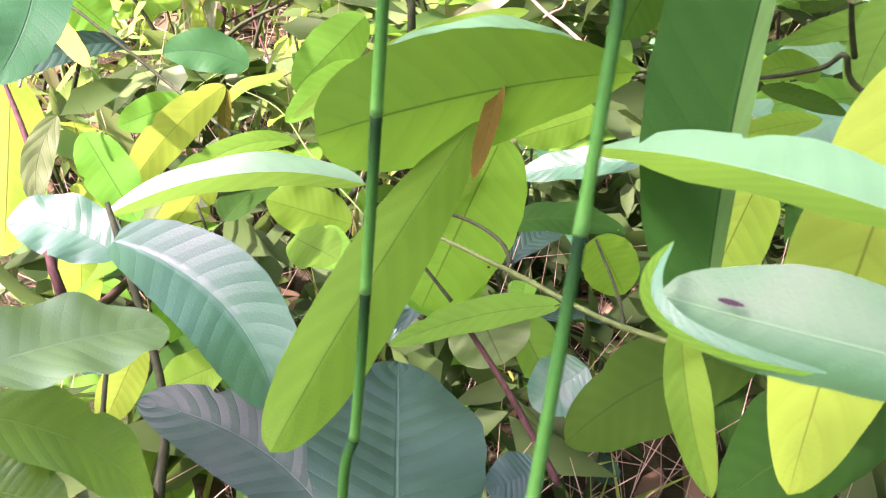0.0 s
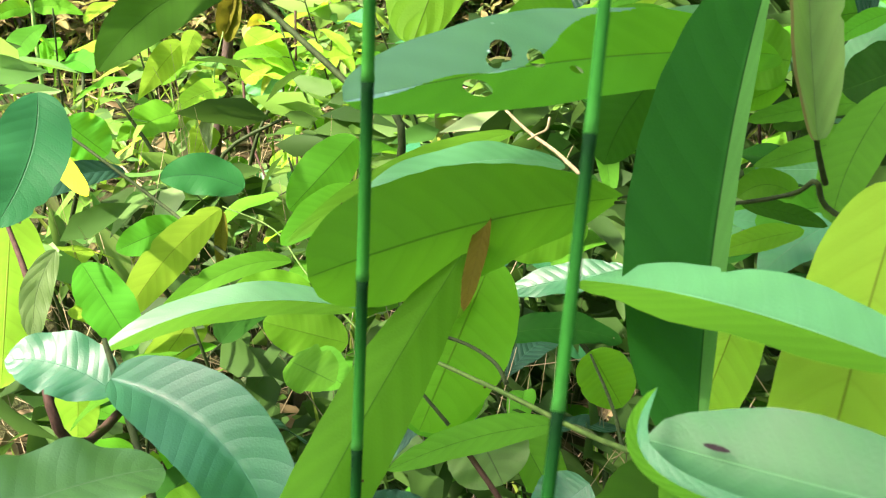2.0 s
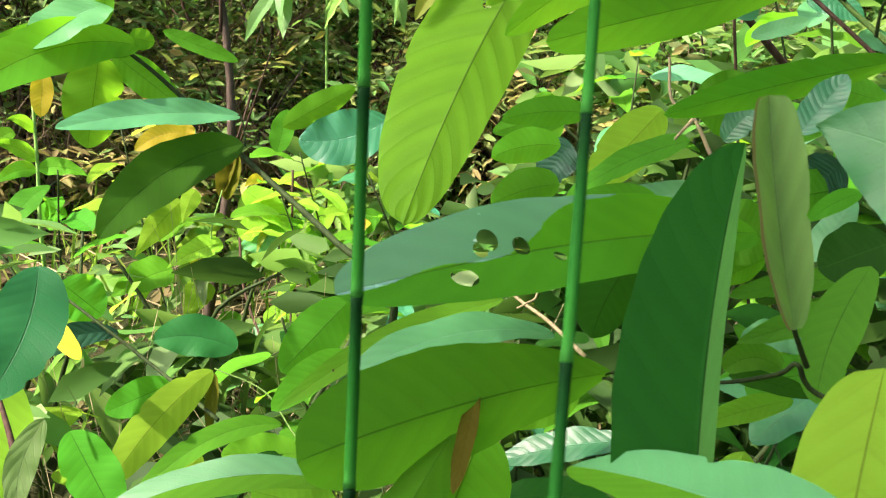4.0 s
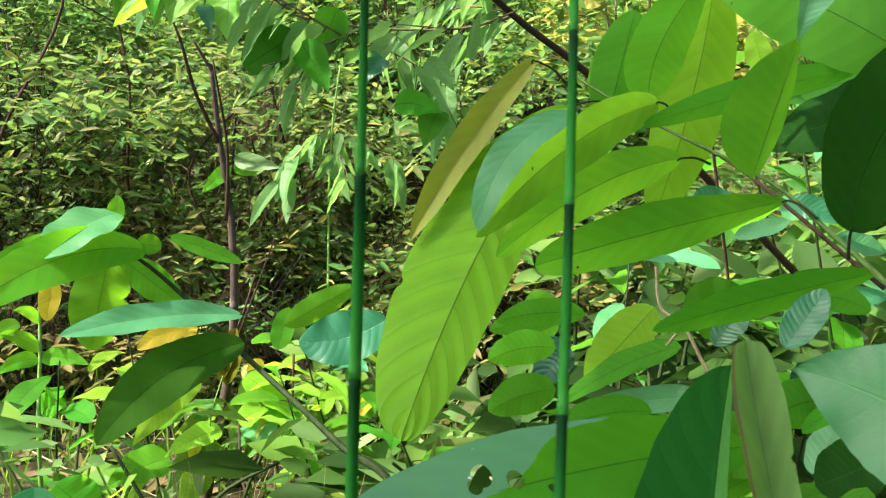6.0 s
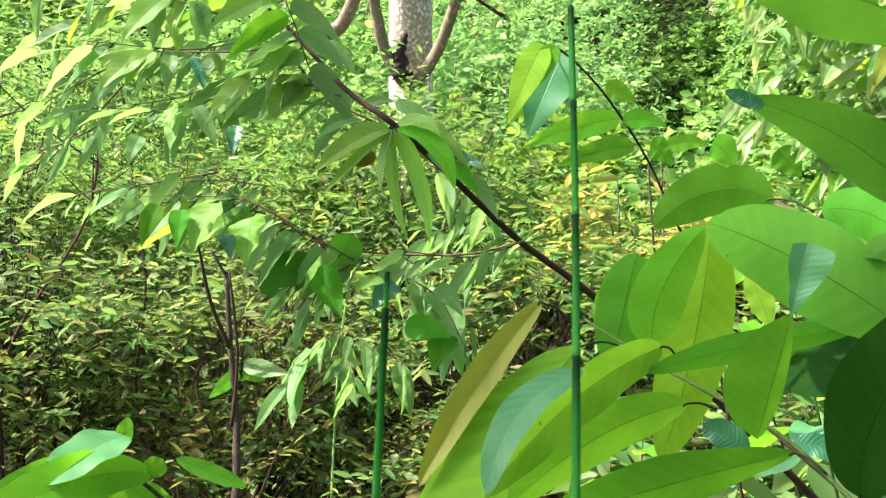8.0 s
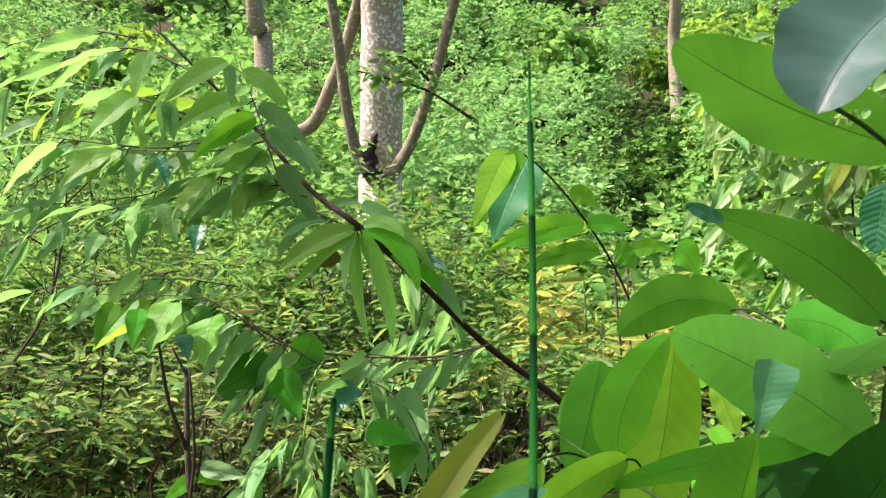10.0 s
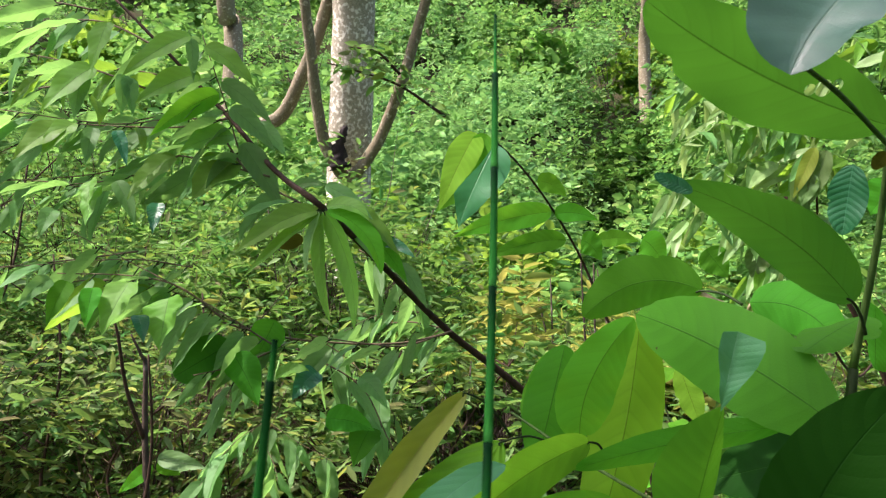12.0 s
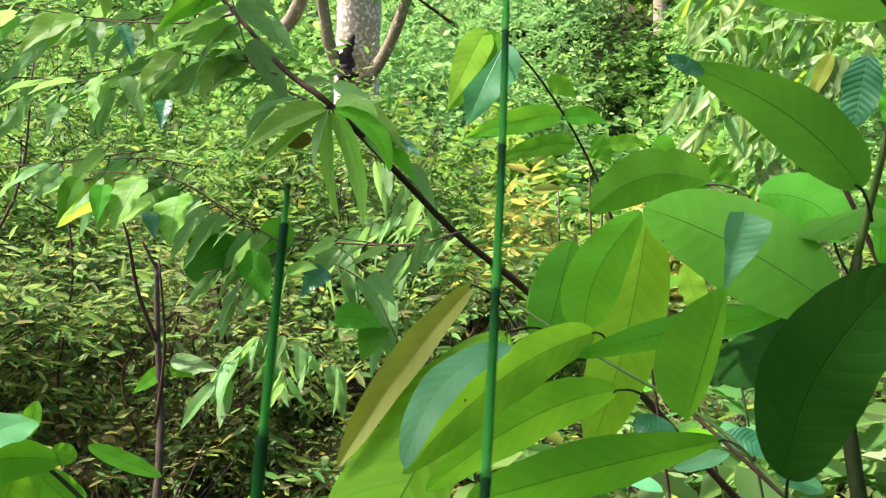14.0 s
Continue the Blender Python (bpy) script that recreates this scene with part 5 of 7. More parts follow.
leaf(shrub, YOUNG, (0.089, 0.318, 0.875), (0.098, 0.258, 0.829), (-0.12, -0.61, 0.78), 0.019, arch=(-0.003, 0, 0), wave=0.08, half=(GREEN, -1))
leaf(shrub, GREEN, (0.076, 0.553, 0.694), (-0.059, 0.559, 0.64), (-0.34, -0.45, 0.83), 0.029, arch=(0, 0.004, 0.006), stalk=(0.101, 0.532, 0.701))
leaf(shrub, PALE, (0.012, 0.623, 0.636), (0.038, 0.589, 0.598), (0.11, -0.7, 0.7), 0.076, shape="round")
leaf(shrub, GREEN, (-0.03, 0.657, 0.682), (-0.008, 0.629, 0.616), (0, 0.92, -0.38), 0.086, shape="round")
leaf(shrub, YOUNG, (-0.041, 0.612, 0.739), (0.009, 0.615, 0.776), (0.17, 0.94, -0.3), 0.027)
leaf(shrub, YOUNG, (0.117, 0.666, 0.684), (0.148, 0.653, 0.631), (-0.03, 0.97, -0.24), 0.052, shape="round")
leaf(shrub, GLOSS, (0.165, 0.738, 0.722), (0.045, 0.758, 0.687), (-0.32, -0.41, 0.86), 0.037, arch=(0, 0.003, 0.004))
leaf(shrub, YOUNG, (0.132, 0.818, 0.731), (0.05, 0.814, 0.701), (0.06, 0.96, -0.29), 0.047)
leaf(shrub, DARK, (0.069, 0.497, 0.571), (0.025, 0.485, 0.555), (-0.21, -0.36, 0.91), 0.045)
leaf(shrub, GLOSS, (0.117, 0.614, 0.576), (0.068, 0.593, 0.544), (-0.33, -0.47, 0.82), 0.061)
leaf(shrub, YOUNG, (0.277, 0.652, 0.812), (0.2, 0.641, 0.795), (-0.11, -0.57, 0.82), 0.023, arch=(-0, 0.001, 0.002))
leaf(shrub, MATURE, (0.354, 0.725, 0.802), (0.248, 0.758, 0.771), (-0.39, -0.64, 0.66), 0.041)
leaf(shrub, MATURE, (0.238, 0.591, 0.87), (0.196, 0.591, 0.869), (0, -0.67, 0.74), 0.023, arch=(-0, 0.004, 0.008), shape=(0.4, 0.4), curl=0.2)
leaf(shrub, MATURE, (0.273, 0.548, 0.937), (0.186, 0.545, 0.912), (-0.19, -0.64, 0.74), 0.023, arch=(0.003, 0.001, 0.002), shape=(0.45, 0.7))

lowplant = plant("broadleaf_seedling", (-0.32, 0.62, 0), "low broad-leaved plant with large pleated glossy leaves", "plant")
twig(lowplant, [(-0.32, 0.62, -0.02), (-0.3, 0.6, 0.3), (-0.193, 0.382, 0.649), (-0.231, 0.407, 0.687), (-0.266, 0.403, 0.729)], 0.007, 0.002, TWIG_BROWN, name="stem")
twig(lowplant, [(-0.231, 0.407, 0.687), (-0.235, 0.433, 0.702), (-0.238, 0.452, 0.71)], 0.002, 0.0015, TWIG)
twig(lowplant, [(-0.198, 0.392, 0.636), (-0.213, 0.469, 0.663), (-0.253, 0.54, 0.74), (-0.269, 0.568, 0.761)], 0.004, 0.002, TWIG)
leaf(lowplant, GLOSS, (-0.246, 0.516, 0.763), (-0.12, 0.426, 0.699), (0.08, -0.5, 0.86), 0.073, wave=0.03, label="large pleated glossy leaf", arch=(0.02, -0.001, 0.02), shape=(0.5, 0.45), fold=0.5)
leaf(lowplant, GLOSS, (-0.253, 0.536, 0.735), (-0.342, 0.556, 0.75), (0.05, -0.47, 0.88), 0.053, arch=(0, 0.005, 0.007), wave=0.05)
leaf(lowplant, WAXY, (-0.082, 0.619, 0.756), (-0.285, 0.588, 0.735), (-0.03, -0.42, 0.91), 0.035, arch=(-0.001, 0.012, 0.017), half=(YOUNG, 1))
leaf(lowplant, FLECK, (-0.254, 0.329, 0.809), (-0.183, 0.428, 0.762), (0.41, 0.13, 0.9), 0.064, arch=(0, 0.003, 0.004), wave=0.06, label="pale leaf flecked with white")
leaf(lowplant, LEATHER, (-0.264, 0.34, 0.773), (-0.186, 0.364, 0.677), (0.76, 0.11, 0.64), 0.058, arch=(0.01, 0.005, 0.008))
leaf(lowplant, LEATHER, (-0.249, 0.306, 0.758), (-0.211, 0.321, 0.724), (0.7, -0.18, 0.69), 0.043)
leaf(lowplant, LIT, (-0.278, 0.594, 0.605), (-0.286, 0.507, 0.585), (-0.44, 0.24, -0.87), 0.036)
leaf(lowplant, YOUNG, (-0.198, 0.568, 0.607), (-0.248, 0.54, 0.598), (0.12, -0.47, 0.87), 0.042)
leaf(lowplant, GREEN, (-0.163, 0.713, 0.638), (-0.114, 0.673, 0.642), (-0.32, -0.29, 0.9), 0.052, wave=0.06)
leaf(lowplant, GREEN, (-0.167, 0.779, 0.601), (-0.114, 0.731, 0.594), (-0.13, -0.28, 0.95), 0.051)

leftshrub = plant("broadleaf_shrub", (-0.55, 1.15, 0), "open shrub with sparse green and yellowing leaves", "shrub")
twig(leftshrub, [(-0.5, 1.15, -0.02), (-0.5, 1.15, 0.25), (-0.358, 0.645, 0.591), (-0.416, 0.747, 0.696), (-0.458, 0.807, 0.752)], 0.008, 0.002, TWIG_BROWN, name="stem")
twig(leftshrub, [(-0.5, 1.15, 0.2), (-0.2, 1.2, 0.35), (-0.069, 1.032, 0.732), (-0.148, 1.12, 0.792), (-0.291, 1.212, 0.894), (-0.396, 1.22, 1), (-0.478, 1.198, 1.073)], 0.007, 0.0022, TWIG)
twig(leftshrub, [(-0.109, 0.867, 0.563), (-0.188, 0.97, 0.586), (-0.243, 1.05, 0.609), (-0.315, 1.08, 0.628)], 0.0014, 0.0009, TWIG_GREEN)
twig(leftshrub, [(-0.304, 1.036, 0.575), (-0.399, 1.118, 0.601), (-0.496, 1.156, 0.662), (-0.572, 1.188, 0.705)], 0.003, 0.002, TWIG)
twig(leftshrub, [(-0.425, 0.774, 0.756), (-0.446, 0.882, 0.789), (-0.451, 0.898, 0.787)], 0.0015, 0.0012, TWIG_PALE)
leaf(leftshrub, TEAL, (-0.341, 0.698, 0.911), (-0.345, 0.595, 0.841), (0.37, -0.53, 0.76), 0.057, arch=(0.01, 0, 0))
leaf(leftshrub, YELLOW, (-0.456, 0.914, 0.782), (-0.467, 1.023, 0.67), (0.82, -0.37, -0.44), 0.025, label="small yellow leaf")
leaf(leftshrub, TEAL, (-0.313, 1.194, 0.603), (-0.426, 1.17, 0.628), (0.29, -0.68, 0.67), 0.066, arch=(0, 0.006, 0.011))
leaf(leftshrub, LIT, (-0.317, 1.078, 0.626), (-0.404, 0.905, 0.557), (-0.53, 0.53, -0.66), 0.054, arch=(-0.008, 0.003, 0.007))
leaf(leftshrub, GREEN, (-0.215, 1.012, 0.582), (-0.372, 0.893, 0.551), (0.21, -0.49, 0.84), 0.034, arch=(0, 0.012, 0.023))
leaf(leftshrub, BROWN, (-0.315, 1.077, 0.623), (-0.319, 1.04, 0.555), (0.08, -0.88, 0.47), 0.018)
leaf(leftshrub, PALE, (-0.378, 0.74, 0.745), (-0.392, 0.691, 0.676), (0.26, -0.81, 0.53), 0.029, arch=(-0.009, 0, 0))
leaf(leftshrub, GREEN, (-0.391, 0.81, 0.691), (-0.326, 0.746, 0.626), (0.29, -0.52, 0.8), 0.054)
leaf(leftshrub, LIT, (-0.527, 0.949, 0.69), (-0.493, 0.776, 0.555), (-0.43, 0.5, -0.75), 0.089)
leaf(leftshrub, LIT, (-0.459, 0.896, 0.533), (-0.451, 0.815, 0.425), (-0.39, 0.73, -0.57), 0.052)
leaf(leftshrub, LIT, (-0.345, 1.079, 0.497), (-0.408, 0.931, 0.439), (-0.48, 0.49, -0.73), 0.060)
leaf(leftshrub, YOUNG, (-0.122, 0.826, 0.581), (-0.214, 0.826, 0.609), (-0.12, 0.91, -0.4), 0.061)
leaf(leftshrub, YOUNG, (-0.196, 1.033, 0.526), (-0.298, 1.015, 0.536), (0.2, -0.74, 0.64), 0.055)
leaf(leftshrub, GREEN, (-0.131, 1.09, 0.723), (-0.226, 1.079, 0.623), (0, 0.99, -0.12), 0.069)
leaf(leftshrub, YOUNG, (-0.109, 0.872, 0.749), (-0.196, 0.872, 0.68), (-0.31, -0.86, 0.4), 0.039, arch=(0, 0.003, 0.005))
leaf(leftshrub, DARK, (-0.485, 1.196, 0.629), (-0.591, 1.046, 0.636), (0.55, -0.36, 0.75), 0.042, arch=(0, 0.008, 0.015))
leaf(leftshrub, GREEN, (-0.593, 1.267, 0.681), (-0.537, 1.271, 0.625), (0.48, -0.76, 0.43), 0.076)
leaf(leftshrub, GREEN, (-0.411, 1.187, 0.551), (-0.498, 1.141, 0.527), (0.25, -0.78, 0.58), 0.054)
leaf(leftshrub, WAXY, (-0.45, 1.211, 1.093), (-0.496, 1.076, 1.049), (0.24, -0.38, 0.89), 0.070, arch=(0, 0.002, 0.009))
leaf(leftshrub, YOUNG, (-0.417, 1.218, 1.04), (-0.542, 0.969, 1.004), (0.7, -0.43, 0.57), 0.070, arch=(0, 0.006, 0.026))
leaf(leftshrub, GREEN, (-0.428, 1.231, 1.031), (-0.577, 1.05, 1.02), (0.66, -0.57, 0.48), 0.060, arch=(0, 0.006, 0.023))
leaf(leftshrub, WAXY, (-0.292, 1.239, 0.941), (-0.451, 1.008, 0.967), (0.58, -0.31, 0.75), 0.048, arch=(0, 0.003, 0.01), stalk=(-0.283, 1.216, 0.903))
leaf(leftshrub, OLD, (-0.286, 1.216, 0.906), (-0.409, 0.986, 0.842), (0.56, -0.49, 0.67), 0.073, arch=(-0.015, 0.005, 0.017))
leaf(leftshrub, YOUNG, (-0.464, 1.2, 1.031), (-0.484, 1.17, 0.91), (-0.45, 0.88, -0.14), 0.079)
leaf(leftshrub, GREEN, (-0.453, 1.222, 1.028), (-0.375, 1.238, 0.955), (0.42, -0.87, 0.26), 0.049)
leaf(leftshrub, YELLOW, (-0.528, 1.17, 1.013), (-0.535, 1.157, 0.954), (0.25, -0.95, 0.18), 0.029)
leaf(leftshrub, YELLOW, (-0.39, 1.296, 0.906), (-0.457, 1.269, 0.885), (0.25, -0.9, 0.36), 0.031, arch=(0, 0.002, 0.009))
leaf(leftshrub, YELLOW, (-0.39, 1.316, 0.917), (-0.395, 1.309, 0.892), (0.12, -0.97, 0.23), 0.027)
leaf(leftshrub, GREEN, (-0.386, 1.23, 1.058), (-0.292, 1.251, 1.015), (0.38, -0.83, 0.41), 0.026)
leaf(leftshrub, GREEN, (-0.244, 1.239, 0.889), (-0.228, 1.254, 0.948), (0.02, -0.97, 0.25), 0.034)
leaf(leftshrub, YOUNG, (-0.223, 1.182, 0.936), (-0.124, 1.189, 0.989), (-0.1, 0.99, 0.05), 0.038)
leaf(leftshrub, GLOSS, (-0.075, 1.102, 0.96), (-0.186, 1.084, 0.938), (0.08, -0.93, 0.37), 0.069, arch=(0, -0.003, -0.01))
leaf(leftshrub, YOUNG, (-0.458, 1.206, 1.069), (-0.448, 1.213, 1.117), (0.19, -0.98, 0.1), 0.025)
leaf(leftshrub, YOUNG, (-0.428, 1.215, 1.052), (-0.397, 1.225, 1.043), (0.36, -0.9, 0.26), 0.030)

droop = plant("drooping_sapling", (1.15, 1.9, 0), "young tree with brown twigs and drooping pointed green leaves", "tree")
twig(droop, [(1.15, 1.9, -0.03), (1.05, 1.85, 0.5), (0.542, 1.69, 1.06), (0.259, 1.55, 1.287), (0.12, 1.477, 1.382), (0, 1.341, 1.474), (-0.078, 1.174, 1.517), (-0.148, 1.222, 1.579), (-0.233, 1.268, 1.68), (-0.336, 1.252, 1.782), (-0.4, 1.253, 1.846)], 0.0085, 0.0018, TWIG_BROWN, name="stem")
leaf_row(droop, [(-0.107, 1.223, 1.531), (-0.187, 1.243, 1.583), (-0.224, 1.222, 1.679), (-0.258, 1.204, 1.771)], 12, 0.096, 11, HANG)
leaf_row(droop, [(-0.188, 1.217, 1.577), (-0.266, 1.266, 1.666), (-0.411, 1.318, 1.673), (-0.59, 1.338, 1.698)], 13, 0.101, 12, HANG)
leaf_row(droop, [(-0.156, 1.224, 1.571), (-0.328, 1.352, 1.637), (-0.463, 1.41, 1.619), (-0.703, 1.501, 1.623)], 13, 0.101, 13, HANG)
leaf_row(droop, [(-0.311, 1.224, 1.752), (-0.426, 1.26, 1.813), (-0.551, 1.309, 1.816), (-0.689, 1.36, 1.779)], 12, 0.101, 14, HANG)
leaf_row(droop, [(-0.149, 1.348, 1.342), (-0.235, 1.332, 1.393), (-0.32, 1.352, 1.44), (-0.477, 1.383, 1.518)], 11, 0.101, 15, HANG)
leaf_row(droop, [(0.12, 1.477, 1.382), (0.038, 1.44, 1.36), (-0.065, 1.422, 1.357), (-0.171, 1.387, 1.365), (-0.294, 1.406, 1.401), (-0.426, 1.411, 1.448), (-0.563, 1.456, 1.435)], 11, 0.091, 16, HANG, radius=0.0022)
leaf_row(droop, [(-0.13, 1.435, 1.348), (-0.028, 1.444, 1.293), (0.019, 1.427, 1.212), (0.054, 1.406, 1.143)], 8, 0.101, 17, HANG)
leaf_row(droop, [(-0.434, 1.389, 1.721), (-0.592, 1.44, 1.677), (-0.753, 1.481, 1.607)], 8, 0.101, 18, HANG)
leaf_row(droop, [(-0.383, 1.415, 1.496), (-0.544, 1.501, 1.491), (-0.73, 1.519, 1.473)], 9, 0.096, 19, HANG)

leaf_row(droop, [(0.106, 1.477, 1.39), (0.04, 1.521, 1.404), (-0.052, 1.608, 1.392)], 6, 0.081, 21, HANG)

leaf_row(droop, [(-0.45, 1.327, 1.862), (-0.546, 1.334, 1.876), (-0.693, 1.374, 1.864)], 7, 0.09, 71, HANG)

leaf_row(droop, [(-0.135, 1.392, 1.354), (-0.2, 1.343, 1.316), (-0.266, 1.333, 1.298)], 7, 0.09, 73, HANG)
leaf_row(droop, [(-0.536, 1.429, 1.775), (-0.671, 1.472, 1.77), (-0.809, 1.506, 1.76)], 7, 0.09, 74, HANG)
leaf_row(droop, [(-0.593, 1.504, 1.613), (-0.722, 1.552, 1.572), (-0.849, 1.541, 1.548)], 7, 0.09, 75, HANG)


leaf(droop, SHOOT, (-0.083, 1.172, 1.511), (-0.18, 1.125, 1.441), (0.06, -0.86, 0.5), 0.038, arch=(0.003, -0.001, 0.012), shape=(0.55, 0.9), fold=0.3, stalk=(-0.079, 1.185, 1.519))
leaf(droop, SHOOT, (-0.082, 1.172, 1.508), (-0.171, 1.137, 1.411), (-0.14, -0.88, 0.45), 0.022, arch=(0.004, -0.001, 0.007), shape=(0.5, 0.9), fold=0.5, stalk=(-0.079, 1.185, 1.519))
leaf(droop, FEATHER, (-0.079, 1.172, 1.51), (-0.092, 1.142, 1.42), (-0.46, -0.82, 0.34), 0.017, arch=(-0.004, 0, -0), shape=(0.5, 0.9), fold=0.6, stalk=(-0.079, 1.185, 1.519))
leaf(droop, SHOOT, (-0.078, 1.172, 1.508), (-0.06, 1.166, 1.359), (-0.58, -0.81, -0.04), 0.025, arch=(-0.006, 0, -0), shape=(0.5, 0.9), fold=0.4, stalk=(-0.079, 1.185, 1.519))
leaf(droop, SHOOT, (-0.074, 1.172, 1.51), (-0.028, 1.155, 1.349), (-0.62, -0.78, -0.09), 0.032, arch=(0.012, -0.001, 0.006), shape=(0.5, 0.8), fold=0.3, stalk=(-0.079, 1.185, 1.519))
leaf(droop, YOUNG, (-0.071, 1.171, 1.511), (0.005, 1.136, 1.42), (0.23, -0.83, 0.51), 0.034, arch=(0.014, -0.002, 0.012), shape=(0.5, 0.8), fold=0.3, stalk=(-0.079, 1.185, 1.519))
leaf(droop, SHOOT, (-0.072, 1.181, 1.518), (-0.013, 1.15, 1.494), (-0.23, -0.83, 0.51), 0.025, arch=(0.004, -0.001, 0.011), shape=(0.5, 0.9), fold=0.3, stalk=(-0.079, 1.185, 1.519))


leaf(droop, BROWN, (-0.11, 1.276, 1.494), (-0.15, 1.274, 1.484), (0.07, -1, -0.04), 0.025)
leaf(droop, OLD, (-0.221, 1.37, 1.349), (-0.299, 1.358, 1.297), (0.1, -0.99, 0.07), 0.067, shape="round")
leaf(droop, MATURE, (-0.157, 1.375, 1.386), (-0.187, 1.378, 1.317), (-0.03, -1, -0.02), 0.054, shape="ovate")
leaf(droop, SHOOT, (-0.265, 1.164, 1.752), (-0.344, 1.136, 1.677), (0.01, -0.94, 0.34), 0.037, arch=(0, -0.001, 0.006), shape="ovate", fold=0.25, wave=0.05)
leaf(droop, HANG, (-0.264, 1.166, 1.748), (-0.255, 1.159, 1.681), (0.41, -0.9, 0.14), 0.019, arch=(0, -0.001, 0.006), shape="ovate", fold=0.25, wave=0.05)
leaf(droop, SHOOT, (-0.246, 1.173, 1.741), (-0.175, 1.174, 1.683), (0.32, -0.87, 0.38), 0.037, arch=(0, -0.001, 0.006), shape="ovate", fold=0.25, wave=0.05)
leaf(droop, SHOOT, (-0.254, 1.187, 1.705), (-0.328, 1.153, 1.646), (0.09, -0.91, 0.4), 0.044, arch=(0, -0.001, 0.006), shape="ovate", fold=0.25, wave=0.05)
leaf(droop, YOUNG, (-0.229, 1.201, 1.683), (-0.311, 1.172, 1.608), (0.3, -0.95, 0.05), 0.036, arch=(0, -0.001, 0.006), shape="ovate", fold=0.25, wave=0.05)
leaf(droop, HANG, (-0.225, 1.196, 1.698), (-0.152, 1.194, 1.638), (0.03, -1, 0.07), 0.029, arch=(0, -0.001, 0.006), shape="ovate", fold=0.25, wave=0.05)
leaf(droop, HANG, (-0.214, 1.211, 1.666), (-0.148, 1.207, 1.602), (0.06, -0.99, 0.11), 0.030, arch=(0, -0.001, 0.006), shape="ovate", fold=0.25, wave=0.05)
leaf(droop, SHOOT, (-0.21, 1.224, 1.63), (-0.273, 1.187, 1.591), (0.19, -0.85, 0.49), 0.044, arch=(0, -0.001, 0.006), shape="ovate", fold=0.25, wave=0.05)
leaf(droop, HANG, (-0.198, 1.23, 1.62), (-0.135, 1.232, 1.52), (0.2, -0.97, 0.11), 0.037, arch=(0, -0.001, 0.006), shape="ovate", fold=0.25, wave=0.05)
leaf(droop, HANG, (-0.176, 1.224, 1.648), (-0.132, 1.211, 1.596), (-0.01, -0.97, 0.23), 0.024, arch=(0, -0.001, 0.006), shape="ovate", fold=0.25, wave=0.05)
leaf(droop, SHOOT, (-0.206, 1.236, 1.597), (-0.258, 1.208, 1.53), (-0.12, -0.88, 0.46), 0.066, arch=(0, -0.001, 0.006), shape="ovate", fold=0.25, wave=0.05)
leaf(droop, SHOOT, (-0.288, 1.219, 1.596), (-0.339, 1.189, 1.522), (-0.11, -0.9, 0.43), 0.040, arch=(0, -0.001, 0.006), shape="ovate", fold=0.25, wave=0.05)
leaf(droop, HANG, (-0.206, 1.238, 1.591), (-0.24, 1.208, 1.546), (0.37, -0.88, 0.3), 0.034, arch=(0, -0.001, 0.006), shape="ovate", fold=0.25, wave=0.05)
leaf(droop, HANG, (-0.128, 1.257, 1.564), (-0.077, 1.227, 1.561), (-0.52, -0.86, -0.04), 0.017, arch=(0, -0.001, 0.006), shape="ovate", fold=0.25, wave=0.05)
leaf(droop, SHOOT, (-0.386, 1.153, 1.696), (-0.437, 1.124, 1.62), (-0.01, -0.93, 0.36), 0.044, arch=(0, -0.001, 0.006), shape="ovate", fold=0.25, wave=0.05)
leaf(droop, SHOOT, (-0.367, 1.134, 1.752), (-0.379, 1.124, 1.678), (-0.29, -0.94, 0.18), 0.037, arch=(0, -0.001, 0.006), shape="ovate", fold=0.25, wave=0.05)
leaf(droop, HANG, (-0.4, 1.152, 1.687), (-0.4, 1.14, 1.616), (0.12, -0.98, 0.16), 0.030, arch=(0, -0.001, 0.006), shape="ovate", fold=0.25, wave=0.05)
leaf(droop, HANG, (-0.35, 1.167, 1.692), (-0.345, 1.155, 1.628), (0.52, -0.83, 0.19), 0.025, arch=(0, -0.001, 0.006), shape="ovate", fold=0.25, wave=0.05)
leaf(droop, HANG, (-0.346, 1.169, 1.689), (-0.331, 1.158, 1.629), (0.41, -0.87, 0.26), 0.024, arch=(0, -0.001, 0.006), shape="ovate", fold=0.25, wave=0.05)
leaf(droop, SHOOT, (-0.384, 1.17, 1.655), (-0.371, 1.151, 1.613), (0.75, -0.48, 0.45), 0.029, arch=(0, -0.001, 0.006), shape="ovate", fold=0.25, wave=0.05)
leaf(droop, SHOOT, (-0.424, 1.169, 1.618), (-0.468, 1.132, 1.557), (0.09, -0.88, 0.47), 0.040, arch=(0, -0.001, 0.006), shape="ovate", fold=0.25, wave=0.05)
leaf(droop, SHOOT, (-0.411, 1.172, 1.623), (-0.438, 1.142, 1.566), (-0.02, -0.89, 0.46), 0.035, arch=(0, -0.001, 0.006), shape="ovate", fold=0.25, wave=0.05)
leaf(droop, GLOSS, (-0.362, 1.19, 1.62), (-0.339, 1.177, 1.565), (0.32, -0.88, 0.34), 0.019, arch=(0, -0.001, 0.006), shape="ovate", fold=0.25, wave=0.05)
leaf(droop, SHOOT, (-0.334, 1.196, 1.627), (-0.318, 1.178, 1.582), (0.7, -0.55, 0.46), 0.018, arch=(0, -0.001, 0.006), shape="ovate", fold=0.25, wave=0.05)
leaf(droop, HANG, (-0.389, 1.181, 1.62), (-0.388, 1.162, 1.561), (0.12, -0.95, 0.3), 0.025, arch=(0, -0.001, 0.006), shape="ovate", fold=0.25, wave=0.05)
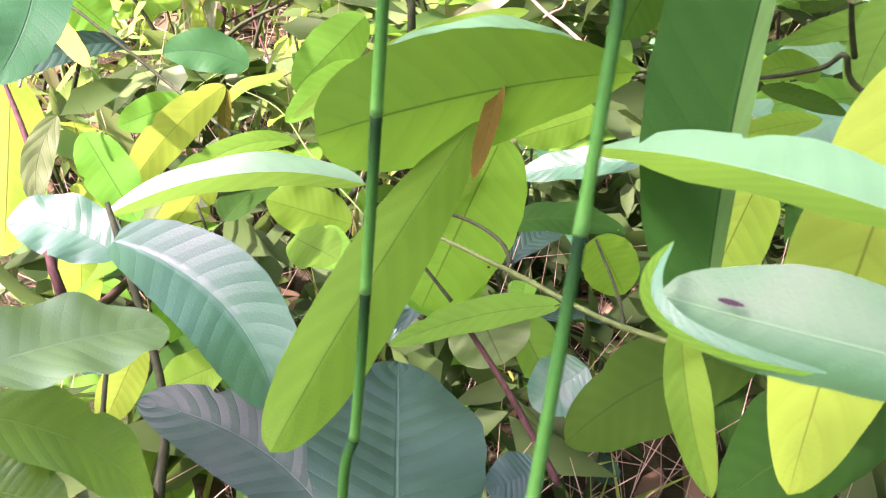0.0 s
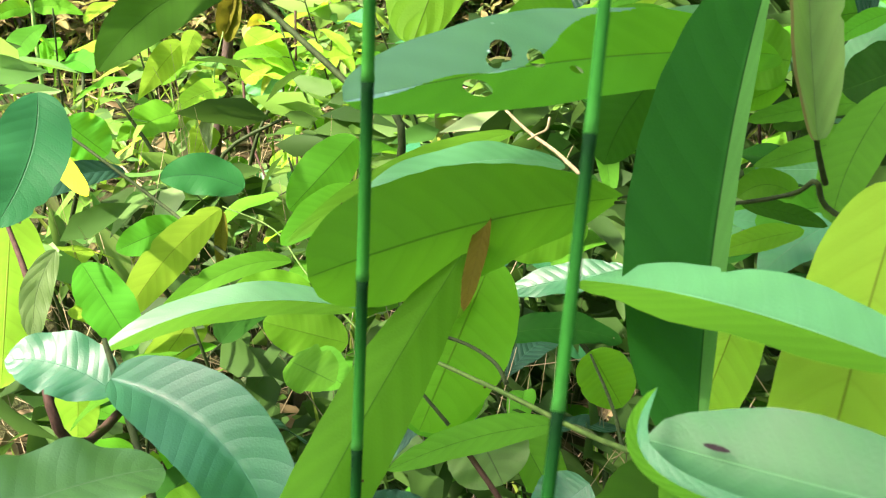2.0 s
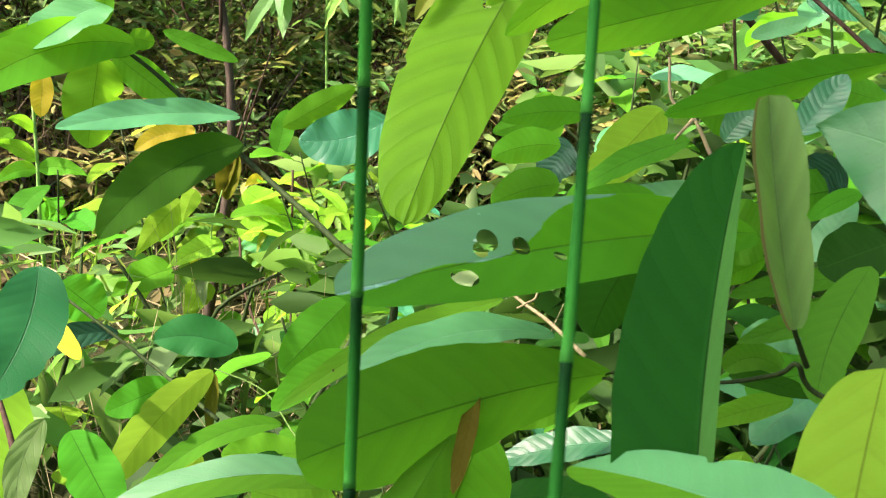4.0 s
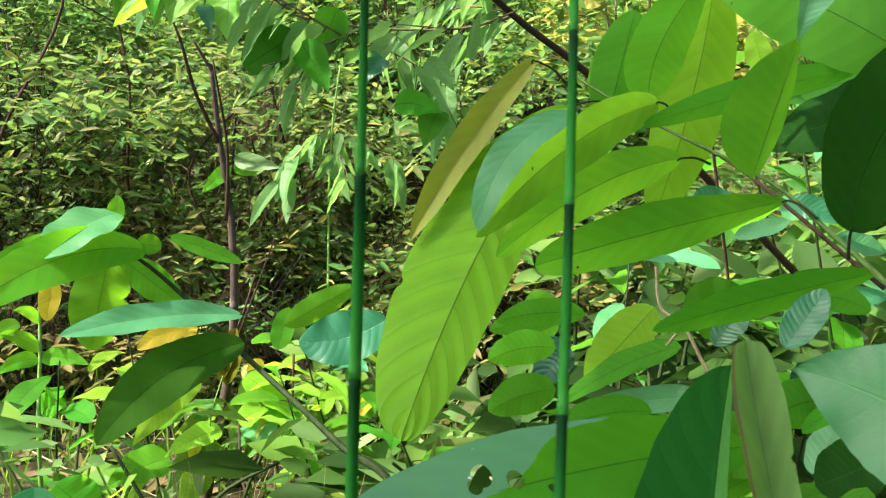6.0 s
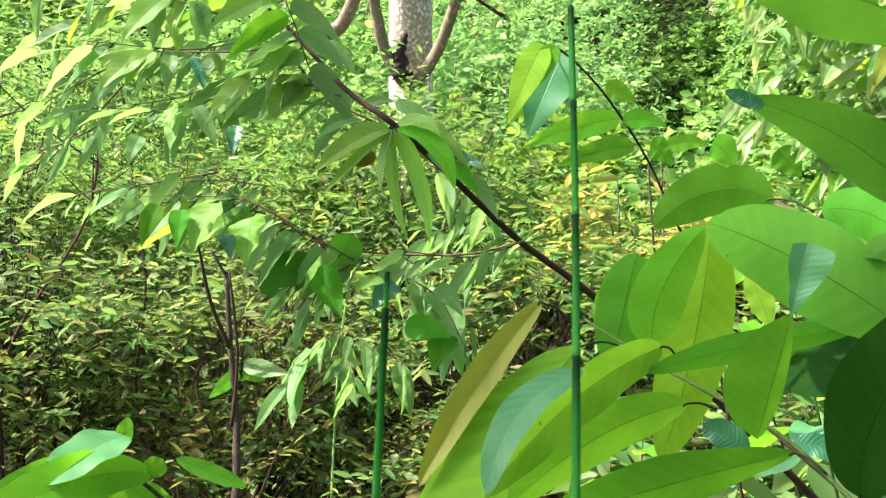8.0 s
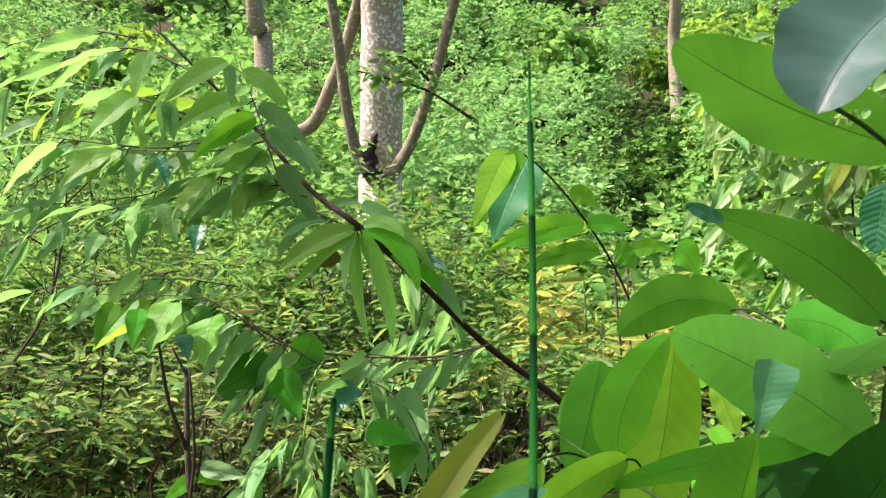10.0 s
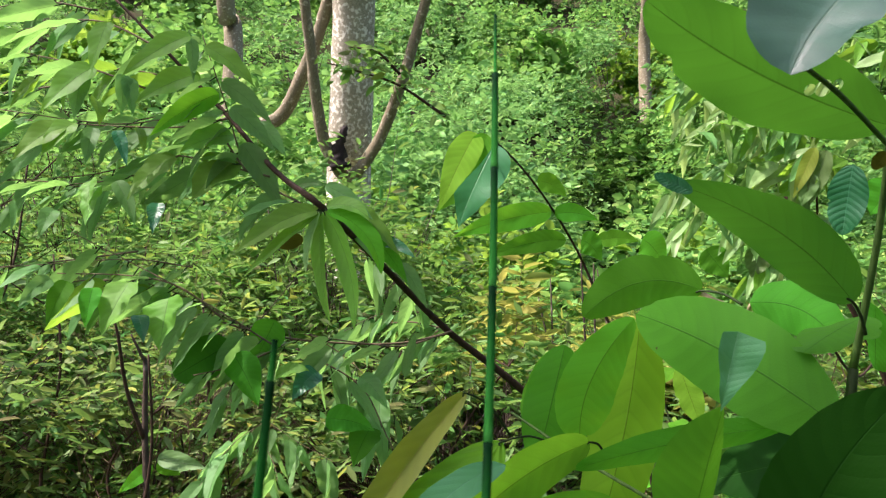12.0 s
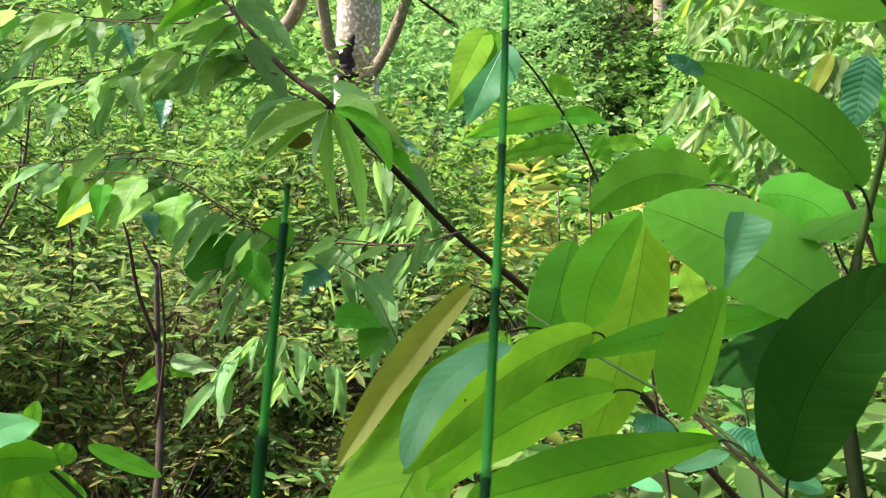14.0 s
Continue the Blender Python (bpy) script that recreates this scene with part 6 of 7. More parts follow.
leaf(droop, HANG, (-0.435, 1.197, 1.509), (-0.441, 1.168, 1.462), (0.3, -0.83, 0.48), 0.025, arch=(0, -0.001, 0.006), shape="ovate", fold=0.25, wave=0.05)
leaf(droop, SHOOT, (-0.393, 1.201, 1.551), (-0.385, 1.177, 1.509), (-0.42, -0.82, 0.39), 0.029, arch=(0, -0.001, 0.006), shape="ovate", fold=0.25, wave=0.05)
leaf(droop, SHOOT, (-0.386, 1.205, 1.544), (-0.388, 1.183, 1.484), (-0.33, -0.88, 0.34), 0.033, arch=(0, -0.001, 0.006), shape="ovate", fold=0.25, wave=0.05)
leaf(droop, HANG, (-0.362, 1.21, 1.554), (-0.328, 1.2, 1.49), (0.3, -0.91, 0.3), 0.025, arch=(0, -0.001, 0.006), shape="ovate", fold=0.25, wave=0.05)
leaf(droop, GLOSS, (-0.309, 1.232, 1.53), (-0.307, 1.208, 1.481), (0.03, -0.9, 0.44), 0.025, arch=(0, -0.001, 0.006), shape="ovate", fold=0.25, wave=0.05)
leaf(droop, HANG, (-0.436, 1.215, 1.417), (-0.46, 1.175, 1.373), (0.47, -0.77, 0.44), 0.025, arch=(0, -0.001, 0.006), shape="ovate", fold=0.25, wave=0.05)
leaf(droop, GREEN, (-0.417, 1.222, 1.415), (-0.428, 1.19, 1.35), (0.23, -0.89, 0.4), 0.030, arch=(0, -0.001, 0.006), shape="ovate", fold=0.25, wave=0.05)
leaf(droop, GREEN, (-0.387, 1.233, 1.409), (-0.384, 1.206, 1.351), (0.08, -0.9, 0.43), 0.030, arch=(0, -0.001, 0.006), shape="ovate", fold=0.25, wave=0.05)
leaf(droop, SHOOT, (-0.342, 1.245, 1.42), (-0.364, 1.213, 1.342), (-0.28, -0.86, 0.43), 0.055, arch=(0, -0.001, 0.006), shape="ovate", fold=0.25, wave=0.05)
leaf(droop, SHOOT, (-0.292, 1.262, 1.401), (-0.293, 1.235, 1.326), (-0.44, -0.84, 0.32), 0.066, arch=(0, -0.001, 0.006), shape="ovate", fold=0.25, wave=0.05)
leaf(droop, GLOSS, (-0.33, 1.255, 1.375), (-0.313, 1.229, 1.334), (0.29, -0.74, 0.6), 0.025, arch=(0, -0.001, 0.006), shape="ovate", fold=0.25, wave=0.05)
leaf(droop, MATURE, (-0.203, 1.288, 1.326), (-0.16, 1.264, 1.253), (0.18, -0.89, 0.41), 0.051, arch=(0, -0.001, 0.006), shape="ovate", fold=0.25, wave=0.05)
leaf(droop, GLOSS, (-0.084, 1.304, 1.304), (-0.115, 1.269, 1.262), (0.21, -0.82, 0.53), 0.037, arch=(0, -0.001, 0.006), shape="ovate", fold=0.25, wave=0.05)
leaf(droop, SHOOT, (-0.143, 1.299, 1.296), (-0.093, 1.269, 1.303), (-0.48, -0.69, 0.54), 0.026, arch=(0, -0.001, 0.006), shape="ovate", fold=0.25, wave=0.05)
leaf(droop, HANG, (-0.023, 1.307, 1.298), (0.018, 1.275, 1.252), (-0.12, -0.86, 0.49), 0.030, arch=(0, -0.001, 0.006), shape="ovate", fold=0.25, wave=0.05)
leaf(droop, HANG, (-0.039, 1.307, 1.29), (0.013, 1.276, 1.215), (0.03, -0.91, 0.41), 0.017, arch=(0, -0.001, 0.006), shape="ovate", fold=0.25, wave=0.05)
leaf(droop, MATURE, (-0.005, 1.31, 1.226), (-0.028, 1.274, 1.172), (-0.03, -0.83, 0.56), 0.047, arch=(0, -0.001, 0.006), shape="ovate", fold=0.25, wave=0.05)
leaf(droop, MATURE, (-0.07, 1.307, 1.237), (0, 1.276, 1.222), (-0.33, -0.88, 0.34), 0.042, arch=(0, -0.001, 0.006), shape="ovate", fold=0.25, wave=0.05)
leaf(droop, HANG, (0.042, 1.307, 1.299), (0.056, 1.267, 1.361), (-0.38, -0.81, -0.44), 0.017, arch=(0, -0.001, 0.006), shape="ovate", fold=0.25, wave=0.05)
leaf(droop, HANG, (-0.08, 1.259, 1.57), (-0.009, 1.241, 1.516), (-0.11, -0.98, 0.18), 0.024, arch=(0, -0.001, 0.006), shape="ovate", fold=0.25, wave=0.05)
leaf(droop, SHOOT, (-0.047, 1.268, 1.544), (0.029, 1.252, 1.468), (0.3, -0.83, 0.47), 0.037, arch=(0, -0.001, 0.006), shape="ovate", fold=0.25, wave=0.05)
leaf(droop, HANG, (-0.059, 1.27, 1.536), (0.001, 1.255, 1.451), (0.05, -0.98, 0.2), 0.025, arch=(0, -0.001, 0.006), shape="ovate", fold=0.25, wave=0.05)
leaf(droop, GREEN, (-0.013, 1.279, 1.502), (0.042, 1.259, 1.429), (-0.02, -0.97, 0.26), 0.030, arch=(0, -0.001, 0.006), shape="ovate", fold=0.25, wave=0.05)
leaf(droop, HANG, (0.03, 1.287, 1.462), (0.071, 1.263, 1.393), (-0.03, -0.95, 0.32), 0.025, arch=(0, -0.001, 0.006), shape="ovate", fold=0.25, wave=0.05)
leaf(droop, GLOSS, (0, 1.281, 1.494), (0.053, 1.252, 1.464), (-0.36, -0.9, 0.25), 0.019, arch=(0, -0.001, 0.006), shape="ovate", fold=0.25, wave=0.05)
leaf_row(droop, [(-0.309, 1.338, 1.704), (-0.422, 1.358, 1.689), (-0.56, 1.405, 1.711), (-0.716, 1.454, 1.717)], 13, 0.085, 401, HANG, wide=0.36, radius=0.0012)
leaf_row(droop, [(-0.287, 1.327, 1.601), (-0.423, 1.368, 1.585), (-0.561, 1.415, 1.608), (-0.707, 1.463, 1.616)], 14, 0.085, 402, HANG, wide=0.38, radius=0.0012)
leaf_row(droop, [(-0.288, 1.38, 1.466), (-0.384, 1.398, 1.48), (-0.509, 1.437, 1.478), (-0.659, 1.477, 1.471)], 11, 0.08, 403, HANG, wide=0.38, radius=0.0012)
leaf_row(droop, [(-0.219, 1.408, 1.382), (-0.297, 1.384, 1.421), (-0.379, 1.381, 1.444), (-0.458, 1.401, 1.442)], 8, 0.095, 404, SHOOT, wide=0.46, radius=0.0012)
leaf_row(droop, [(0.138, 1.591, 1.392), (0.075, 1.567, 1.426), (0.003, 1.537, 1.418), (-0.057, 1.509, 1.385)], 10, 0.09, 405, HANG, wide=0.28, radius=0.0012)
leaf_row(droop, [(0.108, 1.61, 1.399), (0.055, 1.593, 1.361), (-0.008, 1.596, 1.32), (-0.061, 1.6, 1.274)], 9, 0.09, 406, HANG, wide=0.3, radius=0.0012)
leaf_row(droop, [(-0.105, 1.49, 1.374), (-0.047, 1.494, 1.335), (0.011, 1.48, 1.276), (0.049, 1.476, 1.208)], 9, 0.1, 407, HANG, wide=0.36, radius=0.0012)
leaf_row(droop, [(-0.034, 1.428, 1.51), (0.013, 1.431, 1.481), (0.051, 1.454, 1.456), (0.081, 1.488, 1.411)], 8, 0.085, 408, HANG, wide=0.28, radius=0.0012)
leaf_row(droop, [(-0.219, 1.408, 1.386), (-0.192, 1.412, 1.34), (-0.22, 1.416, 1.294), (-0.248, 1.419, 1.258)], 7, 0.09, 409, HANG, wide=0.32, radius=0.0012)
leaf_row(droop, [(-0.328, 1.303, 1.747), (-0.416, 1.331, 1.768), (-0.52, 1.37, 1.77), (-0.635, 1.399, 1.778)], 10, 0.085, 410, SHOOT, wide=0.38, radius=0.0012)
leaf_row(droop, [(-0.327, 1.195, 1.684), (-0.423, 1.224, 1.725), (-0.527, 1.266, 1.761)], 5, 0.07, 90, HANG)
leaf_row(droop, [(-0.218, 1.215, 1.651), (-0.298, 1.245, 1.646), (-0.417, 1.272, 1.655), (-0.531, 1.3, 1.669)], 5, 0.07, 91, HANG)
leaf_row(droop, [(-0.281, 1.22, 1.597), (-0.376, 1.29, 1.581), (-0.505, 1.339, 1.578)], 5, 0.07, 92, HANG)
leaf_row(droop, [(-0.224, 1.323, 1.378), (-0.287, 1.304, 1.423), (-0.366, 1.325, 1.442), (-0.488, 1.373, 1.451)], 5, 0.07, 93, HANG)
leaf_row(droop, [(0.11, 1.298, 1.366), (0.041, 1.304, 1.344), (-0.025, 1.304, 1.347), (-0.107, 1.315, 1.359)], 5, 0.07, 94, HANG)

arrow = plant("climbing_shoot", (0.75, 1.75, 0), "upright shoot with drooping heart-shaped leaves", "plant")
twig(arrow, [(0.75, 1.75, -0.02), (0.6, 1.7, 0.6), (0.478, 1.623, 1.263), (0.403, 1.584, 1.45), (0.348, 1.544, 1.551), (0.252, 1.402, 1.623), (0.163, 1.231, 1.637), (0.116, 1.152, 1.62)], 0.0036, 0.0011, TWIG_BROWN, name="stem")
leaf(arrow, LIT, (0.128, 1.151, 1.62), (0.076, 1.103, 1.498), (0.02, -0.93, 0.36), 0.044, arch=(0, -0.001, 0.006), shape="ovate")
leaf(arrow, YOUNG, (0.145, 1.15, 1.617), (0.106, 1.134, 1.541), (-0.02, -0.97, 0.22), 0.031, arch=(0, -0.001, 0.006), shape="ovate")
leaf(arrow, SATIN, (0.16, 1.193, 1.619), (0.108, 1.189, 1.497), (-0.14, -0.99, 0.09), 0.074, arch=(0, -0.001, 0.006), shape="ovate")
leaf(arrow, YOUNG, (0.289, 1.45, 1.588), (0.12, 1.441, 1.537), (0.05, -1, 0), 0.046, arch=(0, -0.001, 0.007), shape="ovate")
leaf(arrow, GREEN, (0.323, 1.496, 1.55), (0.182, 1.484, 1.512), (0.08, -1, 0.04), 0.040, arch=(0, -0.001, 0.008), shape="ovate")
leaf(arrow, YOUNG, (0.256, 1.4, 1.627), (0.305, 1.398, 1.6), (-0.11, -0.99, -0.12), 0.034, arch=(0, -0.001, 0.007), shape="ovate")
leaf(arrow, GREEN, (0.299, 1.474, 1.589), (0.371, 1.46, 1.577), (-0.19, -0.98, -0.07), 0.034, arch=(0, -0.001, 0.008), shape="ovate")
leaf(arrow, GREEN, (0.358, 1.531, 1.557), (0.394, 1.53, 1.52), (-0.11, -0.99, -0.08), 0.046, arch=(0, -0.002, 0.008), shape="ovate")
leaf(arrow, YOUNG, (0.395, 1.566, 1.562), (0.469, 1.546, 1.56), (-0.26, -0.96, -0.03), 0.032, arch=(0, -0.002, 0.008), shape="ovate")
leaf(arrow, YOUNG, (0.473, 1.543, 1.565), (0.513, 1.541, 1.513), (-0.17, -0.98, -0.09), 0.055, arch=(0, -0.002, 0.008), shape="ovate")
leaf(arrow, YOUNG, (0.145, 1.25, 1.584), (0.081, 1.269, 1.536), (-0.19, -0.97, -0.13), 0.034, arch=(0, -0.001, 0.007), shape="ovate")

pinnate = plant("feathery_sapling", (2.1, 3, 0), "sapling with feathery rows of narrow pale green leaflets", "sapling")
twig(pinnate, [(2.1, 3.0, -0.03), (2.0, 3.0, 0.7), (1.75, 2.9, 1.3), (1.5, 2.8, 1.75), (1.3, 2.8, 2.1)], 0.018, 0.004, TWIG_BROWN, name="stem")
leaf(pinnate, TAN, (0.962, 1.828, 1.848), (0.927, 1.879, 1.743), (-0.58, -0.79, -0.19), 0.036, shape="ovate")
leaf(pinnate, PALE, (0.983, 1.82, 1.839), (0.957, 1.87, 1.721), (-0.6, -0.78, -0.2), 0.048, shape="ovate")
leaf(pinnate, PALE, (0.959, 1.848, 1.794), (0.944, 1.876, 1.723), (-0.59, -0.78, -0.19), 0.048, shape="ovate")
leaf(pinnate, GREEN, (0.786, 2.057, 1.657), (0.837, 2.051, 1.587), (-0.23, -0.97, -0.08), 0.073, shape="ovate")
leaf(pinnate, PALE, (0.906, 2.008, 1.65), (0.885, 2.031, 1.585), (-0.55, -0.83, -0.11), 0.064, shape="ovate")
leaf(pinnate, GREEN, (1.058, 1.707, 1.738), (1.025, 1.745, 1.674), (-0.63, -0.76, -0.13), 0.081, shape="ovate")
frond(pinnate, [(1.032, 1.936, 2.068), (0.902, 1.945, 2.078), (0.785, 2.006, 2.074), (0.704, 2.069, 2.048)], 10, 0.135, 140)
frond(pinnate, [(1.056, 1.958, 1.944), (0.932, 1.963, 1.969), (0.803, 1.976, 1.958), (0.72, 2.044, 1.902)], 10, 0.135, 141)
frond(pinnate, [(1.079, 1.979, 1.824), (0.949, 1.983, 1.858), (0.834, 1.993, 1.854), (0.751, 2.062, 1.796)], 10, 0.135, 142)
frond(pinnate, [(1.11, 2, 1.703), (1.007, 1.999, 1.749), (0.911, 2.006, 1.754), (0.84, 2.071, 1.711)], 10, 0.135, 143)
frond(pinnate, [(1.208, 1.817, 2.085), (1.078, 1.822, 2.111), (0.992, 1.88, 2.114)], 8, 0.135, 144)
frond(pinnate, [(1.189, 1.895, 1.948), (1.108, 1.892, 2), (1.016, 1.902, 1.986), (0.96, 1.962, 1.963)], 10, 0.135, 145)
frond(pinnate, [(1.041, 2.006, 2.237), (0.928, 2.018, 2.222), (0.833, 2.08, 2.2), (0.779, 2.142, 2.169)], 10, 0.135, 146)
frond(pinnate, [(1.147, 2.021, 1.576), (1.037, 2.017, 1.642), (0.928, 2.029, 1.627), (0.862, 2.044, 1.573)], 10, 0.135, 147)
twig(pinnate, [(1.66, 2.86, 1.46), (1.36, 2.45, 1.38), (1.16, 2.2, 1.45), (1.089, 2.087, 1.555), (1.063, 2.036, 1.714), (1.044, 1.991, 1.899), (1.031, 1.992, 2.041), (1.044, 2.058, 2.143)], 0.004, 0.002, TWIG_BROWN)
frond(pinnate, [(1.019, 1.976, 2.02), (0.896, 1.981, 2.046), (0.795, 2.012, 2.025), (0.724, 2.054, 1.98)], 9, 0.135, 160)
frond(pinnate, [(1.009, 1.936, 1.948), (0.907, 1.951, 1.97), (0.816, 1.999, 1.964), (0.729, 2.033, 1.915)], 9, 0.135, 161)
frond(pinnate, [(1.073, 2.035, 1.929), (0.962, 2.042, 1.941), (0.885, 2.1, 1.929)], 7, 0.135, 162)
frond(pinnate, [(1.037, 2.06, 2.129), (0.922, 2.066, 2.149), (0.816, 2.096, 2.134), (0.741, 2.139, 2.088)], 9, 0.135, 163)
frond(pinnate, [(1.093, 2.092, 1.875), (0.942, 2.1, 1.901), (0.808, 2.134, 1.87), (0.718, 2.181, 1.805)], 10, 0.135, 164)
frond(pinnate, [(1.045, 2.008, 1.777), (0.902, 2.017, 1.789), (0.788, 2.051, 1.752), (0.716, 2.094, 1.703)], 9, 0.135, 165)
frond(pinnate, [(1.078, 1.895, 1.841), (0.999, 1.898, 1.866), (0.945, 1.927, 1.833)], 7, 0.135, 166)
frond(pinnate, [(1.015, 1.971, 1.698), (0.909, 1.977, 1.71), (0.842, 2.017, 1.676)], 7, 0.135, 167)
frond(pinnate, [(1.151, 1.864, 2.023), (1.073, 1.867, 2.047), (1.006, 1.894, 2.029)], 7, 0.135, 168)

thin = plant("thin_tree", (-0.77, 2.492, 0), "slender young tree with a thin bare brown trunk", "tree")
twig(thin, [(-0.77, 2.492, -0.05), (-0.739, 2.505, 0.1), (-0.682, 2.645, 0.457), (-0.661, 2.687, 0.692), (-0.668, 2.722, 0.956), (-0.691, 2.728, 1.186), (-0.703, 2.718, 1.396), (-0.711, 2.708, 1.419), (-0.746, 2.693, 1.488)], 0.019, 0.003, BARK_BROWN, name="trunk", rough=0.12)
twig(thin, [(-0.691, 2.728, 1.177), (-0.739, 2.668, 1.325), (-0.758, 2.608, 1.473), (-0.777, 2.595, 1.537)], 0.007, 0.003, TWIG_BROWN)
twig(thin, [(-0.646, 2.668, 0.588), (-0.57, 2.63, 0.754), (-0.512, 2.619, 0.894)], 0.004, 0.002, TWIG_BROWN)
twig(thin, [(-0.68, 2.717, 0.938), (-0.66, 2.691, 1.169), (-0.675, 2.635, 1.423)], 0.006, 0.003, TWIG_BROWN)
leaf(thin, YOUNG, (-0.665, 2.732, 1.106), (-0.75, 2.706, 1.026), (0.13, -0.98, 0.18), 0.048, shape="ovate")
leaf(thin, PALE, (-0.651, 2.736, 1.129), (-0.496, 2.681, 1.1), (-0.27, -0.91, 0.31), 0.058, shape="ovate")
leaf(thin, YOUNG, (-0.651, 2.736, 1.115), (-0.584, 2.75, 1.077), (0.3, -0.94, 0.19), 0.052, shape="ovate")
leaf(thin, BROWN, (-0.638, 2.617, 0.592), (-0.67, 2.576, 0.452), (0.07, -0.96, 0.27), 0.081, fold=0.7, label="curled dead leaf")
leaf(thin, BROWN, (-0.645, 2.63, 0.615), (-0.69, 2.579, 0.462), (0.07, -0.95, 0.29), 0.073, fold=0.8)

# sunlit look comes partly from the brightened yellow-green leaf colour
litherb = plant("sunlit_seedling", (-0.655, 2.378, 0), "low seedling with pale yellow-green leaves, sunlight put into their colour", "seedling")
twig(litherb, [(-0.655, 2.378, -0.02), (-0.653, 2.368, 0.268), (-0.664, 2.358, 0.408), (-0.634, 2.403, 0.528)], 0.004, 0.0015, STALK, name="stem")
leaf(litherb, LIT, (-0.738, 2.367, 0.507), (-0.84, 2.236, 0.387), (-0.45, 0.77, -0.45), 0.082, arch=(0, 0.003, 0.011), shape="ovate")
leaf(litherb, LIT, (-0.702, 2.385, 0.534), (-0.724, 2.302, 0.46), (-0.41, 0.66, -0.63), 0.055, arch=(0, 0.003, 0.011), shape="ovate")
leaf(litherb, LIT, (-0.634, 2.359, 0.387), (-0.763, 2.25, 0.348), (0.18, -0.51, 0.84), 0.080, arch=(0, 0.003, 0.011), shape="ovate")
leaf(litherb, YOUNG, (-0.764, 2.299, 0.329), (-0.896, 2.178, 0.293), (0.21, -0.48, 0.85), 0.120, arch=(0, 0.003, 0.011), shape="ovate")
leaf(litherb, LIT, (-0.674, 2.313, 0.289), (-0.716, 2.206, 0.202), (0.25, -0.67, 0.7), 0.083, arch=(0, 0.003, 0.011), shape="ovate")
leaf(litherb, PALE, (-0.692, 2.331, 0.351), (-0.667, 2.237, 0.237), (-0.29, -0.77, 0.57), 0.056, arch=(0, 0.003, 0.011), shape="ovate")
leaf(litherb, YELLOW, (-0.698, 2.334, 0.366), (-0.692, 2.259, 0.311), (0.11, -0.59, 0.8), 0.040, arch=(0, 0.003, 0.011), shape="ovate")
leaf(litherb, LIT, (-0.574, 2.417, 0.523), (-0.424, 2.358, 0.406), (0.34, -0.6, 0.72), 0.095, arch=(0, 0.003, 0.011), shape="ovate")
leaf(litherb, YOUNG, (-0.527, 2.399, 0.427), (-0.359, 2.368, 0.402), (0, -0.63, 0.77), 0.065, arch=(0, 0.003, 0.011), shape="ovate")
leaf(litherb, LIT, (-0.588, 2.375, 0.399), (-0.498, 2.355, 0.441), (-0.38, -0.83, 0.41), 0.070, arch=(0, 0.003, 0.011), shape="ovate")
leaf(litherb, WAXY, (-0.558, 2.385, 0.405), (-0.482, 2.321, 0.331), (0.22, -0.61, 0.76), 0.104, arch=(0, 0.003, 0.011), shape="ovate")
leaf(litherb, YELLOW, (-0.523, 2.435, 0.549), (-0.562, 2.371, 0.546), (0.72, -0.45, 0.53), 0.034, arch=(0, 0.003, 0.011), shape="ovate")
leaf(litherb, TAN, (-0.509, 2.4, 0.418), (-0.532, 2.322, 0.365), (0.23, -0.59, 0.77), 0.023, arch=(0, 0.003, 0.011), shape="ovate")
leaf(litherb, YOUNG, (-0.464, 2.4, 0.393), (-0.358, 2.313, 0.25), (0.31, -0.68, 0.66), 0.077, arch=(0, 0.003, 0.011), shape="ovate")
leaf(litherb, YELLOW, (-0.22, 2.451, 0.442), (-0.251, 2.379, 0.394), (0.18, -0.6, 0.78), 0.040, arch=(0, 0.003, 0.011), shape="ovate")
leaf(litherb, GREEN, (-0.256, 2.434, 0.4), (-0.18, 2.405, 0.455), (-0.45, -0.88, 0.15), 0.073, arch=(0, 0.003, 0.011), shape="ovate")
leaf(litherb, GREEN, (-0.584, 2.298, 0.193), (-0.656, 2.183, 0.112), (0.12, -0.62, 0.78), 0.077, arch=(0, 0.003, 0.011), shape="ovate")
leaf(litherb, LIT, (-0.509, 2.32, 0.201), (-0.404, 2.244, 0.113), (0.21, -0.6, 0.77), 0.088, arch=(0, 0.003, 0.011), shape="ovate")
leaf(litherb, WAXY, (-0.566, 2.263, 0.106), (-0.467, 2.248, 0.147), (-0.37, -0.63, 0.68), 0.095, arch=(0, 0.003, 0.011), shape="ovate")
twig(thin, [(-0.564, 2.565, 0.789), (-0.59, 2.546, 0.708), (-0.615, 2.527, 0.641)], 0.004, 0.003, TWIG_BROWN)
twig(thin, [(-0.513, 2.509, 0.475), (-0.57, 2.491, 0.455), (-0.625, 2.471, 0.432)], 0.004, 0.003, TWIG_BROWN)
twig(thin, [(-0.512, 2.369, 0.321), (-0.573, 2.34, 0.282), (-0.647, 2.308, 0.249)], 0.004, 0.003, TWIG_BROWN)
twig(thin, [(-0.589, 2.377, 0.396), (-0.558, 2.254, 0.29), (-0.488, 2.131, 0.187), (-0.413, 2.026, 0.135)], 0.004, 0.003, TWIG_BROWN)
twig(thin, [(-0.441, 2.459, 0.573), (-0.446, 2.383, 0.324), (-0.432, 2.196, 0.098)], 0.004, 0.003, TWIG_BROWN)
twig(thin, [(-0.481, 2.398, 0.388), (-0.483, 2.318, 0.178)], 0.004, 0.003, TWIG_BROWN)

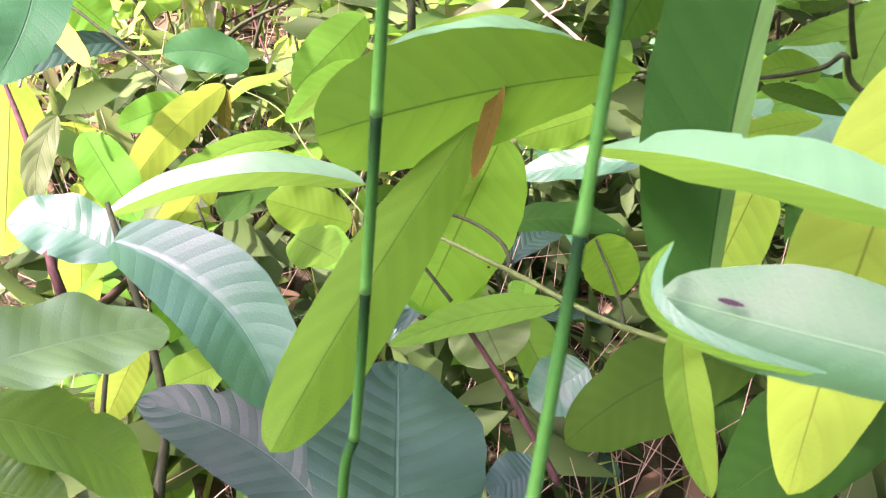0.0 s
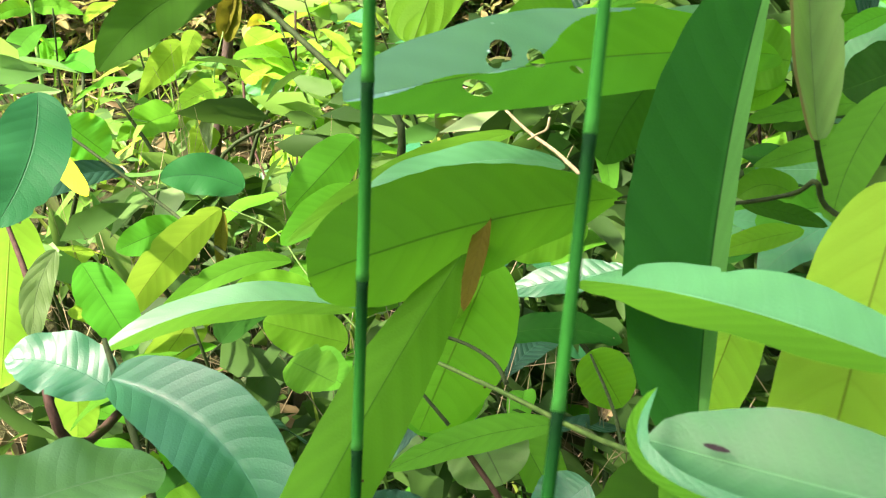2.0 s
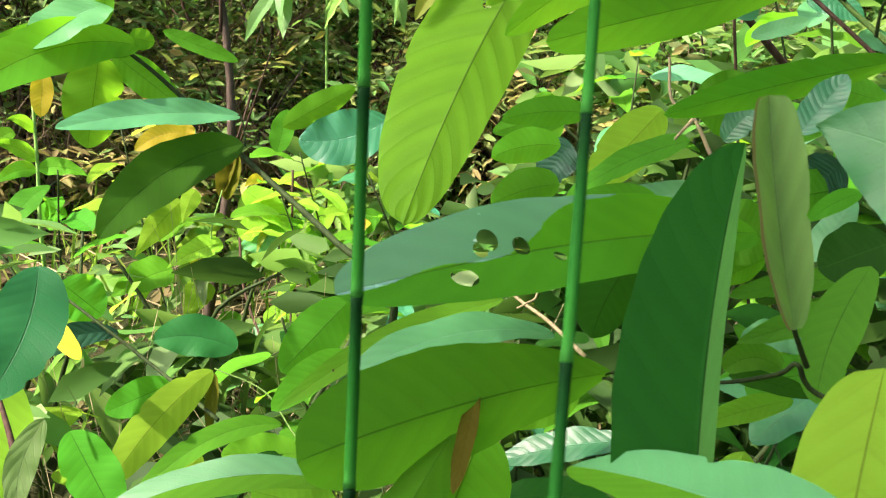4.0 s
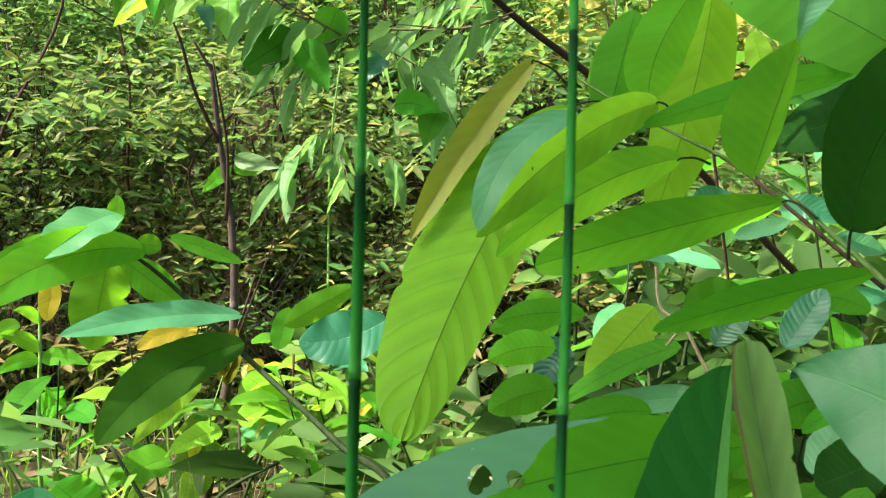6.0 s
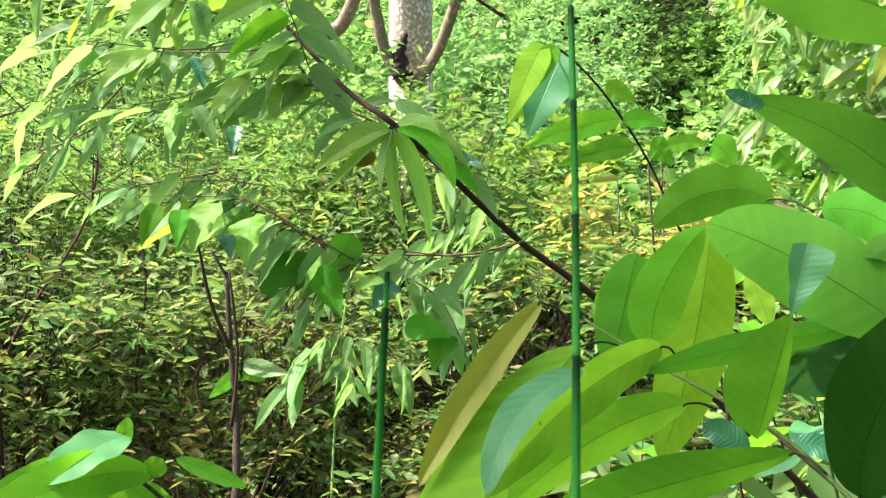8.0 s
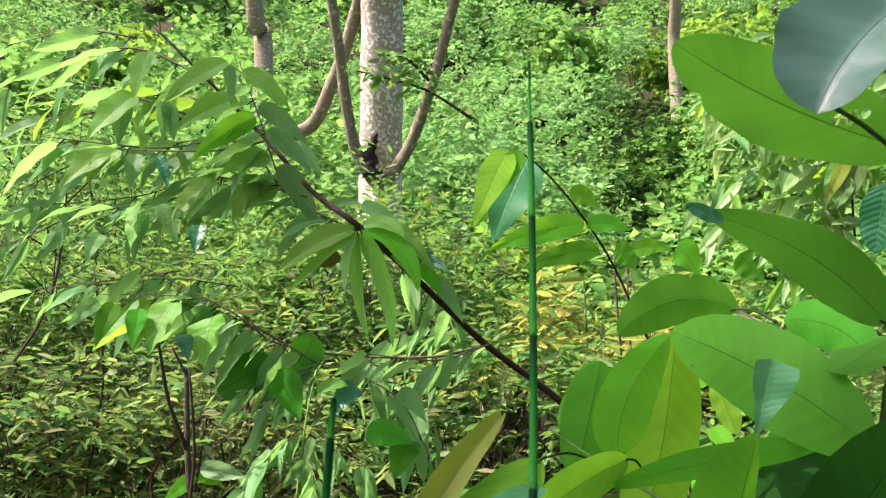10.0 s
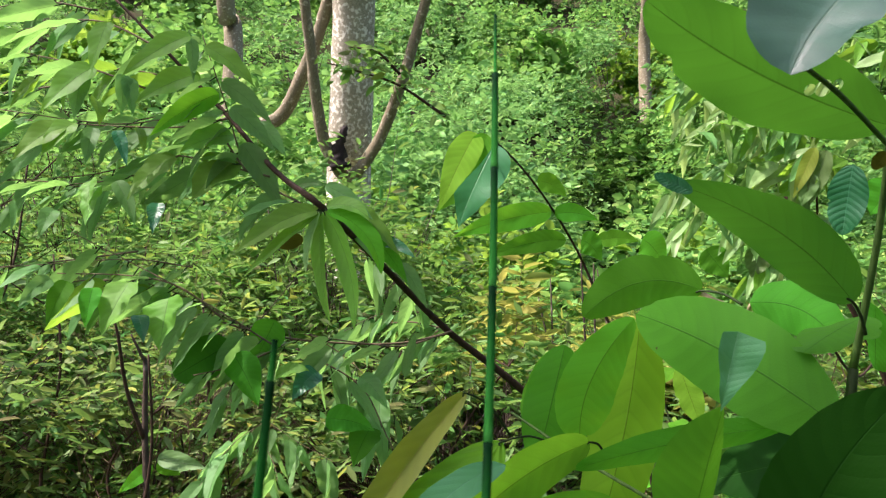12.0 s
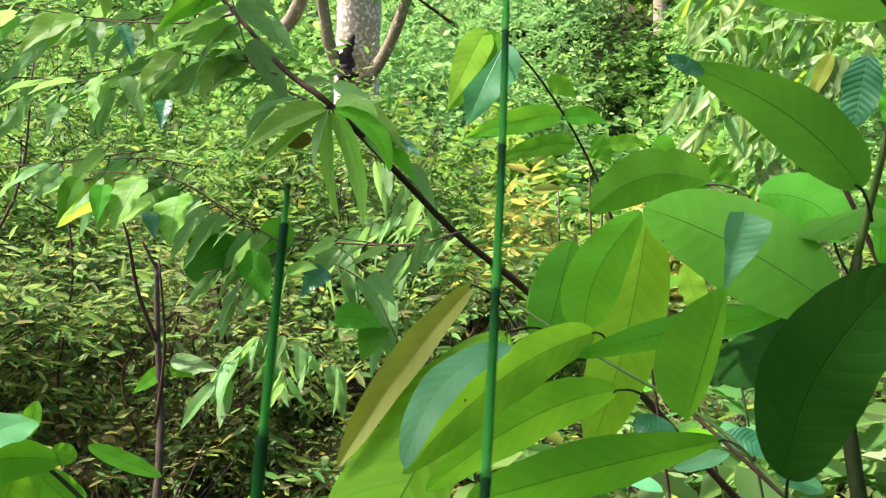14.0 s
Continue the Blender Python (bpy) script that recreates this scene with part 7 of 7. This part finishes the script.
vine = plant("vine_sapling", (-0.472, 3.433, 0), "thin pale stem with a bunch of drooping leaves", "sapling")
twig(vine, [(-0.472, 3.433, -0.05), (-0.476, 3.433, 0.313), (-0.469, 3.532, 0.875), (-0.442, 3.551, 1.241), (-0.402, 3.54, 1.472)], 0.007, 0.004, STALK, name="stem")
leaf_row(vine, [(-0.442, 3.551, 1.241), (-0.549, 3.45, 1.153), (-0.645, 3.341, 1.005)], 8, 0.19, 51, HANG, wide=0.36)
leaf_row(vine, [(-0.442, 3.551, 1.241), (-0.327, 3.478, 1.171), (-0.146, 3.403, 1.081)], 8, 0.19, 52, HANG, wide=0.36)
leaf_row(vine, [(-0.445, 3.55, 1.15), (-0.387, 3.384, 1.086), (-0.357, 3.299, 1.024)], 6, 0.18, 53, HANG, wide=0.36)

herb = plant("tall_herb", (-1.052, 2.139, 0), "tall green herb with paired leaves on a jointed stem", "plant")
twig(herb, [(-1.052, 2.139, -0.03), (-1.029, 2.119, 0.449), (-1.037, 2.177, 0.651), (-1.04, 2.209, 0.806)], 0.006, 0.004, STALK, name="stem")
leaf(herb, YOUNG, (-1.034, 2.176, 0.644), (-0.912, 2.178, 0.625), (0.1, -0.79, 0.61), 0.051, arch=(0, 0.001, 0.013), shape="ovate")
leaf(herb, YOUNG, (-1.04, 2.173, 0.644), (-1.108, 2.085, 0.626), (0.56, -0.56, 0.62), 0.047, arch=(0, 0.001, 0.013), shape="ovate")
leaf(herb, YOUNG, (-1.038, 2.18, 0.665), (-1.108, 2.11, 0.724), (0.79, -0.53, 0.31), 0.044, arch=(0, 0.001, 0.013), shape="ovate")
leaf(herb, YOUNG, (-1.038, 2.196, 0.735), (-1.076, 2.138, 0.777), (0.88, -0.44, 0.19), 0.034, arch=(0, 0.001, 0.013), shape="ovate")
leaf(herb, YOUNG, (-1.029, 2.141, 0.514), (-0.958, 2.131, 0.531), (-0.25, -0.84, 0.49), 0.085, arch=(0, 0.001, 0.013), shape="ovate")
leaf(herb, YOUNG, (-1.035, 2.151, 0.555), (-1.098, 2.069, 0.553), (0.62, -0.49, 0.61), 0.044, arch=(0, 0.001, 0.013), shape="ovate")
leaf(herb, YOUNG, (-1.039, 2.204, 0.777), (-0.983, 2.189, 0.809), (-0.33, -0.93, 0.14), 0.034, arch=(0, 0.001, 0.013), shape="ovate")
leaf(herb, YOUNG, (-1.082, 2.176, 0.74), (-1.128, 2.091, 0.689), (0.42, -0.63, 0.66), 0.044, arch=(0, 0.001, 0.013), shape="ovate")
# seedlings under the shrub: darkest leaf materials stand in for the shade there
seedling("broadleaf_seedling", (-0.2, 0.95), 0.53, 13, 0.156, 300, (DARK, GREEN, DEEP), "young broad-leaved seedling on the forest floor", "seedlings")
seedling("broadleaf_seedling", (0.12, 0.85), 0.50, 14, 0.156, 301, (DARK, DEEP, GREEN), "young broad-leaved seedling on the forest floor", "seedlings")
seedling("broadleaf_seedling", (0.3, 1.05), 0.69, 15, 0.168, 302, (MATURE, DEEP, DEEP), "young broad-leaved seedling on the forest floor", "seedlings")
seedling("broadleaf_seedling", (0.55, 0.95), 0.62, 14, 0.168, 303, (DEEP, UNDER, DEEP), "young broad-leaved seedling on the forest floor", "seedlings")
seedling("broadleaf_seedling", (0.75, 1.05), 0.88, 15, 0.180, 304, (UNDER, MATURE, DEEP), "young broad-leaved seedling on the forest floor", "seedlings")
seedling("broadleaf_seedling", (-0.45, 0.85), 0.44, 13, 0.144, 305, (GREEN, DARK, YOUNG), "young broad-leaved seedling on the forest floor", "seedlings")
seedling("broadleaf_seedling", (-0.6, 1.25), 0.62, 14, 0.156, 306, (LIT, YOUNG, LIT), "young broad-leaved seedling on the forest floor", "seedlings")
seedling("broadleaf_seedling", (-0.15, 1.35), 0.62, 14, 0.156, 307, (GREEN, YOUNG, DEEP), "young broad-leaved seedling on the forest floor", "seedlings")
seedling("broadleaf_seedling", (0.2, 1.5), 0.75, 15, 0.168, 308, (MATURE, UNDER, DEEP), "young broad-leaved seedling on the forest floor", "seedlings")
seedling("broadleaf_seedling", (0.5, 1.45), 0.94, 16, 0.180, 309, (GREEN, WAXY, YOUNG), "young broad-leaved seedling on the forest floor", "seedlings")
seedling("broadleaf_seedling", (0.85, 1.5), 1.19, 17, 0.180, 310, (GREEN, WAXY, YOUNG), "young broad-leaved seedling on the forest floor", "seedlings")
seedling("broadleaf_seedling", (-1.0, 2.2), 0.62, 8, 0.168, 311, (GREEN, YOUNG, MATURE), "young broad-leaved seedling on the forest floor", "seedlings")
seedling("broadleaf_seedling", (-0.3, 2.5), 0.69, 13, 0.168, 312, (LIT, YOUNG, LIT), "young broad-leaved seedling on the forest floor", "seedlings")
seedling("broadleaf_seedling", (0, 1.95), 0.75, 15, 0.168, 313, (GREEN, YOUNG, GLOSS), "young broad-leaved seedling on the forest floor", "seedlings")
seedling("broadleaf_seedling", (0.4, 2.0), 1.00, 16, 0.180, 314, (GREEN, WAXY, YOUNG), "young broad-leaved seedling on the forest floor", "seedlings")
seedling("broadleaf_seedling", (-0.75, 2.3), 0.69, 9, 0.180, 315, (LIT, YOUNG, LIT), "young broad-leaved seedling on the forest floor", "seedlings")
seedling("broadleaf_seedling", (-0.5, 2.6), 0.69, 16, 0.180, 316, (LIT, YOUNG, LIT), "young broad-leaved seedling on the forest floor", "seedlings")
seedling("broadleaf_seedling", (0.95, 1.9), 1.38, 17, 0.192, 317, (GREEN, WAXY, YOUNG), "young broad-leaved seedling on the forest floor", "seedlings")
seedling("broadleaf_seedling", (1.2, 1.5), 1.25, 16, 0.180, 318, (GREEN, WAXY, YOUNG), "young broad-leaved seedling on the forest floor", "seedlings")
seedling("broadleaf_seedling", (0.05, 1.15), 0.56, 14, 0.156, 319, (GREEN, DEEP, GLOSS), "young broad-leaved seedling on the forest floor", "seedlings")
seedling("broadleaf_seedling", (-0.3, 2.2), 0.62, 15, 0.168, 320, (LIT, YOUNG, LIT), "young broad-leaved seedling on the forest floor", "seedlings")
# shrubs out of view on both sides, added to cut sky light on the undergrowth
seedling("broadleaf_shrub", (1.0, 0.35), 1.55, 30, 0.2, 340, (MATURE, GLOSS, GREEN), "unseen broad-leaved shrub added to block sky light", "shrubs")
seedling("broadleaf_shrub", (0.85, -0.1), 1.3, 24, 0.2, 341, (MATURE, GLOSS, GREEN), "unseen broad-leaved shrub added to block sky light", "shrubs")
seedling("broadleaf_shrub", (1.35, 0.75), 1.7, 30, 0.2, 342, (MATURE, GLOSS, GREEN), "unseen broad-leaved shrub added to block sky light", "shrubs")
seedling("broadleaf_shrub", (-0.95, 0.25), 0.8, 18, 0.16, 343, (MATURE, GLOSS, GREEN), "unseen broad-leaved shrub added to block sky light", "shrubs")
seedling("broadleaf_shrub", (-0.7, -0.3), 0.7, 16, 0.16, 344, (MATURE, GLOSS, GREEN), "unseen broad-leaved shrub added to block sky light", "shrubs")

grassstema = plant("tall_grass_stem", (-0.064, 0.237, 0), "slender bright green jointed stem standing before the shrubs", "grass stem", "tall stems")
jointed_stem(grassstema, [(-0.0638, 0.2374, -0.02), (-0.0532, 0.2374, 0.75), (-0.0438, 0.2523, 0.8764), (-0.0356, 0.2673, 1.0028), (-0.0286, 0.2823, 1.1291), (-0.0228, 0.2972, 1.2555)])

grassstemb = plant("tall_grass_stem", (-0.049, 0.038, 0), "slender bright green jointed stem standing before the shrubs", "grass stem", "tall stems")
jointed_stem(grassstemb, [(-0.0488, 0.0384, -0.02), (-0.0238, 0.0384, 0.75), (0.0049, 0.1377, 0.9211), (0.0288, 0.237, 1.0922), (0.0481, 0.3363, 1.2634), (0.0626, 0.4356, 1.4345)], thick=0.0017)
